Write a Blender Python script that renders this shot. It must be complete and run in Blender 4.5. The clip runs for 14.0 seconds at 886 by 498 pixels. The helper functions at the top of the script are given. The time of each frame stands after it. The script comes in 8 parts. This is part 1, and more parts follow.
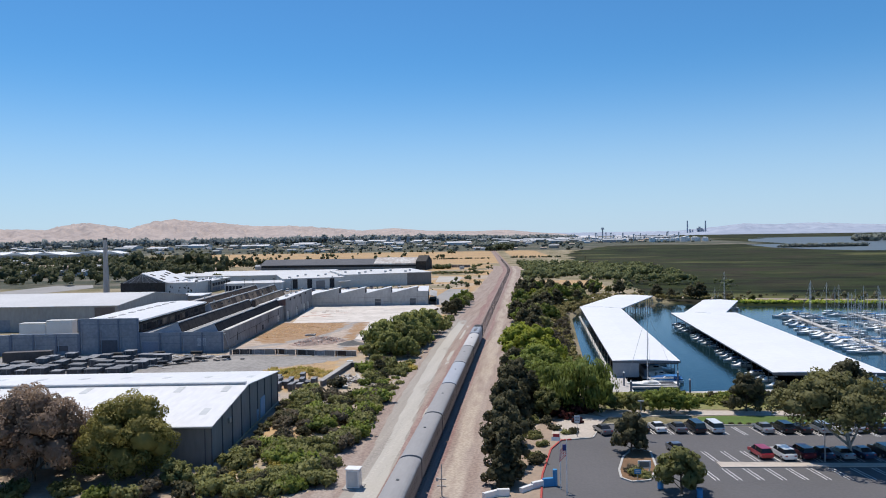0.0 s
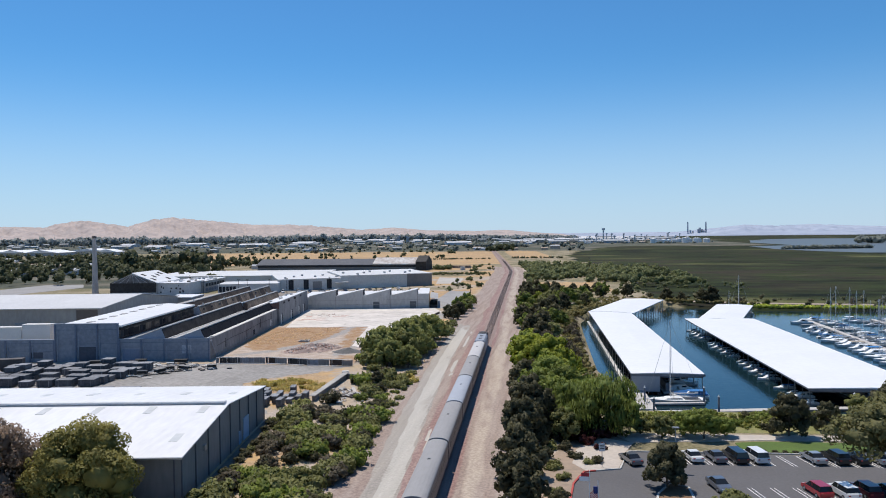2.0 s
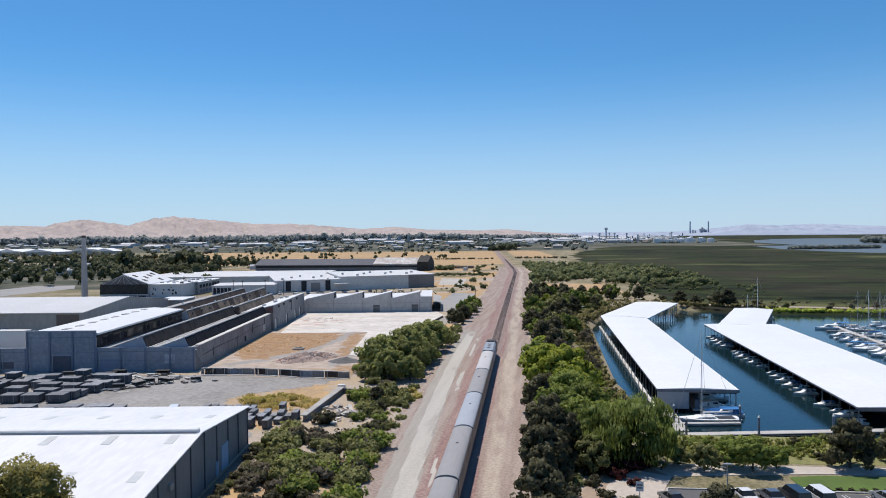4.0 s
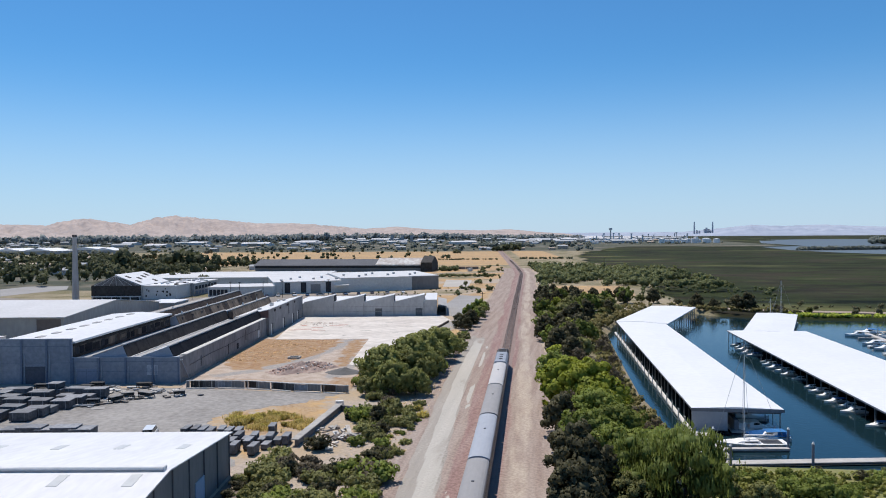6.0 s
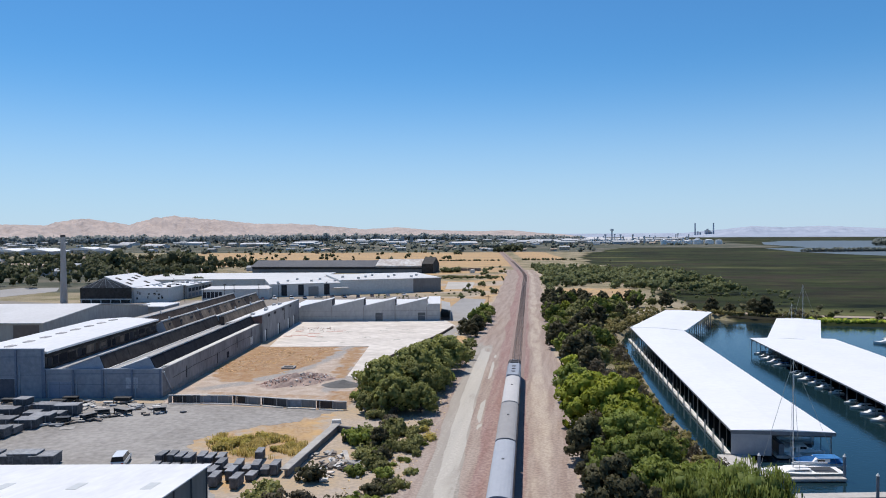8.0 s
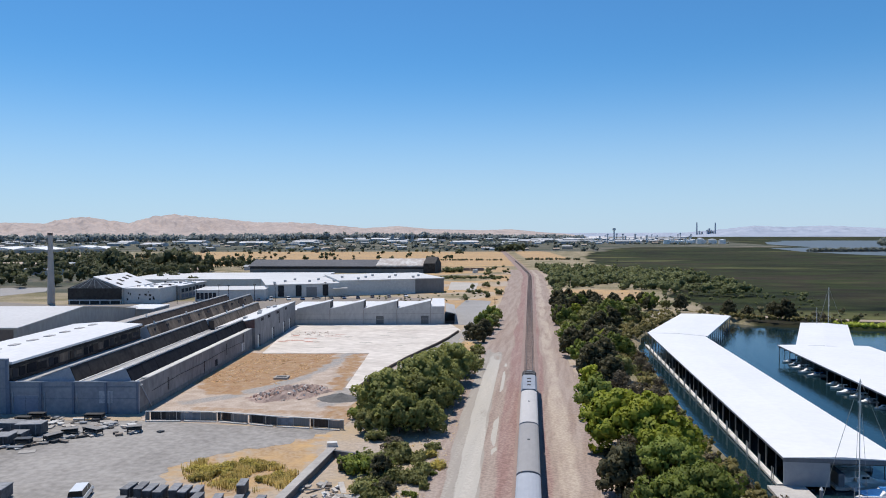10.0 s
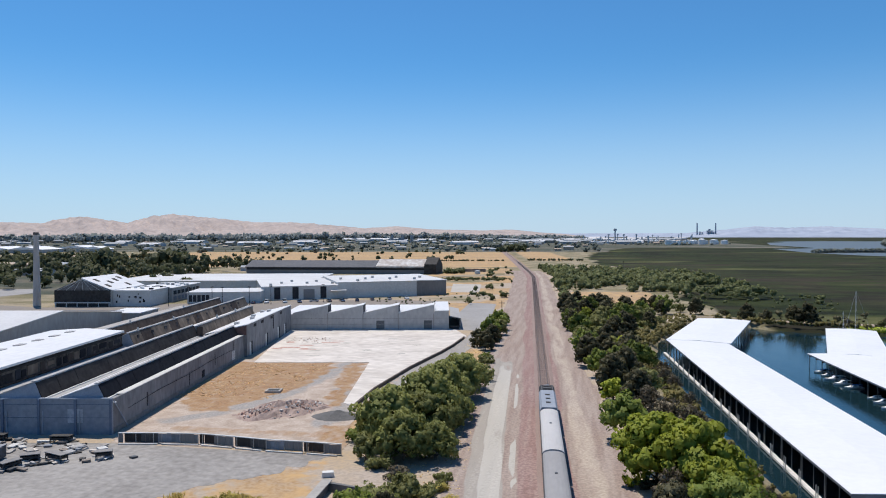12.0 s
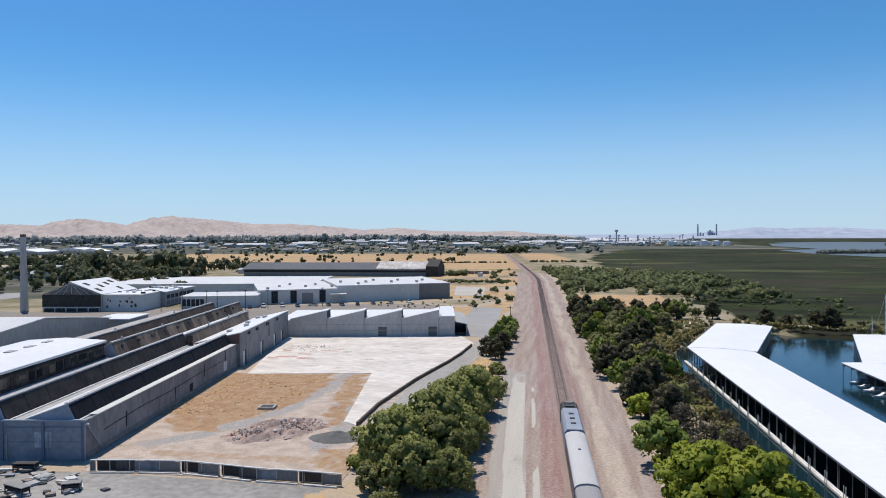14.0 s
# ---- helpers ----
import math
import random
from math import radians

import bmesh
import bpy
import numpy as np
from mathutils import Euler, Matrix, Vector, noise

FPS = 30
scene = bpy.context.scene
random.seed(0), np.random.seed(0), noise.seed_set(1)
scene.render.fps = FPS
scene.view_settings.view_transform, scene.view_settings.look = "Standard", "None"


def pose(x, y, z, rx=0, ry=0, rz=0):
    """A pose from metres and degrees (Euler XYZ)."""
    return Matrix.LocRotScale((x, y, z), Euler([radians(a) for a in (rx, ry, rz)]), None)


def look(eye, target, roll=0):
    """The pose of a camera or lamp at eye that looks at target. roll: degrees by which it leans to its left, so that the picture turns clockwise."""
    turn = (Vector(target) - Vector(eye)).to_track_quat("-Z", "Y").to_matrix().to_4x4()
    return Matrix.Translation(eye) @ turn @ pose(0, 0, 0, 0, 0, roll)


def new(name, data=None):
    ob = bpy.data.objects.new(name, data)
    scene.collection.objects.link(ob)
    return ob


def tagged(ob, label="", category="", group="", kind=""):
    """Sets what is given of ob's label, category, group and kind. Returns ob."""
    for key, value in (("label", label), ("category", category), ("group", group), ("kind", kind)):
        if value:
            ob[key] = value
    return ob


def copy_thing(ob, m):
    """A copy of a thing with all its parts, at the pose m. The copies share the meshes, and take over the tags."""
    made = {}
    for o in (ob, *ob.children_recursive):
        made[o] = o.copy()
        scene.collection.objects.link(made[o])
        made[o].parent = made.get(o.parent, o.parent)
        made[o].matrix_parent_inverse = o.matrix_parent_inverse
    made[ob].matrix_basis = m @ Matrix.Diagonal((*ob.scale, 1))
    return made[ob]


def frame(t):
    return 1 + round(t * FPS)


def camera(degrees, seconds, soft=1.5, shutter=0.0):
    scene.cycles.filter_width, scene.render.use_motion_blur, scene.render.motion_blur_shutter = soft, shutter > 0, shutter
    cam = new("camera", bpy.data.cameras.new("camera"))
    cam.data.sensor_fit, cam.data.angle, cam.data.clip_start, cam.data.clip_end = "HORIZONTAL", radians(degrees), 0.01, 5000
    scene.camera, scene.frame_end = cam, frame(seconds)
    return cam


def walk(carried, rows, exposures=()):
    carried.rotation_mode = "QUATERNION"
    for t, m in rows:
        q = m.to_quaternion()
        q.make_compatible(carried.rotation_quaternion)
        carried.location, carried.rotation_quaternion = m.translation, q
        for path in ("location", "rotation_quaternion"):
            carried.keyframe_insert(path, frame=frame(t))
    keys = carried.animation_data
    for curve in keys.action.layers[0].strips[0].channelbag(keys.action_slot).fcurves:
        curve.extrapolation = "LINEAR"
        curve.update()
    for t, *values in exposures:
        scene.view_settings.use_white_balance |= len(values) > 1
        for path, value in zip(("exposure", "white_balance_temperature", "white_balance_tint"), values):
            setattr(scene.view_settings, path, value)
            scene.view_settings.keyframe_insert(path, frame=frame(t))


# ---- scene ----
cam = camera(62.0, 14.0, soft=1.0)
PATH = [
    (0, (15.394, -9.468, 33.894), (15.094, -7.491, 33.85), -1.0),
    (0.5, (14.629, -5.797, 33.901), (14.33, -3.82, 33.856), -0.9),
    (1, (13.751, -2.188, 33.962), (13.452, -0.211, 33.917), -0.9),
    (1.5, (12.833, 1.512, 34.048), (12.535, 3.489, 34.003), -0.8),
    (2, (12.043, 5.143, 34.115), (11.745, 7.12, 34.07), -0.7),
    (2.5, (11.106, 8.979, 34.161), (10.809, 10.957, 34.115), -0.7),
    (3, (10.331, 12.911, 34.222), (10.034, 14.889, 34.176), -0.7),
    (5.5, (5.837, 32.655, 34.313), (5.528, 34.631, 34.265), -0.5),
    (6, (4.954, 36.417, 34.323), (4.646, 38.392, 34.276), -0.5),
    (6.5, (4.057, 40.024, 34.329), (3.75, 42.0, 34.282), -0.5),
    (7, (3.106, 43.662, 34.342), (2.798, 45.638, 34.296), -0.5),
    (7.5, (2.115, 47.198, 34.295), (1.807, 49.174, 34.249), -0.4),
    (8, (1.071, 50.721, 34.268), (0.764, 52.696, 34.223), -0.4),
    (8.2, (0.64, 52.053, 34.25), (0.333, 54.029, 34.205), -0.2),
    (10.5, (-3.783, 69.565, 34.077), (-4.091, 71.541, 34.029), -0.3),
    (11, (-4.797, 73.194, 34.018), (-5.104, 75.17, 33.97), -0.3),
    (11.5, (-5.76, 76.597, 34.062), (-6.067, 78.573, 34.015), -0.3),
    (12, (-6.841, 80.007, 34.04), (-7.147, 81.983, 33.993), -0.2),
    (12.5, (-7.914, 83.466, 34.01), (-8.22, 85.442, 33.964), -0.2),
    (13, (-8.899, 86.733, 33.901), (-9.205, 88.709, 33.857), -0.2),
    (13.5, (-9.756, 89.969, 33.922), (-10.061, 91.945, 33.878), -0.2),
    (14, (-10.789, 93.019, 33.929), (-11.094, 94.995, 33.886), -0.3),
]
walk(cam, [(t, look(eye, target, roll)) for t, eye, target, roll in PATH])

# ---- light ----
SUN_EL, SUN_AZ = 66.9, -39.3   # degrees up, degrees clockwise from the track's way ahead
world = bpy.data.worlds.new("world")
scene.world = world
world.use_nodes = True
wn = world.node_tree
sky = wn.nodes.new("ShaderNodeTexSky")
sky.sky_type = "NISHITA"
sky.sun_disc = False
sky.sun_elevation = radians(SUN_EL)
sky.sun_rotation = radians(SUN_AZ)
sky.altitude = 0.0
sky.air_density = 1.0
sky.dust_density = 0.0
sky.ozone_density = 6.0
wn.nodes["Background"].inputs["Strength"].default_value = 0.103
tint = wn.nodes.new("ShaderNodeMix")
tint.data_type, tint.blend_type = "RGBA", "MULTIPLY"
tint.inputs[0].default_value = 1.0
tint.inputs[7].default_value = (0.485, 0.89, 1.10, 1)
wn.links.new(sky.outputs[0], tint.inputs[6])
# summer haze low over the horizon
way = wn.nodes.new("ShaderNodeTexCoord")
up = wn.nodes.new("ShaderNodeSeparateXYZ")
wn.links.new(way.outputs["Generated"], up.inputs[0])
low = wn.nodes.new("ShaderNodeMapRange")
low.interpolation_type = "SMOOTHERSTEP"
for i, v in ((1, -0.05), (2, 0.255), (3, 0.72), (4, 0.0)):
    low.inputs[i].default_value = v
wn.links.new(up.outputs[2], low.inputs[0])
haze = wn.nodes.new("ShaderNodeMix")
haze.data_type = "RGBA"
haze.inputs[7].default_value = (5.5, 6.55, 8.65, 1)
wn.links.new(low.outputs[0], haze.inputs[0])
wn.links.new(tint.outputs[2], haze.inputs[6])
wn.links.new(haze.outputs[2], wn.nodes["Background"].inputs["Color"])
sun = new("sun", bpy.data.lights.new("sun", "SUN"))
sun.data.energy, sun.data.angle, sun.data.color = 4.4, radians(0.53), (1.0, 0.925, 0.835)
_s = Vector((math.sin(radians(SUN_AZ)) * math.cos(radians(SUN_EL)), math.cos(radians(SUN_AZ)) * math.cos(radians(SUN_EL)), math.sin(radians(SUN_EL))))
sun.matrix_world = look(_s * 100, (0, 0, 0))
scene.view_settings.exposure = 0.0

# ---- materials ----
MATS = {}


def surface(name, a, b=None, rough=0.8, grain=3.0, stain=0.15, metal=0.0, bump=0.25, spread=0.25, speckle=0.0, stretch=(1, 1, 1), per_object=0.0, spec=0.5):
    """A surface with two scales of variation: grain (features per metre) and stain (broad patches), in world metres."""
    if name in MATS:
        return MATS[name]
    m = bpy.data.materials.new(name)
    m.use_nodes = True
    n, l = m.node_tree.nodes, m.node_tree.links
    bs = n["Principled BSDF"]
    b = b or tuple(c * 0.7 for c in a)
    geo = n.new("ShaderNodeNewGeometry")
    mp = n.new("ShaderNodeMapping")
    mp.inputs["Scale"].default_value = stretch
    l.new(geo.outputs["Position"], mp.inputs["Vector"])
    fine, broad = n.new("ShaderNodeTexNoise"), n.new("ShaderNodeTexNoise")
    fine.inputs["Scale"].default_value, fine.inputs["Detail"].default_value = grain, 5
    broad.inputs["Scale"].default_value, broad.inputs["Detail"].default_value = stain, 4
    broad.inputs["Roughness"].default_value = 0.6
    for t in (fine, broad):
        l.new(mp.outputs[0], t.inputs["Vector"])
    mixf = n.new("ShaderNodeMix")
    mixf.data_type = "FLOAT"
    mixf.inputs[0].default_value = 0.5
    l.new(fine.outputs[0], mixf.inputs[2])
    l.new(broad.outputs[0], mixf.inputs[3])
    rng = n.new("ShaderNodeMapRange")
    rng.inputs[1].default_value, rng.inputs[2].default_value = 0.5 - spread / 2, 0.5 + spread / 2
    l.new(mixf.outputs[0], rng.inputs[0])
    mix = n.new("ShaderNodeMix")
    mix.data_type = "RGBA"
    mix.inputs[6].default_value, mix.inputs[7].default_value = (*a, 1), (*b, 1)
    l.new(rng.outputs[0], mix.inputs[0])
    out = mix.outputs[2]
    if per_object:
        info = n.new("ShaderNodeObjectInfo")
        hsv = n.new("ShaderNodeHueSaturation")
        r2 = n.new("ShaderNodeMapRange")
        r2.inputs[3].default_value, r2.inputs[4].default_value = 1 - per_object, 1 + per_object
        l.new(info.outputs["Random"], r2.inputs[0])
        l.new(r2.outputs[0], hsv.inputs["Value"])
        l.new(out, hsv.inputs["Color"])
        out = hsv.outputs[0]
    l.new(out, bs.inputs["Base Color"])
    bs.inputs["Roughness"].default_value, bs.inputs["Metallic"].default_value = rough, metal
    bs.inputs["Specular IOR Level"].default_value = spec
    if bump:
        bp = n.new("ShaderNodeBump")
        bp.inputs["Strength"].default_value, bp.inputs["Distance"].default_value = bump, 0.5 / grain
        l.new(fine.outputs[0], bp.inputs["Height"])
        l.new(bp.outputs[0], bs.inputs["Normal"])
    MATS[name] = m
    return m


def leafy(name, a, b, per_object=0.22, island=0.2):
    """Foliage: each leaf clump has its own tone between a and b; a little light passes through."""
    m = bpy.data.materials.new(name)
    m.use_nodes = True
    n, l = m.node_tree.nodes, m.node_tree.links
    bs = n["Principled BSDF"]
    geo = n.new("ShaderNodeNewGeometry")
    info = n.new("ShaderNodeObjectInfo")
    mix = n.new("ShaderNodeMix")
    mix.data_type = "RGBA"
    a, b = (tuple(v * k for v, k in zip(c, (1.16, 1.13, 1.06))) for c in (a, b))
    mix.inputs[6].default_value, mix.inputs[7].default_value = (*a, 1), (*b, 1)
    calm = n.new("ShaderNodeMapRange")
    calm.inputs[3].default_value, calm.inputs[4].default_value = 0.5 - island / 2, 0.5 + island / 2
    l.new(geo.outputs["Random Per Island"], calm.inputs[0])
    patch = n.new("ShaderNodeTexNoise")
    patch.inputs["Scale"].default_value, patch.inputs["Detail"].default_value = 0.5, 3
    l.new(geo.outputs["Position"], patch.inputs["Vector"])
    spread = n.new("ShaderNodeMath")
    spread.operation = "MULTIPLY_ADD"
    l.new(patch.outputs[0], spread.inputs[0])
    spread.inputs[1].default_value = 1.6
    spread.inputs[2].default_value = -0.8
    total = n.new("ShaderNodeMath")
    total.operation = "ADD"
    total.use_clamp = True
    l.new(calm.outputs[0], total.inputs[0])
    l.new(spread.outputs[0], total.inputs[1])
    l.new(total.outputs[0], mix.inputs[0])
    hsv = n.new("ShaderNodeHueSaturation")
    r2 = n.new("ShaderNodeMapRange")
    r2.inputs[3].default_value, r2.inputs[4].default_value = 1 - per_object, 1 + per_object
    l.new(info.outputs["Random"], r2.inputs[0])
    l.new(r2.outputs[0], hsv.inputs["Value"])
    l.new(mix.outputs[2], hsv.inputs["Color"])
    l.new(hsv.outputs[0], bs.inputs["Base Color"])
    bs.inputs["Roughness"].default_value = 0.65
    bs.inputs["Specular IOR Level"].default_value = 0.25
    tr = n.new("ShaderNodeBsdfTranslucent")
    l.new(hsv.outputs[0], tr.inputs["Color"])
    ms = n.new("ShaderNodeMixShader")
    ms.inputs[0].default_value = 0.42
    l.new(bs.outputs[0], ms.inputs[1])
    l.new(tr.outputs[0], ms.inputs[2])
    l.new(ms.outputs[0], n["Material Output"].inputs["Surface"])
    MATS[name] = m
    return m


WHITE_ROOF = surface("white_metal_roof", (0.73, 0.73, 0.73), (0.62, 0.62, 0.625), 0.5, 1.2, 0.08, bump=0.05, stretch=(1, 0.3, 1))
DOCK_ROOF = surface("white_dock_roof", (0.76, 0.765, 0.775), (0.70, 0.705, 0.715), 0.5, 0.8, 0.06, bump=0.03)
GREY_WALL = surface("grey_steel_wall", (0.225, 0.22, 0.215), (0.175, 0.17, 0.167), 0.7, 1.5, 0.12, bump=0.1, stretch=(1, 1, 0.3))
BLUE_WALL = surface("blue_grey_concrete", (0.285, 0.318, 0.362), (0.20, 0.226, 0.268), 0.85, 1.2, 0.15, bump=0.15)
BLUE_TRIM = surface("blue_pilaster", (0.16, 0.20, 0.27), (0.12, 0.15, 0.21), 0.8, 2.0, 0.2)
CONCRETE = surface("concrete_wall", (0.42, 0.40, 0.37), (0.28, 0.265, 0.25), 0.9, 1.0, 0.10, stretch=(1, 1, 0.4))
PALE_WALL = surface("pale_wall", (0.62, 0.62, 0.60), (0.50, 0.50, 0.49), 0.85, 1.0, 0.08)
DARK_WALL = surface("dark_glazing", (0.028, 0.031, 0.04), (0.06, 0.06, 0.064), 0.8, 0.8, 0.3, spread=0.3, spec=0.08)
DARK_ROOF = surface("dark_roof", (0.12, 0.125, 0.14), (0.08, 0.085, 0.10), 0.85, 0.5, 0.05)
GREY_ROOF = surface("grey_roof", (0.40, 0.40, 0.40), (0.28, 0.28, 0.28), 0.85, 0.7, 0.08)
BROWN_BOARD = surface("weathered_boards", (0.27, 0.23, 0.20), (0.10, 0.09, 0.082), 0.9, 1.0, 0.25)
BLACK = surface("black_rubber", (0.02, 0.02, 0.022), (0.03, 0.03, 0.03), 0.7, 5, 0.5)
CHAR = surface("charred", (0.025, 0.022, 0.02), (0.06, 0.055, 0.05), 0.9, 1.0, 0.3)
ASPHALT = surface("asphalt", (0.122, 0.118, 0.121), (0.09, 0.088, 0.091), 0.9, 2.5, 0.08, spread=0.35)
PAVING = surface("pale_paving", (0.52, 0.46, 0.40), (0.42, 0.37, 0.32), 0.9, 1.5, 0.2)
KERB = surface("kerb_concrete", (0.50, 0.49, 0.46), (0.40, 0.39, 0.37), 0.9, 3, 0.5)
RED_KERB = surface("red_kerb", (0.45, 0.06, 0.05), (0.35, 0.06, 0.05), 0.8, 3, 0.5)
YARD = surface("yard_surface", (0.335, 0.318, 0.297), (0.205, 0.193, 0.179), 0.95, 0.9, 0.06, spread=0.22)
SLAB = surface("bare_slab", (0.75, 0.70, 0.64), (0.40, 0.36, 0.32), 0.95, 0.55, 0.11, spread=0.42, stretch=(0.6, 1, 1))
OLD_ROAD = surface("old_road", (0.36, 0.34, 0.31), (0.27, 0.25, 0.23), 0.95, 1.4, 0.12, spread=0.3, stretch=(1, 0.25, 1))
BALLAST = surface("ballast", (0.31, 0.228, 0.20), (0.225, 0.165, 0.145), 1.0, 3.0, 0.10, spread=0.4, bump=0.6)
TAN_DIRT = surface("tan_dirt", (0.38, 0.30, 0.23), (0.29, 0.23, 0.18), 1.0, 1.5, 0.08, spread=0.35, bump=0.3)
RAIL = surface("rail_steel", (0.16, 0.12, 0.10), (0.10, 0.08, 0.07), 0.5, 4, 0.5, metal=0.6)
TIE = surface("tie_wood", (0.10, 0.075, 0.06), (0.06, 0.05, 0.04), 0.9, 4, 0.4)
# Dark livery, made darker in colour for the shaded coach side.
TRAIN_SIDE = surface("train_side", (0.085, 0.09, 0.105), (0.06, 0.064, 0.075), 0.5, 2, 0.3)
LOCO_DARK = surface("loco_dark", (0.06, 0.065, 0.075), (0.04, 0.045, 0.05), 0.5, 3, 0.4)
GLASS_DARK = surface("dark_glass", (0.015, 0.018, 0.02), (0.02, 0.022, 0.025), 0.08, 1, 0.3, bump=0)
PAINT_WHITE = surface("white_paint", (0.78, 0.78, 0.77), (0.70, 0.70, 0.69), 0.45, 3, 0.3, bump=0.02)
HULL_WHITE = surface("white_gelcoat", (0.84, 0.84, 0.82), (0.76, 0.76, 0.74), 0.4, 2, 0.4, bump=0.02)
CANVAS_BLUE = surface("blue_canvas", (0.03, 0.19, 0.46), (0.025, 0.14, 0.36), 0.8, 4, 0.5)
DOCK_WOOD = surface("dock_deck", (0.50, 0.48, 0.45), (0.38, 0.36, 0.34), 0.9, 2, 0.3)
STEEL = surface("galvanised_steel", (0.45, 0.46, 0.47), (0.35, 0.36, 0.37), 0.45, 4, 0.5, metal=0.7)
TRUNK = surface("bark", (0.16, 0.12, 0.09), (0.09, 0.07, 0.055), 0.95, 5, 0.8, bump=0.6)
PALE_TRUNK = surface("pale_bark", (0.42, 0.38, 0.33), (0.28, 0.24, 0.20), 0.9, 3, 0.6, bump=0.4)
LAWN = surface("mown_lawn", (0.10, 0.16, 0.03), (0.07, 0.11, 0.025), 1.0, 6, 0.2, bump=0.5)
BRICK_RUBBLE = surface("rubble", (0.56, 0.43, 0.37), (0.38, 0.28, 0.24), 1.0, 4, 0.5, per_object=0.3)
BLUE_PAINT = surface("blue_paint", (0.05, 0.28, 0.55), (0.04, 0.22, 0.45), 0.5, 3, 0.4)
# Dry grass tan with haze put in as a paler, greyer tone.
HILL = surface("hazy_hill_grass", (0.50, 0.415, 0.37), (0.265, 0.23, 0.22), 1.0, 0.03, 0.007, spread=0.36, bump=0.0)
# Blue-grey of the horizon ridge is distance haze put into the colour.
FAR_RIDGE = surface("far_ridge_haze", (0.37, 0.415, 0.50), (0.28, 0.325, 0.41), 1.0, 0.01, 0.003, bump=0.0)

LEAF_GREEN = leafy("leaf_green", (0.115, 0.16, 0.036), (0.245, 0.295, 0.072))
LEAF_BRIGHT = leafy("leaf_bright", (0.19, 0.25, 0.032), (0.35, 0.385, 0.058))
LEAF_DARK = leafy("leaf_dark", (0.066, 0.066, 0.040), (0.125, 0.122, 0.070))
LEAF_OLIVE = leafy("leaf_olive", (0.145, 0.165, 0.062), (0.265, 0.27, 0.115))
LEAF_CLUMP = leafy("leaf_clump", (0.132, 0.155, 0.054), (0.31, 0.33, 0.115))
LEAF_BROWN = leafy("leaf_brown", (0.085, 0.078, 0.058), (0.165, 0.145, 0.11))
LEAF_RED = leafy("leaf_red", (0.065, 0.022, 0.024), (0.11, 0.034, 0.032))
LEAF_DRY = leafy("leaf_dry", (0.33, 0.30, 0.075), (0.50, 0.42, 0.14))
LEAF_GUM = leafy("leaf_gum", (0.10, 0.108, 0.048), (0.20, 0.195, 0.09))

# water: dark, still, mirror-like
WATER = bpy.data.materials.new("harbour_water")
WATER.use_nodes = True
_n, _l = WATER.node_tree.nodes, WATER.node_tree.links
_b = _n["Principled BSDF"]
_b.inputs["Base Color"].default_value = (0.009, 0.027, 0.036, 1)
_b.inputs["Roughness"].default_value = 0.06
_b.inputs["IOR"].default_value = 1.33
_t = _n.new("ShaderNodeTexNoise")
_t.inputs["Scale"].default_value, _t.inputs["Detail"].default_value = 1.4, 3
_g = _n.new("ShaderNodeNewGeometry")
_l.new(_g.outputs["Position"], _t.inputs["Vector"])
_p = _n.new("ShaderNodeBump")
_p.inputs["Strength"].default_value, _p.inputs["Distance"].default_value = 0.25, 0.12
_l.new(_t.outputs[0], _p.inputs["Height"])
_l.new(_p.outputs[0], _b.inputs["Normal"])


# ---- mesh helpers ----
def part(name, bm, material, parent=None, label=""):
    me = bpy.data.meshes.new(name)
    bm.normal_update()
    bm.to_mesh(me)
    bm.free()
    me.materials.append(material)
    ob = new(name, me)
    if parent is not None:
        ob.parent = parent
    if label:
        ob["label"] = label
    return ob


def thing(name, m, label, category, group="", kind=""):
    ob = new(name)
    ob.matrix_world = m
    return tagged(ob, label, category, group, kind)


def at(x, y, z=0.0, a=0.0):
    return pose(x, y, z, 0, 0, a)


def box(bm, x0, x1, y0, y1, z0, z1, bevel=0.0):
    v = [bm.verts.new(c) for c in ((x0, y0, z0), (x1, y0, z0), (x1, y1, z0), (x0, y1, z0), (x0, y0, z1), (x1, y0, z1), (x1, y1, z1), (x0, y1, z1))]
    f = [bm.faces.new([v[i] for i in q]) for q in ((3, 2, 1, 0), (4, 5, 6, 7), (0, 1, 5, 4), (1, 2, 6, 5), (2, 3, 7, 6), (3, 0, 4, 7))]
    if bevel:
        e = {e for q in f for e in q.edges}
        bmesh.ops.bevel(bm, geom=list(e), offset=bevel, segments=1, affect="EDGES")
    return bm


def B(*args, **kw):
    return box(bmesh.new(), *args, **kw)


def extrude_poly(bm, pts, z0, z1):
    """A slab with the outline pts (x, y), anticlockwise."""
    lo = [bm.verts.new((x, y, z0)) for x, y in pts]
    hi = [bm.verts.new((x, y, z1)) for x, y in pts]
    k = len(pts)
    bm.faces.new(lo[::-1])
    bm.faces.new(hi)
    for i in range(k):
        j = (i + 1) % k
        bm.faces.new((lo[i], lo[j], hi[j], hi[i]))
    return bm


def profile(bm, pts, y0, y1):
    """A solid with the cross-section pts (x, z), anticlockwise seen from -y, from y0 to y1."""
    a = [bm.verts.new((x, y0, z)) for x, z in pts]
    b = [bm.verts.new((x, y1, z)) for x, z in pts]
    k = len(pts)
    bm.faces.new(a)
    bm.faces.new(b[::-1])
    for i in range(k):
        j = (i + 1) % k
        bm.faces.new((a[j], a[i], b[i], b[j]))
    return bm


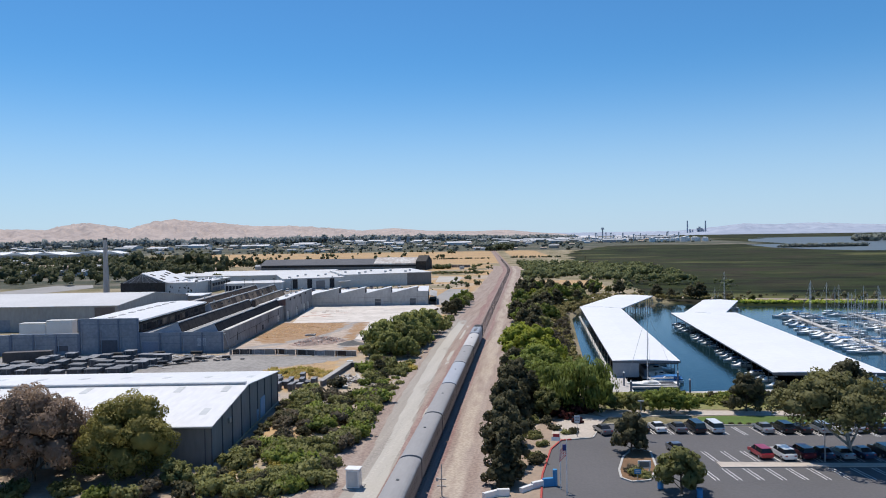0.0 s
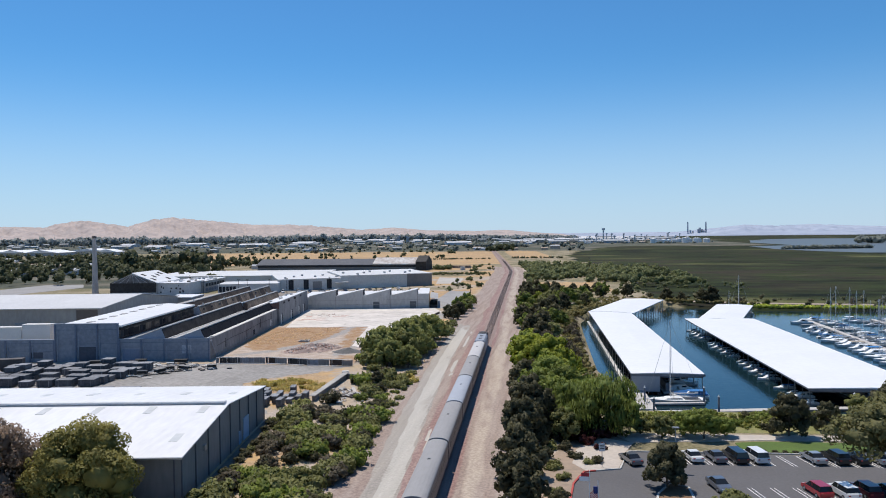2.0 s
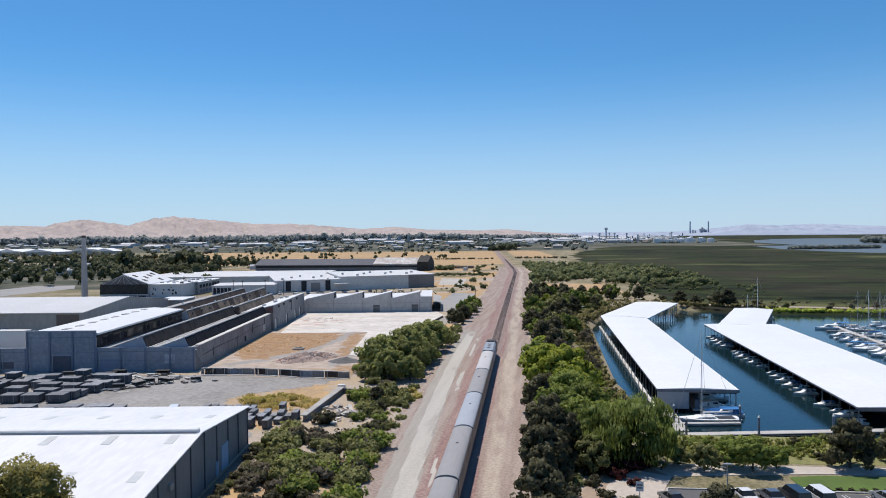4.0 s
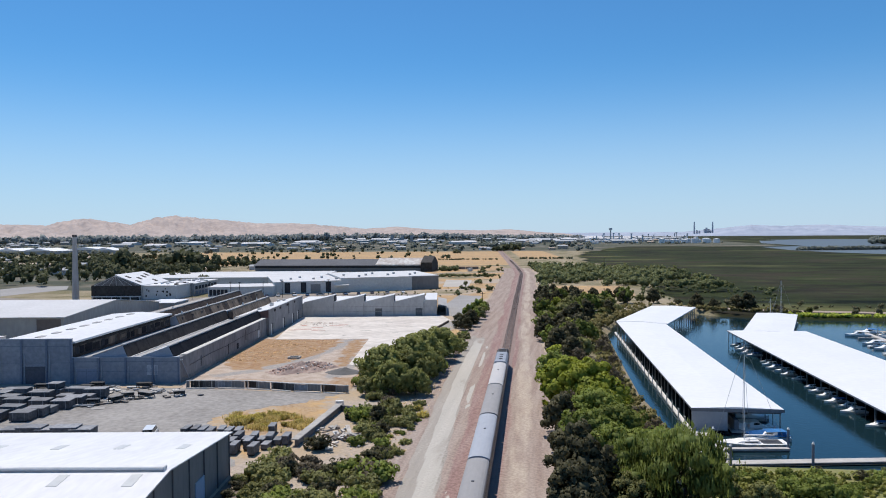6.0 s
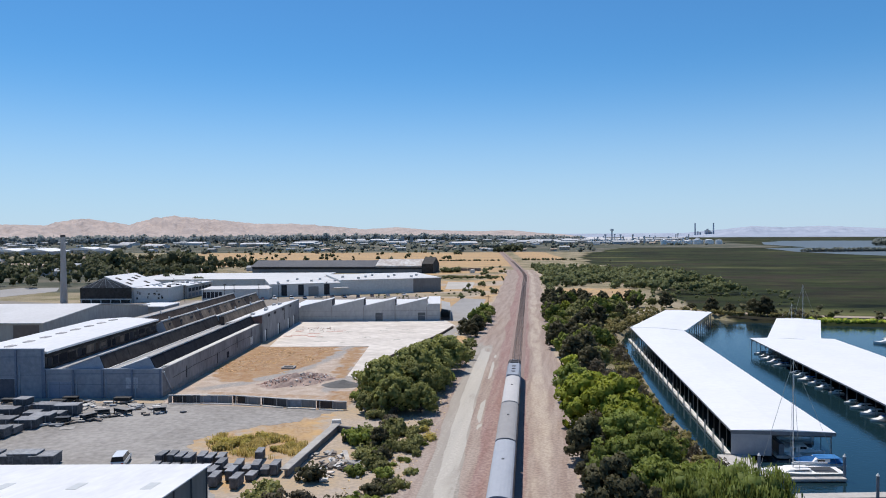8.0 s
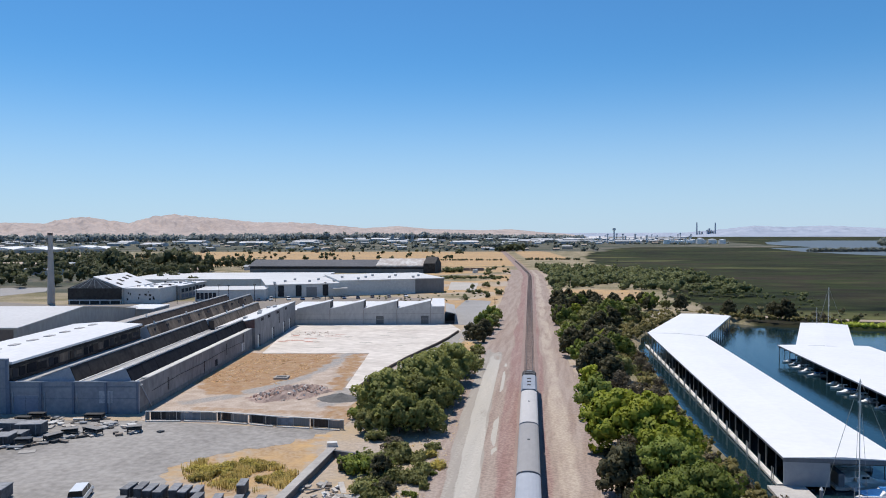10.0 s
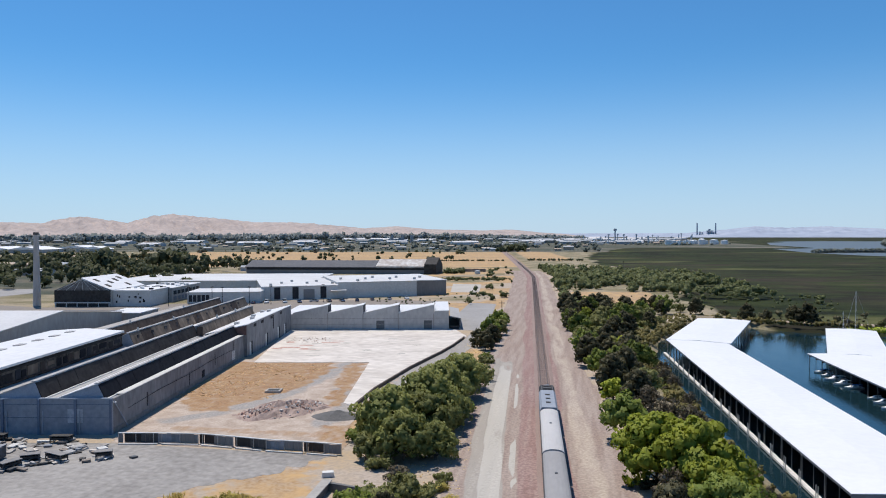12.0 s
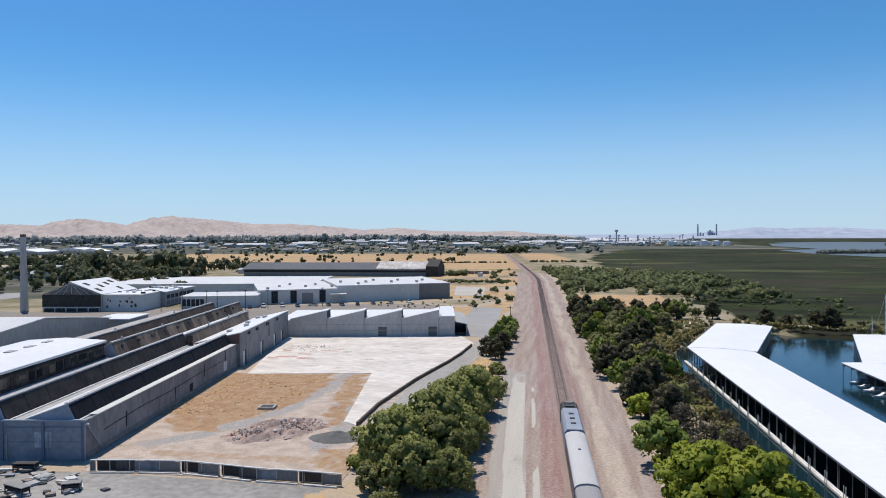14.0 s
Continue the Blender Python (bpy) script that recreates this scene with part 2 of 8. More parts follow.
def profile_x(bm, pts, x0, x1):
    """A solid with the cross-section pts (y, z) from x0 to x1."""
    a = [bm.verts.new((x0, y, z)) for y, z in pts]
    b = [bm.verts.new((x1, y, z)) for y, z in pts]
    k = len(pts)
    bm.faces.new(a[::-1])
    bm.faces.new(b)
    for i in range(k):
        j = (i + 1) % k
        bm.faces.new((a[i], a[j], b[j], b[i]))
    return bm


def tube(bm, p, q, r0, r1, sides=8):
    p, q = Vector(p), Vector(q)
    w = (q - p).normalized()
    u = w.orthogonal().normalized()
    v = w.cross(u)
    ring = []
    for c, r in ((p, r0), (q, r1)):
        ring.append([bm.verts.new(c + r * (math.cos(t) * u + math.sin(t) * v)) for t in (2 * math.pi * i / sides for i in range(sides))])
    for i in range(sides):
        j = (i + 1) % sides
        bm.faces.new((ring[0][i], ring[0][j], ring[1][j], ring[1][i]))
    bm.faces.new(ring[0][::-1])
    bm.faces.new(ring[1])
    return bm


def soup(name, verts, faces, material, parent=None):
    """A mesh object from arrays."""
    me = bpy.data.meshes.new(name)
    me.from_pydata(verts, [], faces)
    me.materials.append(material)
    ob = new(name, me)
    if parent is not None:
        ob.parent = parent
    return ob


def track_x(y):
    """The railway's centre line."""
    bend = max(0.0, y - 610.0)
    return -5.9 - 0.037 * (y - 142) - 0.068 * bend * bend / (bend + 60.0)


# ---- ground ----
BASIN = [(26, 154), (21.5, 205), (21, 255), (20.5, 305), (25, 335), (49, 386), (66, 380), (73, 370), (102, 360), (165, 354), (420, 350), (420, 157)]


def inside(poly, x, y):
    c = np.zeros(x.shape, bool)
    k = len(poly)
    for i in range(k):
        (x0, y0), (x1, y1) = poly[i], poly[(i + 1) % k]
        hit = (y0 > y) != (y1 > y)
        c ^= hit & (x < (x1 - x0) * (y - y0) / ((y1 - y0) or 1e-9) + x0)
    return c


def edge_distance(poly, x, y):
    d = np.full(x.shape, 1e9)
    k = len(poly)
    for i in range(k):
        (x0, y0), (x1, y1) = poly[i], poly[(i + 1) % k]
        dx, dy = x1 - x0, y1 - y0
        t = np.clip(((x - x0) * dx + (y - y0) * dy) / (dx * dx + dy * dy), 0, 1)
        d = np.minimum(d, np.hypot(x - x0 - t * dx, y - y0 - t * dy))
    return d


def step(a, b, v):
    t = np.clip((v - a) / (b - a), 0, 1)
    return t * t * (3 - 2 * t)


def axis(*runs):
    out = []
    for a, b, n in runs:
        out += list(np.linspace(a, b, n, endpoint=False))
    return np.array(out + [runs[-1][1]])


def track_xs(y):
    bend = np.maximum(0.0, y - 610.0)
    return -5.9 - 0.037 * (y - 142) - 0.068 * bend * bend / (bend + 60.0)


def marsh_amount(x, y):
    """1 on the low marsh beyond the harbour, 0 on the firm land."""
    left = np.interp(y, [360, 420, 520, 760, 920, 1168, 1344, 1600, 1700, 2200], [60, 58, 56, 50, 24, 26, 60, 106, 180, 400])
    far = 1 - step(1600, 1690, y + 18 * np.sin(x * 0.021)) * (1 - step(430, 540, x))
    return step(0, 12 + 0.012 * np.maximum(0, y - 400), x - left + 5 * np.sin(y * 0.031) + 4 * np.sin(y * 0.083)) * step(346, 356, y) * far * (1 - step(2300, 2500, y) * (1 - step(300, 800, x)))


def ground_height(x, y):
    d = edge_distance(BASIN, x, y)
    z = -2.2 * marsh_amount(x, y)
    ins = inside(BASIN, x, y)
    z = np.where(ins, -2.2 - 3.2 * step(0, 5, d), z)
    bank = (~ins) & (d < 7) & (y < 353)
    z = np.where(bank, -2.2 * (1 - step(0, 7, d)), z)
    return z


gx = axis((-4900, -1000, 40), (-1000, -300, 35), (-300, -120, 40), (-120, 150, 92), (150, 400, 45), (400, 1000, 40), (1000, 4900, 40))
gy = axis((-1500, 0, 25), (0, 70, 20), (70, 400, 115), (400, 800, 80), (800, 2000, 70), (2000, 4900, 50))
GX, GY = np.meshgrid(gx, gy)
GZ = ground_height(GX, GY)
nx, ny = len(gx), len(gy)
idx = np.arange(nx * ny).reshape(ny, nx)
quads = np.stack([idx[:-1, :-1], idx[:-1, 1:], idx[1:, 1:], idx[1:, :-1]], -1).reshape(-1, 4)
me = bpy.data.meshes.new("ground")
me.from_pydata(np.stack([GX, GY, GZ], -1).reshape(-1, 3).tolist(), [], quads.tolist())
tagged(new("ground", me), "flat dry land with dirt, weeds and green marsh", "ground", kind="structure")
for p in me.polygons:
    p.use_smooth = True
# kinds of ground: r green marsh, g dry yellow grass, b bare grey dirt, a scrub
off = GX - track_xs(GY)
wob = np.array([noise.noise(Vector((x * 0.03, y * 0.03, 0))) for x, y in zip(GX.ravel(), GY.ravel())]).reshape(GX.shape)
marsh = marsh_amount(GX, GY)
far_field = step(760, 800, GY + 30 * wob) * (1 - step(1270, 1300, GY)) * step(-640, -600, GX) * (1 - step(-30, 30, off))
verge = step(0.0, 0.25, wob) * step(-60, -30, off) * (1 - step(-16, -10, off))
dry = np.maximum(far_field, verge * 0.8)
dry = np.maximum(dry, step(900, 1000, GY) * (1 - step(1250, 1400, GY)) * step(10, 25, off) * (1 - step(60, 80, off)) * (1 - marsh))
dry = np.maximum(dry, step(-0.15, 0.1, wob) * ((off > -80) & (off < -13) & (GY > 340) & (GY < 770)) * 0.9)
bare = ((off < -14) & (off > -130) & (GY > 60) & (GY < 560)) * np.clip(0.75 + wob, 0, 1)
dry = np.maximum(dry, step(0.0, 0.25, wob + 0.25) * ((GX > -88) & (GX < -49) & (GY > 222) & (GY < 264)) * 0.9)
dry = np.maximum(dry, step(17, 22, off) * (1 - step(58, 66, off)) * step(420, 428, GY) * (1 - step(496, 506, GY)))
dry = np.maximum(dry, step(-0.1, 0.15, wob + 0.1) * ((GX > -62) & (GX < -38) & (GY > 140) & (GY < 186)) * 0.46)
bare = np.maximum(bare, ((GX > -100) & (GX < -36) & (GY > 186) & (GY < 330)) * 1.0)
bare = np.maximum(bare, ((off > -20) & (off < 20)) * 1.0 * (GY < 700))
wooded = step(1290, 1330, GY + 25 * wob) * (1 - step(-20, 40, off) * (1 - step(1130, 1200, GY))) * (1 - marsh)
wooded = np.maximum(wooded, step(430, 470, GY) * (1 - step(1000, 1060, GY + 40 * wob)) * (1 - step(-0.60, -0.55, GX / np.maximum(GY, 1))))
wooded = np.maximum(wooded, step(8, 14, off) * (1 - step(30, 40, off)) * step(325, 340, GY) * (1 - step(415, 428, GY + 20 * wob)) * (1 - marsh))
kinds = np.stack([marsh, dry * (1 - marsh) * (1 - wooded), bare * (1 - marsh), wooded], -1).reshape(-1, 4)
at_ = me.attributes.new("kinds", "FLOAT_COLOR", "POINT")
at_.data.foreach_set("color", kinds.astype(np.float32).ravel())

gm = bpy.data.materials.new("ground")
gm.use_nodes = True
n, l = gm.node_tree.nodes, gm.node_tree.links
geo = n.new("ShaderNodeNewGeometry")
kind_at = n.new("ShaderNodeAttribute")
kind_at.attribute_name = "kinds"
sep = n.new("ShaderNodeSeparateColor")
l.new(kind_at.outputs["Color"], sep.inputs[0])


def ground_noise(scale, detail=5, stretch=None):
    t = n.new("ShaderNodeTexNoise")
    t.inputs["Scale"].default_value, t.inputs["Detail"].default_value = scale, detail
    if stretch:
        mp = n.new("ShaderNodeMapping")
        mp.inputs["Scale"].default_value = stretch
        l.new(geo.outputs["Position"], mp.inputs["Vector"])
        l.new(mp.outputs[0], t.inputs["Vector"])
    else:
        l.new(geo.outputs["Position"], t.inputs["Vector"])
    return t.outputs[0]


def ground_mix(fac, a, b, lo=0.4, hi=0.6):
    r = n.new("ShaderNodeMapRange")
    r.inputs[1].default_value, r.inputs[2].default_value = lo, hi
    l.new(fac, r.inputs[0])
    mx = n.new("ShaderNodeMix")
    mx.data_type = "RGBA"
    for s, c in ((6, a), (7, b)):
        if isinstance(c, tuple):
            mx.inputs[s].default_value = (*c, 1)
        else:
            l.new(c, mx.inputs[s])
    l.new(r.outputs[0], mx.inputs[0])
    return mx.outputs[2]


fine = ground_noise(1.5)
scrub_c = ground_mix(ground_noise(0.05, 8), ground_mix(fine, (0.23, 0.20, 0.12), (0.14, 0.13, 0.075)), ground_mix(fine, (0.36, 0.30, 0.21), (0.28, 0.24, 0.17)))
marsh_low = ground_mix(ground_noise(0.05, 10, (0.35, 1, 1)), (0.007, 0.010, 0.006), (0.032, 0.041, 0.015), 0.42, 0.58)
marsh_mid = ground_mix(ground_noise(0.03, 8, (0.5, 1, 1)), (0.033, 0.043, 0.015), (0.046, 0.037, 0.026), 0.44, 0.56)
marsh_c = ground_mix(ground_noise(0.009, 6, (0.4, 1, 1)), marsh_low, marsh_mid, 0.40, 0.60)
marsh_c = ground_mix(ground_noise(0.16, 6, (0.45, 1, 1)), marsh_c, ground_mix(ground_noise(0.03, 4), (0.012, 0.016, 0.008), (0.05, 0.06, 0.022)), 0.50, 0.72)
marsh_c = ground_mix(ground_noise(0.013, 9, (0.45, 1.1, 1)), marsh_c, ground_mix(fine, (0.095, 0.11, 0.042), (0.14, 0.13, 0.058)), 0.575, 0.68)
dry_c = ground_mix(ground_noise(0.22, 6), ground_mix(ground_noise(0.03, 5, (0.3, 1, 1)), (0.52, 0.345, 0.17), (0.43, 0.295, 0.16)), ground_mix(fine, (0.30, 0.20, 0.12), (0.40, 0.31, 0.22)), 0.38, 0.66)
bare_c = ground_mix(ground_noise(0.12), ground_mix(fine, (0.44, 0.37, 0.31), (0.35, 0.30, 0.25)), ground_mix(fine, (0.44, 0.34, 0.23), (0.38, 0.31, 0.23)))
col = ground_mix(sep.outputs[2], scrub_c, bare_c, 0.3, 0.6)
ragged_dry = n.new("ShaderNodeMath")
ragged_dry.operation = "MULTIPLY_ADD"
l.new(ground_noise(0.45, 7), ragged_dry.inputs[0])
ragged_dry.inputs[1].default_value = 1.1
patchy = n.new("ShaderNodeMath")
patchy.operation = "SUBTRACT"
l.new(sep.outputs[1], patchy.inputs[0])
patchy.inputs[1].default_value = 0.55
l.new(patchy.outputs[0], ragged_dry.inputs[2])
col = ground_mix(ragged_dry.outputs[0], col, dry_c, 0.36, 0.56)
wood_c = ground_mix(ground_noise(0.016, 8, (0.35, 1, 1)), ground_mix(fine, (0.055, 0.066, 0.05), (0.10, 0.105, 0.08)), ground_mix(ground_noise(0.05, 5), (0.13, 0.125, 0.10), (0.24, 0.21, 0.17)), 0.46, 0.66)
col = ground_mix(kind_at.outputs["Alpha"], col, wood_c, 0.3, 0.6)
col = ground_mix(sep.outputs[0], col, marsh_c, 0.3, 0.6)
bs = n["Principled BSDF"]
l.new(col, bs.inputs["Base Color"])
bs.inputs["Roughness"].default_value = 1.0
bs.inputs["Specular IOR Level"].default_value = 0.1
bp = n.new("ShaderNodeBump")
bp.inputs["Strength"].default_value, bp.inputs["Distance"].default_value = 0.5, 0.3
l.new(fine, bp.inputs["Height"])
l.new(bp.outputs[0], bs.inputs["Normal"])
me.materials.append(gm)

RIVER_WATER = WATER.copy()
RIVER_WATER.name = "river_water"
RIVER_WATER.node_tree.nodes["Principled BSDF"].inputs["Roughness"].default_value = 0.5
RIVER_WATER.node_tree.nodes["Principled BSDF"].inputs["Base Color"].default_value = (0.11, 0.135, 0.15, 1)
# harbour and river
WATER_Z = -3.3
tagged(soup("water", [(14, 148, WATER_Z), (430, 148, WATER_Z), (430, 392, WATER_Z), (14, 392, WATER_Z)], [(0, 1, 2, 3)], WATER), "dark blue still harbour water", "water", kind="structure")
RIVER = [(452, 1134), (1000, 1000), (4880, 900), (4880, 3200), (1600, 2750), (1018, 2620), (855, 2680), (659, 2600), (500, 1950), (410, 1614), (393, 1354), (417, 1219)]
bm = bmesh.new()
bm.faces.new([bm.verts.new((x, y, -1.9)) for x, y in RIVER])
tagged(part("river", bm, RIVER_WATER), "broad pale blue river beyond the marsh", "water", kind="structure")


def strip(name, o0, o1, y0, y1, z, material, label, category, wob=0.6, dy=3.0, kind="structure", seed=0.0, drop=0.25):
    """A band along the railway from offset o0 to o1, with ragged edges that run down into the ground."""
    vs, fs = [], []
    ys = list(np.arange(y0, y1, dy)) + [y1]
    for i, y in enumerate(ys):
        c = track_x(y)
        a = o0 + wob * noise.noise(Vector((y * 0.11, seed, 1.0))) + 0.5 * wob * noise.noise(Vector((y * 0.5, seed, 4.0)))
        b = o1 + wob * noise.noise(Vector((y * 0.11, seed, 9.0))) + 0.5 * wob * noise.noise(Vector((y * 0.5, seed, 14.0)))
        vs += [(c + a - 0.5, y, z - drop), (c + a, y, z), (c + b, y, z), (c + b + 0.5, y, z - drop)]
        if i:
            k = 4 * i
            for j in range(3):
                fs.append((k - 4 + j, k - 3 + j, k + 1 + j, k + j))
    return tagged(soup(name, vs, fs, material), label, category, kind=kind)


# the railway corridor: one strip of gravel whose make-up changes across it
co = np.concatenate([np.arange(-15.5, 12.6, 0.45)])
cy = np.concatenate([np.arange(-300, 30, 3.0), np.arange(30, 420, 1.3), np.arange(420, 720, 3.0)])
CO, CY = np.meshgrid(co, cy)
n1 = np.array([noise.fractal(Vector((o * 0.22, y * 0.035, 1.5)), 1.0, 2.0, 5) for o, y in zip(CO.ravel(), CY.ravel())]).reshape(CO.shape)
n2 = np.array([noise.fractal(Vector((o * 0.6 + 40, y * 0.12, 7.5)), 1.0, 2.0, 4) for o, y in zip(CO.ravel(), CY.ravel())]).reshape(CO.shape)
RO = CO - np.interp(CY, [60, 100, 150, 200], [3.8, 3.3, 1.2, 0.0])      # the old road closes in on the railway
w_road = step(-12.7, -12.2, RO + 0.45 * n1) * (1 - step(-7.6, -7.25, RO + 0.15 * n1)) * (1 - step(262, 284, CY + 16 * n2)) * np.clip(0.9 + 0.3 * n2, 0, 1)
w_lane = step(-10.8, -10.5, RO + 0.12 * n1) * (1 - step(-7.75, -7.5, RO + 0.12 * n1)) * (1 - step(255, 275, CY + 12 * n2)) * np.clip(0.85 + 0.35 * n1 + 0.25 * n2, 0, 1)
w_lane = np.maximum(w_lane, step(-6.5, -6.35, RO) * (1 - step(-5.7, -5.5, RO)) * step(0.0, 0.15, n1 + 0.3 * np.sin(CY * 0.11)) * (1 - step(250, 262, CY)))
w_red = step(-5.3, -4.6, CO + 0.8 * n1) * (1 - step(2.6, 3.4, CO + 0.8 * n1)) * np.clip(0.95 + 0.4 * n2, 0, 1)
w_pale = step(3.5, 4.3, CO + 0.8 * n1) * (1 - step(6.2, 7.2, CO + 0.8 * n1)) * np.clip(0.75 + 0.8 * n2, 0, 1)
edge = np.minimum(step(-15.5, -12.5, CO + 1.3 * n1), 1 - step(9.0, 11.5, CO + 1.3 * n2))
cz = 0.07 * step(0.1, 0.5, edge) - 0.12 * (1 - step(0.0, 0.25, edge)) + 0.05 * n2 * step(0.3, 0.6, edge) + 0.1 * step(-4.5, -2.5, CO) * (1 - step(2.0, 3.5, CO))
k = len(co)
ci = np.arange(k * len(cy)).reshape(len(cy), k)
me = bpy.data.meshes.new("gravel_corridor")
me.from_pydata(np.stack([CO + track_xs(CY), CY, cz], -1).reshape(-1, 3).tolist(), [], np.stack([ci[:-1, :-1], ci[:-1, 1:], ci[1:, 1:], ci[1:, :-1]], -1).reshape(-1, 4).tolist())
tagged(new("gravel_corridor", me), "pinkish tan gravel with an old cracked road beside the railway", "gravel", kind="structure")
at_ = me.attributes.new("kinds", "FLOAT_COLOR", "POINT")
at_.data.foreach_set("color", np.stack([w_road, w_red, w_pale, w_lane], -1).astype(np.float32).ravel())
cm = bpy.data.materials.new("corridor_gravel")
cm.use_nodes = True
n, l = cm.node_tree.nodes, cm.node_tree.links
geo = n.new("ShaderNodeNewGeometry")
kind_at = n.new("ShaderNodeAttribute")
kind_at.attribute_name = "kinds"
sep = n.new("ShaderNodeSeparateColor")
l.new(kind_at.outputs["Color"], sep.inputs[0])
fine = ground_noise(2.2, 6)
streak = ground_noise(0.7, 6, (1.0, 0.06, 1.0))
base_c = ground_mix(streak, ground_mix(fine, (0.33, 0.26, 0.225), (0.25, 0.195, 0.17)), ground_mix(fine, (0.39, 0.325, 0.28), (0.31, 0.255, 0.225)))
road_c = ground_mix(streak, ground_mix(fine, (0.39, 0.36, 0.32), (0.325, 0.297, 0.265)), ground_mix(fine, (0.275, 0.253, 0.226), (0.355, 0.325, 0.292)))
red_c = ground_mix(streak, ground_mix(fine, (0.31, 0.205, 0.185), (0.225, 0.148, 0.135)), ground_mix(fine, (0.35, 0.26, 0.235), (0.26, 0.18, 0.165)))
pale_c = ground_mix(fine, (0.47, 0.40, 0.335), (0.37, 0.313, 0.263))
col = ground_mix(sep.outputs[1], base_c, red_c, 0.25, 0.85)
col = ground_mix(sep.outputs[2], col, pale_c, 0.2, 0.9)
col = ground_mix(sep.outputs[0], col, road_c, 0.35, 0.6)
lane_c = ground_mix(streak, ground_mix(fine, (0.49, 0.465, 0.42), (0.43, 0.405, 0.365)), ground_mix(fine, (0.40, 0.38, 0.34), (0.46, 0.435, 0.395)))
col = ground_mix(kind_at.outputs["Alpha"], col, lane_c, 0.35, 0.6)
bs = n["Principled BSDF"]
l.new(col, bs.inputs["Base Color"])
bs.inputs["Roughness"].default_value = 1.0
bs.inputs["Specular IOR Level"].default_value = 0.1
bp = n.new("ShaderNodeBump")
bp.inputs["Strength"].default_value, bp.inputs["Distance"].default_value = 0.6, 0.2
l.new(fine, bp.inputs["Height"])
l.new(bp.outputs[0], bs.inputs["Normal"])
me.materials.append(cm)
strip("gravel_bed", -5.4, 3.2, 715, 1500, 0.10, BALLAST, "reddish brown gravel bed under the railway", "gravel", 0.5, seed=5)

railway = thing("railway_track", at(0, 0), "single railway track with rusty rails on ties", "railway track", kind="structure")
for side in (-0.76, 0.76):
    bm = bmesh.new()
    prev = None
    for y in np.arange(-300, 1500, 6.0):
        c = track_x(y) + side
        ring = [bm.verts.new((c + dx, y, dz)) for dx, dz in ((-0.07, 0.38), (0.07, 0.38), (0.05, 0.55), (-0.05, 0.55))]
        if prev:
            for i in range(4):
                j = (i + 1) % 4
                bm.faces.new((prev[i], prev[j], ring[j], ring[i]))
        prev = ring
    part("rail", bm, RAIL, railway)
vs, fs = [], []
for y in np.arange(-60, 900, 0.9):
    c = track_x(y)
    k = len(vs)
    vs += [(c + sx * 1.3, y + sy * 0.12, z) for z in (0.12, 0.39) for sx, sy in ((-1, -1), (1, -1), (1, 1), (-1, 1))]
    fs += [(k + 4, k + 5, k + 6, k + 7), (k, k + 1, k + 5, k + 4), (k + 1, k + 2, k + 6, k + 5), (k + 2, k + 3, k + 7, k + 6), (k + 3, k, k + 4, k + 7)]
tagged(soup("ties", vs, fs, surface("old_ties", (0.31, 0.245, 0.21), (0.23, 0.18, 0.158), 0.95, 3, 0.4), railway), kind="stuff")
bm = bmesh.new()
prev = None
for y in np.arange(-300, 1500, 5.0):
    c = track_x(y)
    ring = [bm.verts.new((c + dx, y, dz)) for dx, dz in ((-2.6, 0.05), (-1.6, 0.33), (1.6, 0.33), (2.6, 0.05))]
    if prev:
        for i in range(3):
            bm.faces.new((prev[i], prev[i + 1], ring[i + 1], ring[i]))
    prev = ring
part("ballast_bed", bm, BALLAST, railway)

# ---- train ----
CAR_LEN = 23.6


def train_pose(y):
    return pose(track_x(y), y, 0.5, 0, 0, math.degrees(math.atan(0.037)))


def coach(y, roof, label, windows=True):
    t = thing("railway_coach", train_pose(y), label, "railway coach", "coaches of the train")
    L = CAR_LEN - 0.7
    w, h = 1.5, 4.15
    part("body", profile(bmesh.new(), [(-w, 1.0), (w, 1.0), (w, h - 0.6), (-w, h - 0.6)], -L / 2, L / 2), TRAIN_SIDE, t)
    pts = [(w * 0.999, h - 0.6)]
    for i in range(1, 10):
        a = math.pi * i / 10
        pts.append((w * math.cos(a), h - 0.6 + 0.6 * math.sin(a)))
    pts.append((-w * 0.999, h - 0.6))
    part("roof", profile(bmesh.new(), pts, -L / 2, L / 2), roof, t)
    for s in (-1, 1):
        for i in range(9):
            y0 = -L / 2 + 2.6 + i * 2.0
            part("window", B(s * w - 0.02, s * w + 0.02, y0, y0 + 1.5, 2.1, 2.9), LOCO_DARK, t)
        part("vestibule_link", B(-0.9, 0.9, s * L / 2 - 0.02, s * (L / 2) + s * 0.36 if s > 0 else -L / 2 + 0.02, 1.2, 3.6) if s > 0 else B(-0.9, 0.9, -L / 2 - 0.36, -L / 2 + 0.02, 1.2, 3.6), BLACK, t)
        bm = bmesh.new()
        for yy in (-1.2, 1.2):
            for xx in (-0.78, 0.78):
                tube(bm, (xx - 0.06, s * (L / 2 - 3.6) + yy, 0.46), (xx + 0.06, s * (L / 2 - 3.6) + yy, 0.46), 0.46, 0.46, 12)
        box(bm, -1.1, 1.1, s * (L / 2 - 3.6) - 1.7, s * (L / 2 - 3.6) + 1.7, 0.45, 1.0)
        part("bogie", bm, LOCO_DARK, t)
    for yy in (2.0,):
        part("roof_vent", B(-0.18, 0.18, yy, yy + 0.4, h - 0.06, h + 0.08, bevel=0.03), LOCO_DARK, t)
    return t


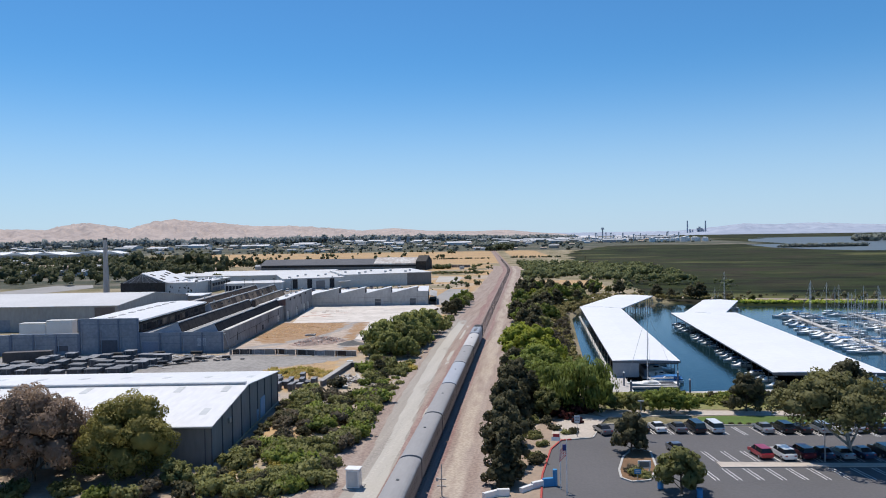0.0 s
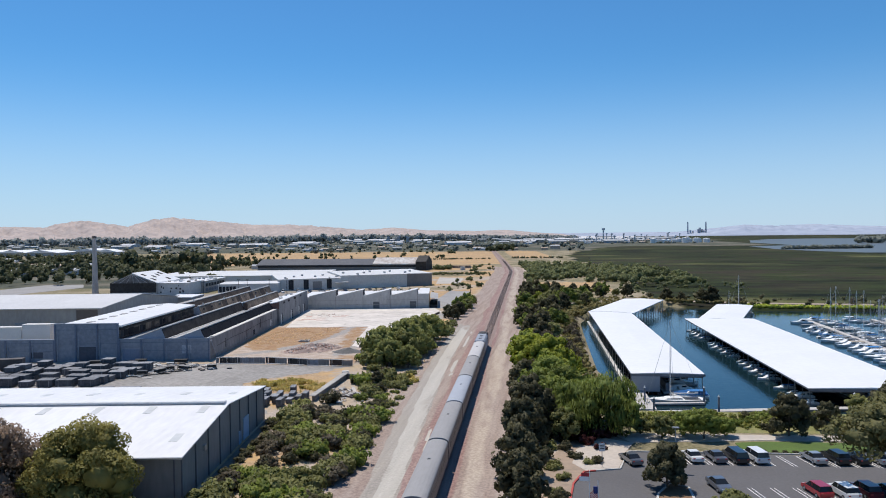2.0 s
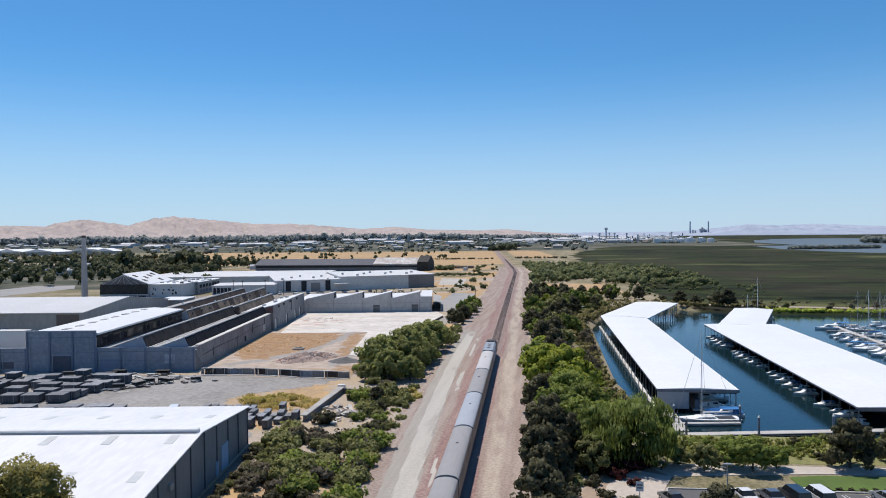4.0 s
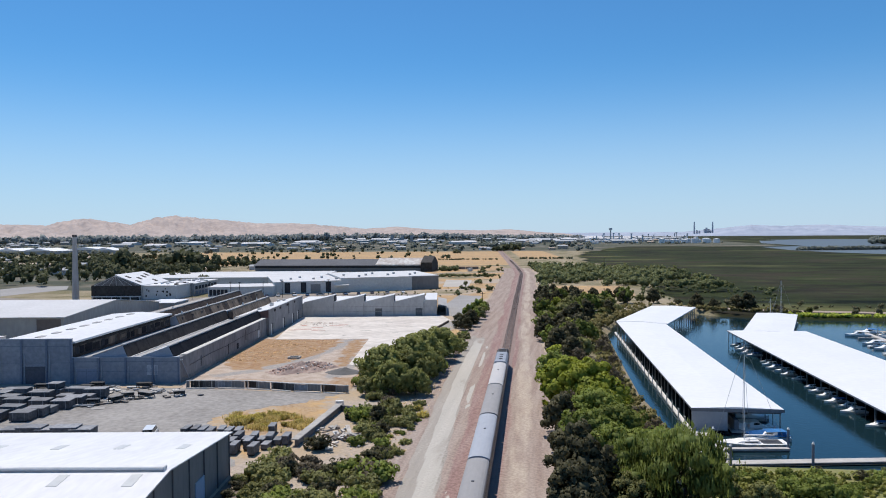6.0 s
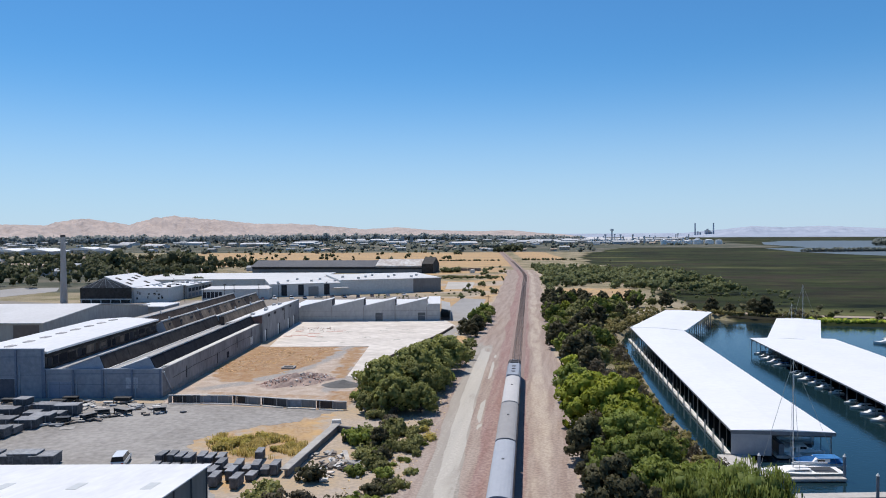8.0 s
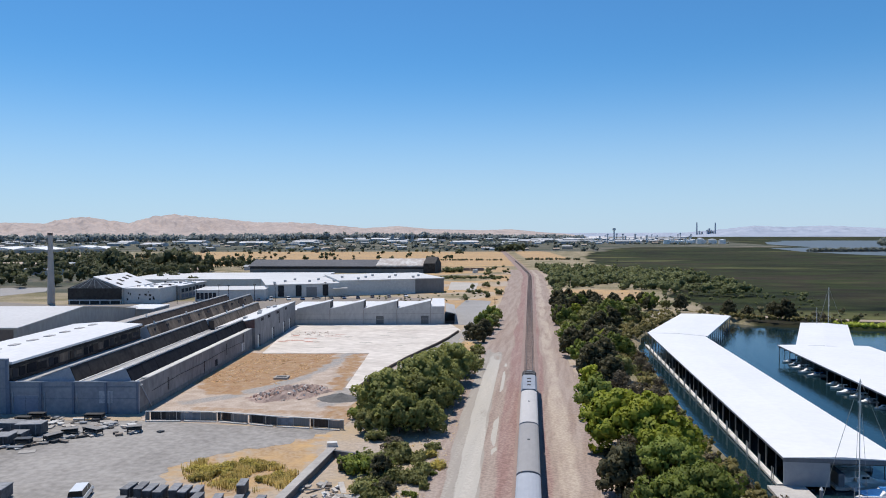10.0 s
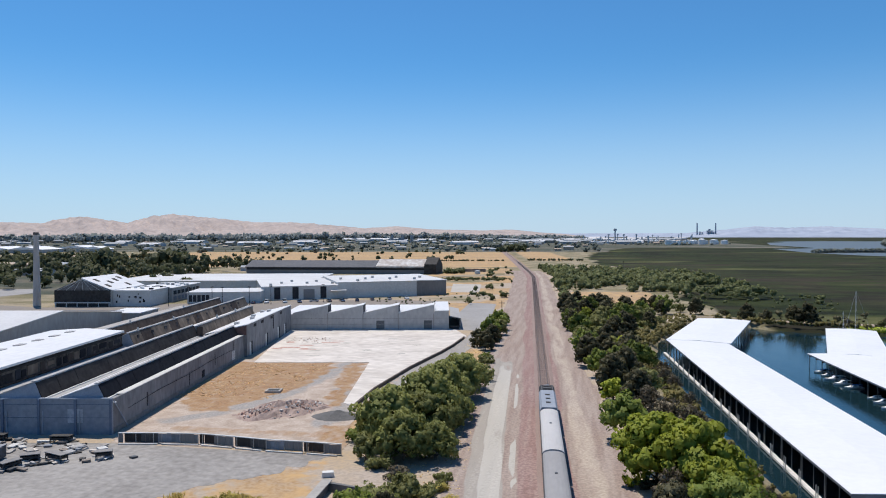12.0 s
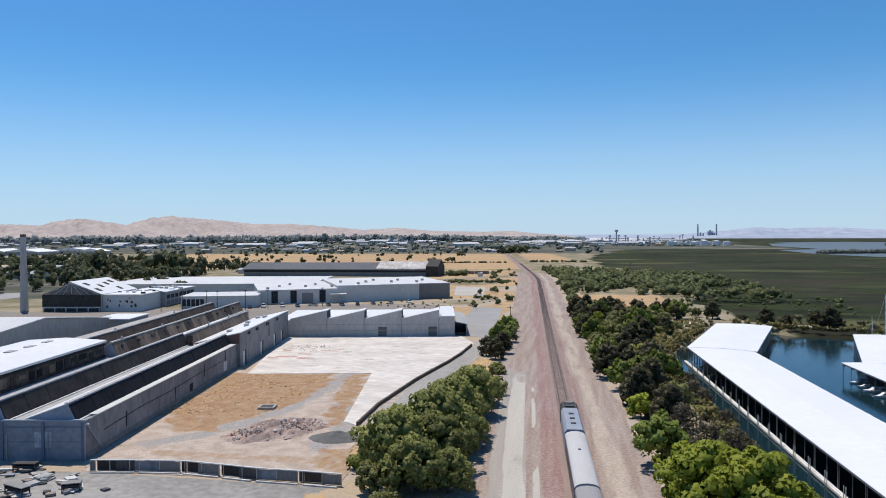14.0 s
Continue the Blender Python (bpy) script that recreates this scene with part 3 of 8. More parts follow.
TRAIN_NOSE = 224.0
LOCO_LEN = 20.8
loco = thing("locomotive", train_pose(TRAIN_NOSE - LOCO_LEN / 2), "grey blue diesel locomotive with a dark roof hatch front", "locomotive")
L = LOCO_LEN - 0.6
part("body", profile(bmesh.new(), [(-1.5, 1.0), (1.5, 1.0), (1.5, 3.7), (1.15, 4.2), (-1.15, 4.2), (-1.5, 3.7)], -L / 2, L / 2 - 6.6), surface("loco_roof", (0.27, 0.30, 0.35), (0.22, 0.25, 0.30), 0.75, 2, 0.3), loco)
bm = bmesh.new()
profile(bm, [(-1.45, 1.0), (1.45, 1.0), (1.45, 3.7), (1.1, 4.15), (-1.1, 4.15), (-1.45, 3.7)], L / 2 - 6.59, L / 2 - 2.0)
v = [bm.verts.new(c) for c in ((-1.45, L / 2 - 2.0, 1.0), (1.45, L / 2 - 2.0, 1.0), (1.1, L / 2 - 2.0, 4.14), (-1.1, L / 2 - 2.0, 4.14), (-1.2, L / 2, 1.0), (1.2, L / 2, 1.0), (1.0, L / 2 - 0.3, 2.6), (-1.0, L / 2 - 0.3, 2.6))]
for q in ((4, 7, 6, 5), (7, 3, 2, 6), (0, 3, 7, 4), (1, 5, 6, 2), (0, 4, 5, 1)):
    bm.faces.new([v[i] for i in q])
part("cab", bm, surface("cab_black", (0.035, 0.036, 0.04), (0.06, 0.06, 0.062), 0.9, 2, 0.5, spec=0.15), loco, "dark cab and sloped nose")
for yy in (-6.5, -3.5, -0.5):
    bm = bmesh.new()
    box(bm, -0.4, 0.4, yy - 0.4, yy + 0.4, 4.18, 4.26)
    part("radiator_grille", bm, MATS["cab_black"], loco)
for yy, ww in ((4.0, 0.8), (5.8, 0.6)):
    part("exhaust_box", B(-ww, ww, yy, yy + 1.1, 4.14, 4.42, bevel=0.05), surface("exhaust_grey", (0.075, 0.075, 0.08)), loco)
for xx in (-1.12, 0.9):
    part("roof_rail", B(xx, xx + 0.22, L / 2 - 6.5, L / 2 - 2.1, 4.0, 4.24), MATS["exhaust_grey"], loco)
part("horn_bar", B(-0.5, 0.5, L / 2 - 2.9, L / 2 - 2.6, 4.14, 4.36), STEEL, loco)
for xx in (-0.95, 0.12):
    part("windshield", B(xx, xx + 0.83, L / 2 - 1.35, L / 2 - 1.3, 3.0, 3.4), GLASS_DARK, loco)
for s in (-1, 1):
    bm = bmesh.new()
    for yy in (-1.4, 1.4):
        for xx in (-0.78, 0.78):
            tube(bm, (xx - 0.07, s * 5.8 + yy, 0.5), (xx + 0.07, s * 5.8 + yy, 0.5), 0.5, 0.5, 12)
    box(bm, -1.2, 1.2, s * 5.8 - 2.0, s * 5.8 + 2.0, 0.5, 1.0)
    part("bogie", bm, LOCO_DARK, loco)
COACH_PALE = surface("coach_roof_pale", (0.50, 0.49, 0.48), (0.42, 0.41, 0.41), 0.7, 1.5, 0.2, spread=0.45, stretch=(1, 0.35, 1))
# Bluish roof tone stands for sky reflected on this coach.
COACH_BLUE = surface("coach_roof_sky_tint", (0.36, 0.385, 0.43), (0.29, 0.315, 0.36), 0.7, 1.5, 0.2, spread=0.45, stretch=(1, 0.35, 1))
COACH_GREY = surface("coach_roof_grey", (0.30, 0.295, 0.295), (0.25, 0.245, 0.245), 0.75, 1.5, 0.2, spread=0.45, stretch=(1, 0.35, 1))
y = TRAIN_NOSE - LOCO_LEN - CAR_LEN / 2
for roof, label in ((COACH_PALE, "passenger coach with a pale silver roof"), (COACH_GREY, "passenger coach with a grey roof"), (COACH_BLUE, "passenger coach with a grey roof tinted by reflected sky"), (COACH_GREY, "passenger coach with a grey roof"), (COACH_GREY, "passenger coach with a grey roof"), (COACH_GREY, "passenger coach with a grey roof")):
    coach(y, roof, label)
    y -= CAR_LEN

# ---- near warehouse ----
wh = thing("warehouse", at(-35.6, 95.7, 0, 8.3), "grey steel warehouse with a white low-pitched roof", "warehouse")
WL, WN, WD, WE, WR, RY = 110.0, -3.6, 39.4, 6.05, 8.15, 16.4
bm = bmesh.new()
profile_x(bm, [(WN + 0.15, 0), (WD - 0.15, 0), (WD - 0.15, WE - 0.1), (RY, WR - 0.12), (WN + 0.15, WE - 0.1)], -WL, -0.1)
part("wall", bm, GREY_WALL, wh)
for ya, za, yb, zb in ((WN - 0.35, WE, RY, WR), (RY, WR, WD + 0.35, WE)):
    bm = bmesh.new()
    profile_x(bm, [(ya, za - 0.12), (yb, zb - 0.12), (yb, zb + 0.02), (ya, za + 0.02)], -WL, 0.3)
    part("roof_slope", bm, WHITE_ROOF, wh)
part("ridge_vent", B(-WL, -0.2, RY - 0.5, RY + 0.5, WR - 0.1, WR + 0.5, bevel=0.1), surface("ridge_vent", (0.72, 0.72, 0.72), (0.62, 0.62, 0.62), 0.6, 1, 0.2), wh)
part("vent_slot", B(-WL, -0.25, RY - 0.53, RY - 0.5, WR + 0.02, WR + 0.2), GREY_ROOF, wh)
SKYLIGHT = surface("skylight_panel", (0.57, 0.58, 0.57), (0.50, 0.51, 0.50), 0.4, 1, 0.3)


def roof_z(y):
    return WE + (WR - WE) * (y - WN) / (RY - WN) if y < RY else WE + (WR - WE) * (WD - y) / (WD - RY)


def on_slope(bm, x0, x1, y0, y1, lift):
    """A thin panel lying on the warehouse's roof."""
    lo = [bm.verts.new((x, yy, roof_z(yy) + lift - 0.03)) for x, yy in ((x0, y0), (x1, y0), (x1, y1), (x0, y1))]
    hi = [bm.verts.new((x, yy, roof_z(yy) + lift + 0.03)) for x, yy in ((x0, y0), (x1, y0), (x1, y1), (x0, y1))]
    bm.faces.new(hi)
    for i in range(4):
        j = (i + 1) % 4
        bm.faces.new((lo[i], lo[j], hi[j], hi[i]))


for i in range(10):
    for y0, y1 in ((1.2, 4.1), (12.3, 15.2), (27.8, 30.6)):
        bm = bmesh.new()
        x0 = -3.4 - i * 8.0
        on_slope(bm, x0, x0 + 1.15, y0, y1, 0.04)
        part("skylight", bm, SKYLIGHT, wh)
for i in range(9):
    yy = WN + 0.2 + i * 5.3
    part("wall_seam", B(-0.1, 0.06, yy, yy + 0.14, 0, roof_z(yy) - 0.25), surface("seam_dark", (0.12, 0.12, 0.13)), wh)
for i in range(12):
    part("wall_seam", B(-1.0 - i * 6.1, -0.86 - i * 6.1, WN + 0.02, WN + 0.16, 0, WE - 0.12), MATS["seam_dark"], wh)
part("roller_door", B(-0.1, 0.03, 25.2, 28.6, 0, 3.6), surface("pale_blue_door", (0.30, 0.42, 0.58), (0.25, 0.36, 0.5), 0.6, 3, 0.3), wh, "pale blue roller door")
part("side_door", B(-0.1, 0.05, 22.6, 23.6, 0, 2.1), MATS["pale_blue_door"], wh, "pale blue side door")
part("wall_fan", B(-0.1, 0.25, 5.0, 6.0, 4.2, 5.0, bevel=0.04), STEEL, wh)
part("gutter", B(-WL, 0.3, WN - 0.55, WN - 0.352, WE - 0.25, WE - 0.03), STEEL, wh)

# ---- factory with saw-tooth roofs ----
PL = (-79.8, 193.8, 0, 7.8)
factory = thing("factory", at(*PL), "blue-grey concrete factory with parallel saw-tooth roofs", "factory")
PIPE_PALE = surface("pale_pipe", (0.30, 0.35, 0.42), (0.24, 0.28, 0.34), 0.7, 3, 0.4)
# Right-hand faces coloured extra dark: shade added to glazing, stain and rust.
STAIN_SHADE_SIDE = surface("stained_shaded_side", (0.03, 0.028, 0.028), (0.12, 0.108, 0.098), 0.9, 0.9, 0.35, spread=0.2, spec=0.1)
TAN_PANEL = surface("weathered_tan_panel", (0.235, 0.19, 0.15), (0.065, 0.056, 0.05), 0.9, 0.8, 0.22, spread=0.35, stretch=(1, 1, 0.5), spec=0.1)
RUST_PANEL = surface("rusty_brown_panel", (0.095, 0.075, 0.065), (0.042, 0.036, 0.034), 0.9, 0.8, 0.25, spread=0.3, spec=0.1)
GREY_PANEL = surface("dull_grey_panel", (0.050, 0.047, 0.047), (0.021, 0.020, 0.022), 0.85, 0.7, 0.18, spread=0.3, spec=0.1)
NAVY_PANEL = surface("shaded_navy_glazing", (0.010, 0.011, 0.016), (0.020, 0.021, 0.027), 0.8, 0.8, 0.25, spread=0.3, spec=0.1)


def wall_panel_front(x0, x1, h, n):
    """The front wall between x0 and x1 with pilasters, downpipes, string courses and a coping."""
    part("front_wall", B(x0, x1, 0, 0.4, 0, h), BLUE_WALL, factory)
    part("coping", B(x0, x1, -0.08, 0.48, h, h + 0.16), PIPE_PALE, factory)
    for i in range(n + 1):
        x = min(max(x0 + (x1 - x0) * i / n, x0 + 0.2), x1 - 0.2)
        part("pilaster", B(x - 0.2, x + 0.2, -0.24, 0.0, 0, h - 0.02), BLUE_TRIM, factory)
        if i < n:
            bm = bmesh.new()
            tube(bm, (x + 0.75, -0.14, 0.1), (x + 0.75, -0.14, h * 0.68), 0.11, 0.11, 8)
            part("downpipe", bm, PIPE_PALE, factory)
    part("string_course", B(x0, x1, -0.07, 0.0, h * 0.84, h * 0.84 + 0.13), BLUE_TRIM, factory)
    part("string_course", B(x0, x1, -0.05, 0.0, h * 0.47, h * 0.47 + 0.08), BLUE_TRIM, factory)


wall_panel_front(-26.1, -1.2, 6.0, 4)
wall_panel_front(-43.7, -26.1, 10.3, 3)
wall_panel_front(-64.0, -43.7, 6.0, 3)
wall_panel_front(-110.0, -64.0, 5.8, 6)
DOOR_DARK = surface("door_dark", (0.09, 0.10, 0.13), (0.06, 0.07, 0.09), 0.7, 2, 0.3)
DOOR_BLUE = surface("door_slate_blue", (0.22, 0.27, 0.36), (0.17, 0.21, 0.29), 0.7, 2, 0.3)
for x0, x1, h, m_, lab in ((-37.4, -32.4, 4.1, DOOR_DARK, "dark roller door"), (-25.2, -20.4, 3.4, DOOR_BLUE, "slate blue sliding door"), (-50.6, -47.0, 2.7, DOOR_DARK, "dark barred window")):
    z_ = 1.0 if x0 < -45 else 0.0
    part("loading_door", B(x0, x1, -0.05, 0.0, z_, z_ + h - (1.0 if z_ else 0.0)), m_, factory, lab)
    part("door_head", B(x0 - 0.15, x1 + 0.15, -0.11, 0.0, h, h + 0.16), PIPE_PALE, factory)
part("door_leaf_seam", B(-22.84, -22.76, -0.07, -0.05, 0, 3.4), BLUE_TRIM, factory)
part("wash_patch", B(-8.8, -6.2, -0.012, 0.0, 2.0, 4.3), surface("patched_paint", (0.46, 0.49, 0.54), (0.30, 0.34, 0.40), 0.9, 1.6, 0.6, spread=0.2), factory, "pale patch of repainted wall")
# side wall along the lot
SIDE_GREY = surface("blue_grey_side", (0.275, 0.275, 0.28), (0.155, 0.157, 0.165), 0.9, 0.9, 0.13, stretch=(1, 1, 0.45))
part("side_wall", B(-1.6, -1.2, 0.42, 77, 0, 5.95), SIDE_GREY, factory)
part("coping", B(-2.5, -1.1, 4.0, 77, 5.95, 6.1), PALE_WALL, factory)
for yy, z0_, z1_ in ((14.0, 1.6, 4.2), (36.0, 0.6, 3.6), (53.0, 2.2, 5.2), (68.0, 0.4, 5.6)):
    part("downpipe", B(-1.2, -1.1, yy, yy + 0.1, z0_, z1_), GREY_PANEL, factory)
for y0, y1, z0, z1 in ((6.0, 20.0, 3.1, 3.5), (20.0, 34.0, 3.5, 3.35), (34.0, 49.0, 3.35, 3.7), (49.0, 66.0, 3.7, 3.6)):
    bm = bmesh.new()
    tube(bm, (-1.13, y0, z0), (-1.13, y1, z1), 0.045, 0.045, 6)
    part("conduit", bm, GREY_PANEL, factory)
part("side_door", B(-1.2, -1.14, 44, 45.6, 0, 2.5), DARK_WALL, factory)
part("side_door", B(-1.2, -1.14, 66.5, 69.0, 0, 3.2), PALE_WALL, factory)
# Strip added at the wall's foot, toned for the shade lying there.
part("side_plinth", B(-1.2, -1.11, 0.5, 76.9, 0, 0.9), surface("shaded_plinth", (0.27, 0.255, 0.24), (0.17, 0.16, 0.15), 0.95, 1.0, 0.15), factory)
bm = bmesh.new()
tube(bm, (-0.9, 0.2, 5.6), (-0.9, 5.2, 0.2), 0.09, 0.09, 8)
part("sloping_pipe", bm, PIPE_PALE, factory)
part("wall_lamp", B(-1.15, -0.7, 0.3, 0.6, 5.3, 5.55, bevel=0.03), PAINT_WHITE, factory)
part("flat_roof", B(-26.0, -1.62, 0.42, 77, 5.6, 5.8), GREY_ROOF, factory)


def tooth(x0, xa, x1, z0, za, y0, y1, face, roof, odd=()):
    """One saw tooth: a gentle slope from x0 up to xa, a steep panelled face from xa down to x1."""
    bm = bmesh.new()
    profile(bm, [(x0, z0), (x1, z0), (xa, za)], y0, y1)
    part("tooth_body", bm, PIPE_PALE, factory)
    bm = bmesh.new()
    d = 0.14
    profile(bm, [(x0 - 0.1, z0 + 0.02), (xa + 0.12, za + 0.03), (xa + 0.12, za + d + 0.03), (x0 - 0.1, z0 + d)], y0 - 0.1, y1 + 0.1)
    part("tooth_roof", bm, roof, factory)
    part("ridge_cap", B(xa - 0.5, xa + 0.2, y0 - 0.12, y1 + 0.12, za + 0.1, za + 0.22), GREY_ROOF, factory)
    part("foot_gutter", B(x1 + 0.08, x1 + 0.4, y0, y1, z0, z0 + 0.18), PALE_WALL, factory)
    n = max(2, int((y1 - y0) / 6))
    for i in range(n):
        a, b = y0 + (y1 - y0) * i / n + 0.05, y0 + (y1 - y0) * (i + 1) / n - 0.05
        bm = bmesh.new()
        p0, p1 = Vector((xa + 0.1, 0, za - 0.12)), Vector((x1 + 0.02, 0, z0 + 0.15))
        nrm = Vector(((za - z0), 0, (x1 - xa))).normalized() * (0.06 + 0.03 * (i * 7 % 3))
        q = [p0 + nrm, p1 + nrm]
        vs = [bm.verts.new((c.x, yy, c.z)) for c, yy in ((q[0], a), (q[1], a), (q[1], b), (q[0], b))]
        ws = [bm.verts.new((c.x - 2 * nrm.x, yy, c.z - 2 * nrm.z)) for c, yy in ((q[0], a), (q[1], a), (q[1], b), (q[0], b))]
        bm.faces.new(vs)
        for k in range(4):
            j = (k + 1) % 4
            bm.faces.new((ws[k], ws[j], vs[j], vs[k]))
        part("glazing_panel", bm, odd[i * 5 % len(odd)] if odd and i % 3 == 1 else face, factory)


tooth(-11.2, -3.9, -2.65, 5.8, 8.45, 0.5, 77, NAVY_PANEL, WHITE_ROOF)
tooth(-23.0, -14.6, -13.4, 5.8, 8.8, 0.5, 76, GREY_PANEL, GREY_ROOF)
tooth(-23.0, -13.3, -12.1, 5.8, 8.75, 76.3, 128, TAN_PANEL, WHITE_ROOF)
part("end_board", B(-13.6, -12.0, 75.9, 76.2, 5.8, 8.4), RUST_PANEL, factory)
# clerestory hall
part("clerestory_hall", B(-43.6, -26.2, 0.42, 58.4, 0, 9.2), CONCRETE, factory)
bm = bmesh.new()
profile(bm, [(-44.0, 9.3), (-25.6, 9.3), (-25.6, 9.75), (-35.0, 10.35), (-44.0, 9.8)], 0.5, 58.6)
part("hall_roof", bm, WHITE_ROOF, factory, "white low-pitched roof")
part("hall_side", B(-26.2, -26.1, 0.5, 58.3, 5.8, 9.2), STAIN_SHADE_SIDE, factory)
g_ = random.Random(14)
yy = 1.4
while yy < 56:
    w_ = g_.uniform(1.4, 3.4)
    z_ = 6.5 + 0.6 * (g_.random() < 0.3)
    part("clerestory_window", B(-26.1, -26.0, yy, yy + w_, z_, g_.uniform(7.9, 8.35)), g_.choice([DARK_WALL, DARK_WALL, NAVY_PANEL, TAN_PANEL, RUST_PANEL, GREY_PANEL]), factory)
    yy += w_ + g_.uniform(0.25, 1.3)
part("hall_beam", B(-26.1, -25.75, 0.5, 58.3, 8.6, 8.95), GREY_PANEL, factory)
part("hall_sill", B(-26.1, -25.8, 0.5, 58.3, 6.1, 6.35), RUST_PANEL, factory)
for i in range(8):
    part("roof_hatch", B(-36.4, -34.9, 3 + i * 6.8, 5.6 + i * 6.8, 10.2, 10.48, bevel=0.04), GREY_ROOF, factory)
part("rear_block", B(-50, -26.15, 58.65, 160, 0, 5.78), CONCRETE, factory)
part("rear_mid_block", B(-26.1, -11.9, 77.1, 129, 0, 5.78), CONCRETE, factory)
part("rear_strip", B(-26.1, -21.5, 129.1, 160, 0, 5.7), CONCRETE, factory)
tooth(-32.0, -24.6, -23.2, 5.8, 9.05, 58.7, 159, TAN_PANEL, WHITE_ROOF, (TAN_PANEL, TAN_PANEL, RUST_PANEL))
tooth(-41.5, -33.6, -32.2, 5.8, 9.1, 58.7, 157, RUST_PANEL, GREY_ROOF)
for i in range(11):
    y_ = 62 + i * 8.6
    part("dark_opening", B(-23.95, -23.75, y_, y_ + 1.1 + (i % 3) * 0.5, 6.7, 8.2), DARK_WALL, factory)
for i, (x_, y_) in enumerate(((-24.6, 88), (-24.6, 64), (-13.3, 92), (-13.3, 110), (-33.6, 80), (-33.6, 120))):
    bm = bmesh.new()
    tube(bm, (x_, y_, 8.9), (x_, y_, 9.9), 0.3, 0.22, 8)
    part("roof_cowl", bm, STEEL, factory)
# taller block at the inner corner, its roof falling away from the lot
bm = bmesh.new()
profile(bm, [(-11.8, 0), (-0.3, 0), (-0.3, 8.7), (-11.8, 6.1)], 77.1, 131)
part("inner_block", bm, SIDE_GREY, factory)
bm = bmesh.new()
profile(bm, [(-11.9, 6.1), (-0.15, 8.73), (-0.15, 8.95), (-11.9, 6.32)], 77.0, 131.2)
part("inner_roof", bm, WHITE_ROOF, factory)
bm = bmesh.new()
profile(bm, [(-5.6, 6.1), (-0.4, 6.1), (-0.4, 8.6), (-5.6, 7.4)], 76.8, 77.08)
part("end_panel", bm, surface("red_brown_sheet", (0.19, 0.115, 0.10), (0.11, 0.07, 0.065), 0.85, 1, 0.3), factory, "red-brown end panel")
for y_ in (79.6, 96.5, 111.5, 120.6):
    part("inner_door", B(-0.3, -0.24, y_, y_ + 1.7, 0.0, 3.6), PALE_WALL, factory)
    part("door_jamb", B(-0.3, -0.12, y_ + 1.7, y_ + 2.5, 0.0, 3.7), DARK_WALL, factory)
for y_ in (84, 92, 103, 115):
    part("eave_opening", B(-0.3, -0.2, y_, y_ + 2.4, 7.4, 8.2), GREY_PANEL, factory)
part("wall_pipe", B(-0.3, -0.16, 106, 106.3, 4.0, 8.2), GREY_PANEL, factory)
for x_, y_ in ((-6.5, 88), (-4.5, 97), (-7.5, 109), (-5.0, 119), (-8.5, 124)):
    z_ = 6.1 + 2.6 * (x_ + 11.8) / 11.5
    part("roof_unit", B(x_ - 0.6, x_ + 0.6, y_, y_ + 1.4, z_, z_ + 0.9, bevel=0.05), STEEL, factory)

# saw-tooth cross building at the back of the lot
back_a = 9.0
saw = thing("sawtooth_shed", at(-97.6, 324.6, 0, back_a), "pale grey concrete shed with a saw-tooth parapet front", "shed")
SWL, SWE, BAY = 54.2, 5.5, 12.3
SAW_WALL = surface("saw_wall", (0.50, 0.49, 0.47), (0.38, 0.37, 0.36), 0.9, 1.0, 0.12, stretch=(1, 1, 0.5))
part("front_wall", B(-4, SWL, 0, 0.4, 0, SWE), SAW_WALL, saw)
part("body", B(-4, SWL, 0.41, 33, 0, SWE - 0.2), SAW_WALL, saw)
part("flat_roof", B(-3.95, SWL - 0.05, 0.42, 33, SWE - 0.19, SWE), WHITE_ROOF, saw)
for zz in (1.9, 3.9):
    part("ledge", B(0, SWL, -0.1, 0.0, zz, zz + 0.14), CONCRETE, saw)
for i in range(4):
    x0, x1 = i * BAY, (i + 1) * BAY - 0.15
    bm = bmesh.new()
    profile(bm, [(x0, SWE + 0.01), (x1, SWE + 0.01), (x1, SWE + 3.1), (x0, SWE + 0.35)], 0.02, 7.5)
    part("tooth_body", bm, SAW_WALL, saw)
    bm = bmesh.new()
    profile(bm, [(x0, SWE + 0.36), (x1 + 0.1, SWE + 3.13), (x1 + 0.1, SWE + 3.3), (x0, SWE + 0.53)], -0.1, 7.6)
    part("tooth_roof", bm, WHITE_ROOF, saw)
    part("glazing", B(x1 + 0.0, x1 + 0.1, 0.3, 7.3, SWE + 0.6, SWE + 2.9), DARK_WALL, saw)
    part("pilaster", B(x1 - 0.25, x1 + 0.05, -0.14, 0.0, 0, SWE), CONCRETE, saw)
part("end_parapet", B(4 * BAY + 0.12, SWL, 0.02, 7.5, SWE + 0.01, SWE + 1.0), SAW_WALL, saw)
part("end_roof", B(4 * BAY + 0.1, SWL + 0.1, -0.05, 33, SWE + 1.01, SWE + 1.15), WHITE_ROOF, saw)
for x in (29.0, 45.5):
    part("shed_door", B(x, x + 2.8, -0.06, 0.0, 0, 3.2), surface("door_frame_grey", (0.16, 0.16, 0.16)), saw, "dark grey roller door")

leanto = thing("loading_canopy", at(-97.6, 324.6, 0, back_a), "low dark loading canopy with a pale sheet roof beside the shed", "canopy")
bm = bmesh.new()
profile(bm, [(SWL + 0.5, 4.5), (SWL + 4.2, 3.7), (SWL + 4.2, 3.9), (SWL + 0.5, 4.72)], 0.5, 33)
part("roof", bm, GREY_ROOF, leanto)
part("side_screen", B(SWL + 3.7, SWL + 3.85, 1.0, 33, 0.6, 3.5), LOCO_DARK, leanto)
part("dock", B(SWL + 0.3, SWL + 3.6, 0.6, 33, 0, 1.1), BLACK, leanto)
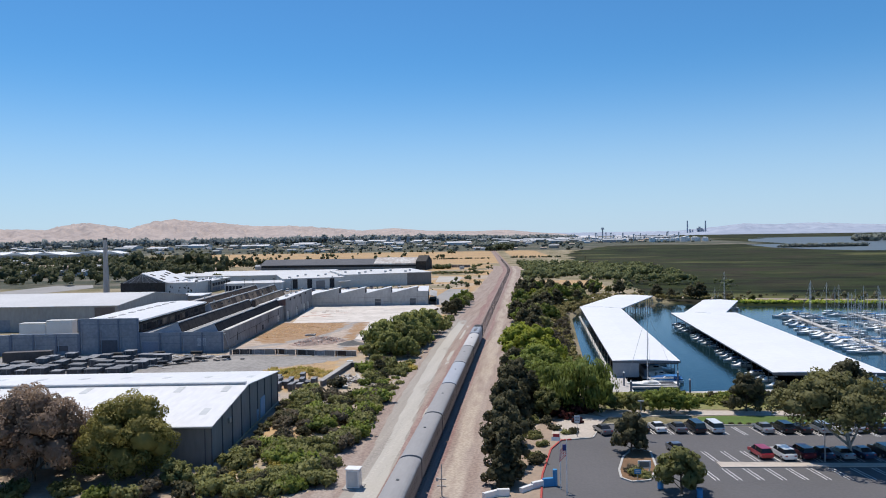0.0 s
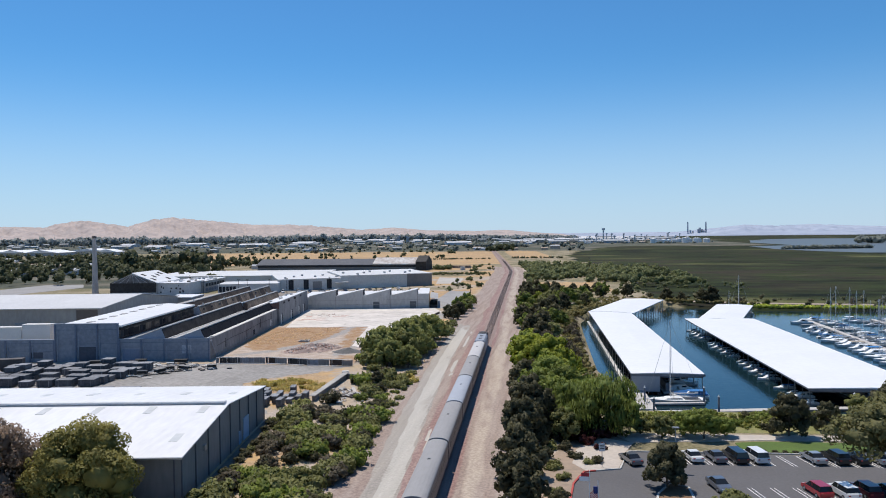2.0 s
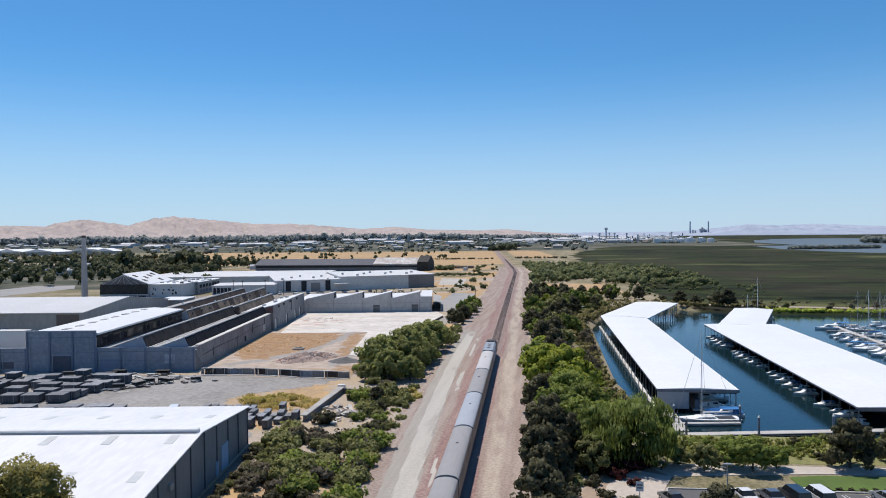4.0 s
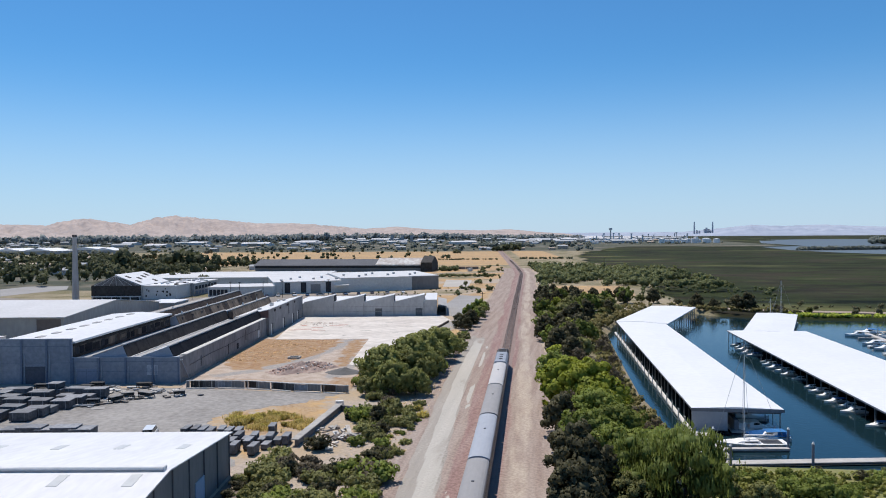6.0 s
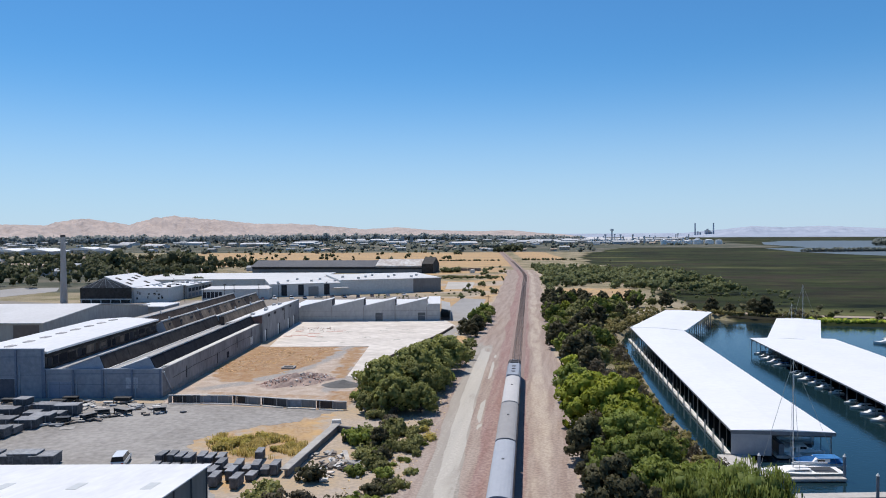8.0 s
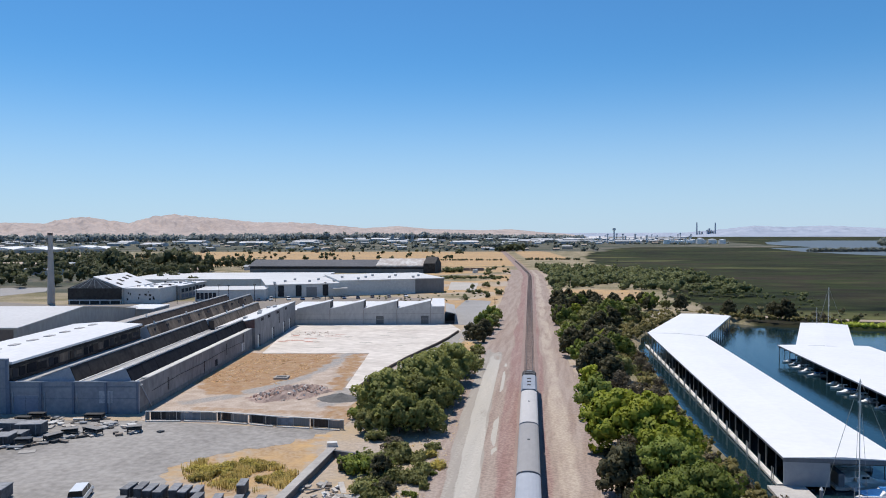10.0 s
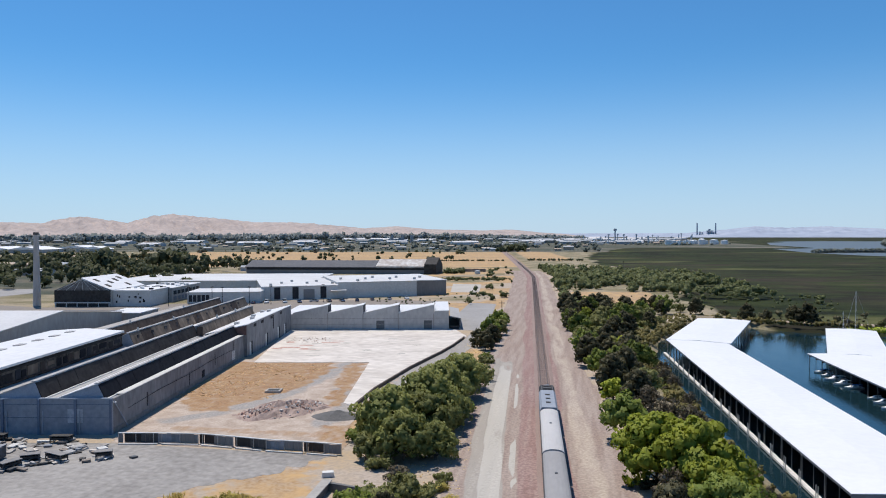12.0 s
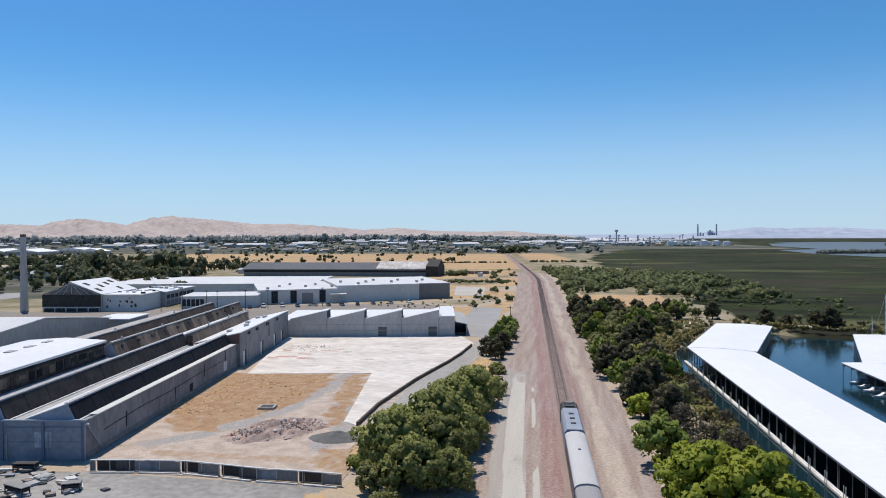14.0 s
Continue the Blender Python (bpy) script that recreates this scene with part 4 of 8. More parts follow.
for i in range(9):
    part("post", B(SWL + 3.9, SWL + 4.05, 0.8 + i * 3.9, 0.95 + i * 3.9, 0, 3.75), STEEL, leanto)

# large white-roofed hall on the west side
hall = thing("storage_hall", at(-144.2, 240.5, 0, 7.8), "grey storage hall with a broad white gabled roof", "hall")
bm = bmesh.new()
profile_x(bm, [(0, 0), (72, 0), (72, 7.1), (34, 11.2), (0, 9.0)], -150, 0)
part("wall", bm, surface("hall_wall", (0.40, 0.39, 0.375), (0.31, 0.30, 0.29), 0.85, 1.0, 0.1, stretch=(1, 1, 0.4)), hall)
for ya, za, yb, zb in ((-0.6, 9.05, 34, 11.3), (34, 11.3, 72.6, 7.15)):
    bm = bmesh.new()
    profile_x(bm, [(ya, za), (yb, zb), (yb, zb + 0.25), (ya, za + 0.25)], -151, 0.5)
    part("roof_slope", bm, surface("hall_roof", (0.56, 0.56, 0.565), (0.47, 0.47, 0.475), 0.6, 1.0, 0.06, bump=0.05), hall)
for i in range(6):
    part("dock_door", B(-30 - i * 16.0, -24 - i * 16.0, -0.06, 0, 0, 4.4), BLUE_WALL, hall)
part("panel_patch", B(-8.5, -1.0, -0.05, 0, 0, 8.6), surface("brown_sheet", (0.19, 0.155, 0.14), (0.15, 0.125, 0.11), 0.9, 1, 0.2), hall)
annex = thing("hall_annex", at(-160.5, 313, 0, 7.8), "low grey annex with a flat white roof behind the hall", "annex")
part("wall", B(0, 11.5, 0, 16, 0, 6.2), GREY_ROOF, annex)
part("roof", B(-0.2, 11.8, -0.2, 16.2, 6.2, 6.5), WHITE_ROOF, annex)

# chimney
ch = thing("chimney", at(-246, 389.5), "tall tapered grey concrete factory chimney", "chimney")
bm = bmesh.new()
tube(bm, (0, 0, 0), (0, 0, 33.2), 1.75, 1.05, 24)
part("shaft", bm, surface("chimney_concrete", (0.50, 0.46, 0.43), (0.37, 0.34, 0.32), 0.9, 0.8, 0.12, stretch=(1, 1, 0.35)), ch)
bm = bmesh.new()
tube(bm, (0, 0, 33.2), (0, 0, 34.4), 1.2, 1.2, 24)
part("crown_ring", bm, surface("chimney_cap", (0.14, 0.12, 0.11)), ch, "dark ring at the top")

# burnt-out shed
burnt_a = math.degrees(math.atan2(3, 25))
burnt = thing("burnt_shed", at(-236, 388, 0, burnt_a), "burnt-out shed with a black open front and pale roof", "shed")
part("wall", B(0.4, 26, 0.4, 34, 0, 7.4), PALE_WALL, burnt)
part("charred_front", B(0, 26.2, 0, 0.38, 2.2, 7.6), CHAR, burnt, "charred black front")
part("front_beam", B(0, 26.2, -0.05, 0.4, 1.6, 2.2), PALE_WALL, burnt)
for i in range(6):
    part("front_post", B(0.4 + i * 5.0, 0.8 + i * 5.0, 0, 0.4, 0, 1.6), PALE_WALL, burnt)
part("dark_opening", B(0.1, 26, 0.1, 0.39, 0, 1.6), CHAR, burnt)
bm = bmesh.new()
profile(bm, [(0, 7.6), (26.2, 7.6), (13, 13.0)], 0.05, 34)
part("gable", bm, surface("burnt_boards", (0.10, 0.09, 0.085), (0.22, 0.22, 0.22), 0.9, 0.8, 0.2), burnt)
bm = bmesh.new()
profile(bm, [(12.6, 13.1), (27.0, 7.5), (27.0, 7.75), (12.6, 13.4)], 0, 34.4)
part("roof_slope", bm, WHITE_ROOF, burnt)
for i, (xa, yy) in enumerate(((15.5, 5), (18.5, 12), (21.5, 4), (17.0, 20), (22.5, 22), (15.5, 27))):
    z = 13.25 - (xa - 12.6) * 0.389
    bm = bmesh.new()
    profile(bm, [(xa, z + 0.0), (xa + 2.6, z - 1.01), (xa + 2.6, z - 0.71), (xa, z + 0.3)], yy, yy + 2.4)
    part("roof_hole", bm, CHAR, burnt, "dark hole in the roof")
part("side_wing", B(26.2, 44, 2, 22, 0, 7.2), PALE_WALL, burnt)
part("wing_roof", B(26.0, 44.4, 1.6, 22.3, 7.2, 7.5), WHITE_ROOF, burnt)
part("rear_wing", B(26.2, 46, 22.1, 60, 0, 6.8), GREY_ROOF, burnt)
part("rear_wing_roof", B(26.0, 46.4, 22.4, 60.3, 6.8, 7.1), WHITE_ROOF, burnt)
for i in range(7):
    part("wing_window", B(46.0, 46.1, 24 + i * 5.0, 27.6 + i * 5.0, 3.6, 5.4), DARK_WALL, burnt)
    part("wing_window", B(46.0, 46.1, 24 + i * 5.0, 27.6 + i * 5.0, 0.8, 2.6), BLUE_TRIM, burnt)
g_ = random.Random(41)
for i in range(13):
    x_, z_ = g_.uniform(27.5, 43), g_.uniform(1.0, 5.5)
    part("wall_hole", B(x_, x_ + g_.uniform(0.4, 1.2), 1.92, 2.0, z_, z_ + g_.uniform(0.4, 1.2)), CHAR, burnt)
for i in range(26):
    x_, y_ = g_.uniform(27, 45), g_.uniform(4, 56)
    z_ = 7.5 if y_ < 21.5 else 7.1
    part("roof_debris", B(x_, x_ + g_.uniform(0.5, 2.4), y_, y_ + g_.uniform(0.4, 1.6), z_, z_ + g_.uniform(0.3, 1.1), bevel=0.04), g_.choice([PALE_WALL, CHAR, GREY_ROOF, WHITE_ROOF]), burnt)
for i in range(7):
    bm = bmesh.new()
    tube(bm, (1.5 + i * 4.0, -0.1, 7.6), (13.0, -0.1, 12.9), 0.1, 0.1, 5)
    part("gable_strut", bm, PALE_WALL, burnt)

# long white-roofed works behind
works_a = math.degrees(math.atan2(34.0, 72.0))
WORKS_ROOF = surface("works_roof", (0.62, 0.62, 0.615), (0.50, 0.50, 0.50), 0.6, 0.8, 0.06, bump=0.05)
works = thing("works_building", at(-152, 428, 0, works_a), "long pale grey works building with a flat white roof", "factory")
part("front_block", B(0, 38, 0, 60, 0, 6.6), PALE_WALL, works)
part("front_roof", B(-0.3, 38.3, -0.3, 60, 6.6, 7.0), WORKS_ROOF, works)
part("main_block", B(38.1, 80, 2, 62, 0, 7.8), PALE_WALL, works)
part("main_roof", B(38, 80.3, 1.7, 62, 7.8, 8.2), WORKS_ROOF, works)
part("end_block", B(80.1, 97, 4, 62, 0, 7.8), GREY_WALL, works)
part("end_roof", B(80.31, 97.3, 3.7, 62, 7.8, 8.2), WORKS_ROOF, works)
for x, w in ((6, 3), (15, 3), (29, 3)):
    part("dark_louvre", B(x, x + w, -0.08, 0, 0.5, 6.4), DARK_WALL, works)
part("gate", B(20.5, 26, -0.08, 0, 0, 5.2), surface("gate_grey", (0.30, 0.30, 0.30)), works)
for i in range(14):
    x, yy = 4 + i * 6.4, 6 + (i * 13 % 30)
    part("roof_vent", B(x, x + 1.4, yy, yy + 1.4, 7.0 if x < 38 else 8.2, 8.0 if x < 38 else 9.3, bevel=0.05), STEEL, works)
part("canopy", B(34, 42, -4, 0, 4.2, 4.5), PALE_WALL, works)
west = thing("west_works", at(-262, 470, 0, 8), "low works sheds with flat white roofs", "factory")
part("wall", B(0, 118, 0, 70, 0, 6.0), PALE_WALL, west)
part("roof", B(-0.3, 118.3, -0.3, 70.3, 6.0, 6.4), WORKS_ROOF, west)
low = thing("low_wing", at(-181, 408, 0, 14), "low pale wing with a flat white roof", "wing")
part("wall", B(0, 34, 0, 24, 0, 5.3), PALE_WALL, low)
part("roof", B(-0.3, 34.3, -0.3, 24.3, 5.3, 5.6), WORKS_ROOF, low)
for i in range(5):
    part("window_band", B(0.6 + i * 2.0, 2.2 + i * 2.0, -0.08, 0.0, 1.0, 4.2), DARK_WALL, low)
MAST = None
for x_, y_ in ((-176, 400), (-166, 403), (-160, 401), (-149, 406), (-140, 410), (-119, 424), (-184, 396)):
    if MAST is None:
        MAST = thing("yard_mast", at(x_, y_), "slim dark yard light mast before the works", "mast", "yard masts")
        bm = bmesh.new()
        tube(bm, (0, 0, 0), (0, 0, 8.6), 0.14, 0.1, 8)
        part("pole", bm, GREY_PANEL, MAST)
        part("head", B(-0.7, 0.7, -0.2, 0.2, 8.5, 8.75, bevel=0.03), GREY_PANEL, MAST)
    else:
        copy_thing(MAST, at(x_, y_, 0, 20))

# long dark shed
dark = thing("long_dark_shed", at(-262, 660, 0, 0.5), "very long shed with a dark roof and pale end roof", "shed")
part("wall", B(0, 158, 0, 30, 0, 5.0), GREY_WALL, dark)
bm = bmesh.new()
profile_x(bm, [(-1, 5.0), (31, 5.0), (31, 5.4), (15, 10.5), (-1, 5.5)], -1, 110)
part("roof", bm, DARK_ROOF, dark)
bm = bmesh.new()
profile_x(bm, [(-1, 5.0), (31, 5.0), (31, 5.4), (15, 11.5), (-1, 6.2)], 110.1, 150)
part("pale_roof", bm, surface("rusty_pale_roof", (0.58, 0.57, 0.55), (0.35, 0.30, 0.27), 0.8, 0.4, 0.1), dark, "pale patched end roof")
part("dark_band", B(0, 150, -0.1, 0, 3.2, 4.9), DARK_WALL, dark)
bm = bmesh.new()
profile_x(bm, [(-2, 0), (32, 0), (32, 7), (15, 13), (-2, 8)], 150.2, 160)
part("dark_end", bm, CHAR, dark)

# ---- covered berths ----


EDGE_DARK = surface("roof_edge", (0.16, 0.18, 0.21), (0.11, 0.125, 0.15), 0.6, 2, 0.3)
PALE_DECK = surface("pale_deck", (0.66, 0.65, 0.62), (0.55, 0.54, 0.51), 0.85, 2, 0.3)


def covered_berths(x0, y0, x1, y1, w, z, wing, label, deck_near=True):
    """A long roof on posts over the water from (x0, y0) to (x1, y1) along its left edge, w wide, with an angled far wing."""
    a = math.degrees(math.atan2(x0 - x1, y1 - y0))
    L = math.hypot(x1 - x0, y1 - y0)
    t = thing("covered_berths", at(x0, y0, 0, a), label, "boat shelter", "covered berths of the harbour")
    bm = bmesh.new()
    profile(bm, [(0, z - 0.25), (w, z - 0.25), (w, z), (w / 2, z + 0.3), (0, z)], 0, L)
    part("roof", bm, DOCK_ROOF, t, "white sheet roof")
    # Dark sheet under the roof, its colour standing in for the shade.
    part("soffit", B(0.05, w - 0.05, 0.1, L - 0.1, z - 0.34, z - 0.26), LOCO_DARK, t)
    part("fascia", B(-0.06, 0.0, 0, L, z - 0.34, z - 0.06), EDGE_DARK, t)
    part("fascia", B(w, w + 0.06, 0, L, z - 0.34, z - 0.06), EDGE_DARK, t)
    # End edge coloured dark, carrying the shade below the roof.
    part("end_fascia", B(-0.06, w + 0.06, -0.06, 0.0, z - 0.62, z - 0.02), EDGE_DARK, t)
    n = int(L / 4.4)
    for side in (0.5, w - 0.5):
        for i in range(n + 1):
            yy = 0.4 + i * (L - 0.8) / n
            bm = bmesh.new()
            tube(bm, (side, yy, WATER_Z - 1.5), (side, yy, z - 0.25), 0.06, 0.06, 6)
            part("post", bm, GREY_WALL, t)
            if i % 2:
                continue
            bm = bmesh.new()
            tube(bm, (side, yy + 0.5, WATER_Z - 1.5), (side, yy + 0.5, z - 0.25), 0.05, 0.05, 6)
            part("post", bm, STEEL, t)
    if deck_near:
        for i in range(2 * n // 3):
            for d_ in (0.0, 0.75):
                bm = bmesh.new()
                yy = 2.5 + i * (L - 4) * 3 / (2 * n) + d_
                tube(bm, (-0.62, yy, WATER_Z - 1.5), (-0.62, yy, WATER_Z + 2.4), 0.07, 0.07, 6)
                part("piling", bm, PALE_DECK, t)
    for i in range(0, n + 1):
        yy = 0.4 + i * (L - 0.8) / n
        part("truss", B(0.4, w - 0.4, yy - 0.06, yy + 0.06, z - 0.9, z - 0.3), LOCO_DARK, t)
    if deck_near:
        part("walkway", B(-0.5, 0.3, 1, L + 2, WATER_Z + 0.15, WATER_Z + 0.5), PALE_DECK, t, "pale floating walkway")
    # Dark block added down the middle so the berths read as shaded.
    part("locker_block", B(w / 2 - 0.4, w / 2 + 0.4, 0.6, L - 0.4, WATER_Z + 0.55, WATER_Z + 2.4), EDGE_DARK, t, "dark block added along the middle to deepen the shade")
    part("middle_walkway", B(w / 2 - 0.9, w / 2 + 0.9, 0.2, L, WATER_Z + 0.15, WATER_Z + 0.55), DOCK_WOOD, t)
    for i in range(0, n + 1, 2):
        yy = 0.9 + i * (L - 0.8) / n
        part("finger_dock", B(w / 2, w - 0.2, yy - 0.35, yy + 0.35, WATER_Z + 0.15, WATER_Z + 0.5), DOCK_WOOD, t)
    # far wing
    wx, wy, wa, wl, ww = wing
    m = pose(wx, wy, 0, 0, 0, wa)
    bm = bmesh.new()
    profile(bm, [(0, z - 0.3), (ww, z - 0.3), (ww, z + 0.05), (ww / 2, z + 0.4), (0, z + 0.05)], 0, wl)
    bm.transform(m)
    part("wing_roof", bm, DOCK_ROOF, t, "white sheet roof of the angled wing")
    k = int(wl / 5)
    for side in (0.5, ww - 0.5):
        for i in range(k + 1):
            bm = bmesh.new()
            yy = 0.4 + i * (wl - 0.8) / k
            tube(bm, (side, yy, WATER_Z - 1.5), (side, yy, z - 0.2), 0.14, 0.14, 6)
            bm.transform(m)
            part("post", bm, STEEL, t)
    return t


m1 = covered_berths(29.2, 177.3, 25.6, 309.0, 16.3, 1.4, (-0.2, 131.0, -20.4, 60.7, 18.3), "long white-roofed covered boat berths on posts over water")
part("end_wall", B(0.05, 6.4, 0.02, 0.2, WATER_Z + 0.6, 1.1), surface("end_wall_grey", (0.33, 0.36, 0.40), (0.28, 0.31, 0.35), 0.7, 1.5, 0.2), m1, "grey sheet end wall")
part("end_platform", B(-2.2, 3.0, -17, 0.0, WATER_Z + 0.15, WATER_Z + 0.6), DOCK_WOOD, m1)
covered_berths(64.4, 168.2, 60.4, 292.5, 25.0, 0.6, (5.0, 124.0, -20, 58, 15.0), "wide white-roofed covered boat berths on posts over water", False)

# quay pontoon and piles
pontoon = thing("pontoon", at(31, 158.2, 0, 10.5), "pale concrete pontoon across the harbour head", "pontoon")
part("deck", B(0, 75, -1.0, 1.0, WATER_Z + 0.1, WATER_Z + 0.6, bevel=0.05), DOCK_WOOD, pontoon)
part("rub_rail", B(0, 75, -1.06, -1.0, WATER_Z + 0.25, WATER_Z + 0.45), LOCO_DARK, pontoon)
PILE = None
for x, y in ((31.6, 157.0), (44.6, 159.6), (43.4, 168.2), (58, 162.0), (31.0, 167.2), (72, 164.6), (86, 167.2)):
    if PILE is None:
        PILE = thing("mooring_pile", at(x, y), "blue-grey steel mooring pile with a white cap", "pile", "mooring piles")
        bm = bmesh.new()
        tube(bm, (0, 0, -6), (0, 0, 0.3), 0.21, 0.21, 12)
        part("shaft", bm, surface("blue_grey_pile", (0.16, 0.20, 0.26), (0.11, 0.14, 0.19), 0.6, 3, 0.5), PILE)
        bm = bmesh.new()
        tube(bm, (0, 0, 0.3), (0, 0, 0.72), 0.25, 0.03, 12)
        part("cap", bm, PAINT_WHITE, PILE)
    else:
        copy_thing(PILE, at(x, y))

# ---- boats ----


def hull(bm, L, w, h, z0=0.0):
    """A boat's hull along y, bow at +y, sitting z0 above the water line."""
    rows = []
    for i in range(9):
        s = i / 8
        y = -L / 2 + L * s
        half = w / 2 * (0.82 + 0.36 * s if s < 0.5 else 1.0) * (1 - max(0, (s - 0.45) / 0.55) ** 2.2)
        half = max(half, 0.03)
        top = z0 + h * (1 + 0.25 * s * s)
        rows.append([bm.verts.new((-half, y, top)), bm.verts.new((-half * 0.75, y, z0 - 0.05)), bm.verts.new((0, y, z0 - 0.35)), bm.verts.new((half * 0.75, y, z0 - 0.05)), bm.verts.new((half, y, top))])
    for a, b in zip(rows, rows[1:]):
        for i in range(4):
            bm.faces.new((a[i], b[i], b[i + 1], a[i + 1]))
        bm.faces.new((a[4], b[4], b[0], a[0]))
    bm.faces.new(rows[0])
    return bm


def sailboat(x, y, a, L=9.5, mast=12.5, cover=None, label="white sailboat with a tall bare mast"):
    t = thing("sailboat", at(x, y, WATER_Z, a), label, "sailboat", "boats in the harbour")
    part("hull", hull(bmesh.new(), L, L * 0.33, 0.6), HULL_WHITE, t)
    bm = bmesh.new()
    profile_x(bm, [(-L * 0.12, 0.55), (L * 0.22, 0.6), (L * 0.15, 0.98), (-L * 0.1, 1.05)], -L * 0.09, L * 0.09)
    part("cabin", bm, HULL_WHITE, t)
    for s in (-1, 1):
        part("cabin_window", B(s * L * 0.09 - 0.02, s * L * 0.09 + 0.02, -L * 0.08, L * 0.1, 0.74, 0.9), GLASS_DARK, t)
    part("cockpit", B(-L * 0.1, L * 0.1, -L * 0.42, -L * 0.15, 0.6, 0.68), LOCO_DARK, t)
    bm = bmesh.new()
    tube(bm, (0, L * 0.08, 0.6), (0, L * 0.08, mast), 0.085, 0.055, 8)
    part("mast", bm, PAINT_WHITE, t)
    bm = bmesh.new()
    tube(bm, (0, L * 0.07, 1.75), (0, -L * 0.34, 1.7), 0.17, 0.15, 8)
    part("boom", bm, cover or PAINT_WHITE, t, "furled sail on the boom")
    bm = bmesh.new()
    tube(bm, (-0.9, L * 0.08, mast * 0.62), (0.9, L * 0.08, mast * 0.62), 0.03, 0.03, 5)
    part("spreader", bm, STEEL, t)
    for a0, a1, r in (((0, L * 0.08, mast - 0.1), (0, L * 0.48, 1.2), 0.035), ((0, L * 0.08, mast - 0.1), (0, -L * 0.47, 1.1), 0.025), ((0, L * 0.08, mast * 0.95), (-L * 0.14, L * 0.06, 1.0), 0.025), ((0, L * 0.08, mast * 0.95), (L * 0.14, L * 0.06, 1.0), 0.025)):
        bm = bmesh.new()
        tube(bm, a0, a1, r, r, 4)
        part("stay", bm, STEEL, t)
    return t


def motorboat(x, y, a, L=7.5, canopy=None, label="white motorboat with a low cabin"):
    t = thing("motorboat", at(x, y, WATER_Z, a), label, "motorboat", "boats in the harbour")
    part("hull", hull(bmesh.new(), L, L * 0.36, 0.62), HULL_WHITE, t)
    bm = bmesh.new()
    profile_x(bm, [(-L * 0.2, 0.6), (L * 0.3, 0.7), (L * 0.14, 1.05), (L * 0.05, 1.65), (-L * 0.2, 1.65)], -L * 0.12, L * 0.12)
    part("cabin", bm, HULL_WHITE, t)
    part("windscreen", B(-L * 0.121, L * 0.121, -L * 0.1, L * 0.045, 1.15, 1.5), GLASS_DARK, t)
    part("canopy", B(-L * 0.14, L * 0.14, -L * 0.4, L * 0.04, 1.66, 1.78, bevel=0.04), canopy or HULL_WHITE, t)
    return t


# ---- trees ----
rng = np.random.default_rng(5)


def leaf_cloud(lobes, count, size, droop=0.0, seed=0):
    """Small leaf sprays on rounded clumps that sit all over the lobes (x, y, z, r, flat). Returns verts, faces, soft normals."""
    g = np.random.default_rng(seed)
    lobes = np.array(lobes, float)
    per = 9
    k = len(lobes) * per
    cd = g.normal(size=(k, 3)) + np.array([0, 0, 0.15])
    cd /= np.linalg.norm(cd, axis=1)[:, None]
    base = np.repeat(lobes, per, axis=0)
    sq = np.stack([np.ones(k), np.ones(k), base[:, 4]], -1)
    cc = base[:, :3] + cd * (base[:, 3] * g.uniform(0.55, 0.85, k))[:, None] * sq
    cr = base[:, 3] * g.uniform(0.3, 0.5, k)
    pick = g.choice(k, count, p=cr ** 2 / (cr ** 2).sum())
    d = g.normal(size=(count, 3)) + 0.6 * cd[pick]
    d /= np.linalg.norm(d, axis=1)[:, None]
    c = cc[pick] + d * (cr[pick] * (0.80 + 0.28 * g.random(count)))[:, None]
    soft = 0.8 * d + 0.6 * cd[pick] + 0.13 * g.normal(size=(count, 3)) + np.array([0, 0, 0.2])
    soft /= np.linalg.norm(soft, axis=1)[:, None]
    nrm = d + 0.5 * g.normal(size=(count, 3))
    nrm /= np.linalg.norm(nrm, axis=1)[:, None]
    u = np.cross(nrm, g.normal(size=(count, 3)))
    u /= np.linalg.norm(u, axis=1)[:, None] + 1e-9
    v = np.cross(nrm, u)
    if droop:
        u = u * 0.35
        v = v * 0.3 + np.array([0, 0, -droop])
    s = size * (0.6 + 0.8 * g.random(count))
    a = (s * 0.5)[:, None]
    vs = np.stack([c - u * a - v * a * 0.4, c + u * a * 0.2 - v * a, c + u * a + v * a * 0.3, c - u * a * 0.3 + v * a], 1)
    vs[:, 1] += nrm * a * 0.35
    vs[:, 3] += nrm * a * 0.25
    f = np.arange(count * 4).reshape(-1, 4)
    return vs.reshape(-1, 3), f, np.repeat(soft, 4, axis=0)


def core_blobs(lobes, shrink=0.66, seg=6):
    """A rough inner mass for each lobe, so that the crown isn't hollow. Returns verts, faces, normals."""
    vs, fs, ns = [], [], []
    for x, y, z, r, flat in lobes:
        k = len(vs)
        for i in range(1, 5):
            th = math.pi * i / 5
            for j in range(seg):
                ph = 2 * math.pi * j / seg + i * 0.4
                q = r * shrink * (0.85 + 0.4 * noise.noise(Vector((x + i * 1.7, y + j * 2.3, z))))
                e = (math.sin(th) * math.cos(ph), math.sin(th) * math.sin(ph), math.cos(th))
                vs.append((x + q * e[0], y + q * e[1], z + q * flat * e[2]))
                ns.append(e)
        for i in range(3):
            for j in range(seg):
                a, b = k + i * seg + j, k + i * seg + (j + 1) % seg
                fs.append((a, a + seg, b + seg, b))
        fs.append(tuple(range(k, k + seg)))
        fs.append(tuple(range(k + 3 * seg, k + 4 * seg))[::-1])
    return vs, fs, ns


def soften(ob, normals):
    me = ob.data
    me.polygons.foreach_set("use_smooth", np.ones(len(me.polygons), bool))
    me.normals_split_custom_set_from_vertices([tuple(q) for q in normals])
    return ob


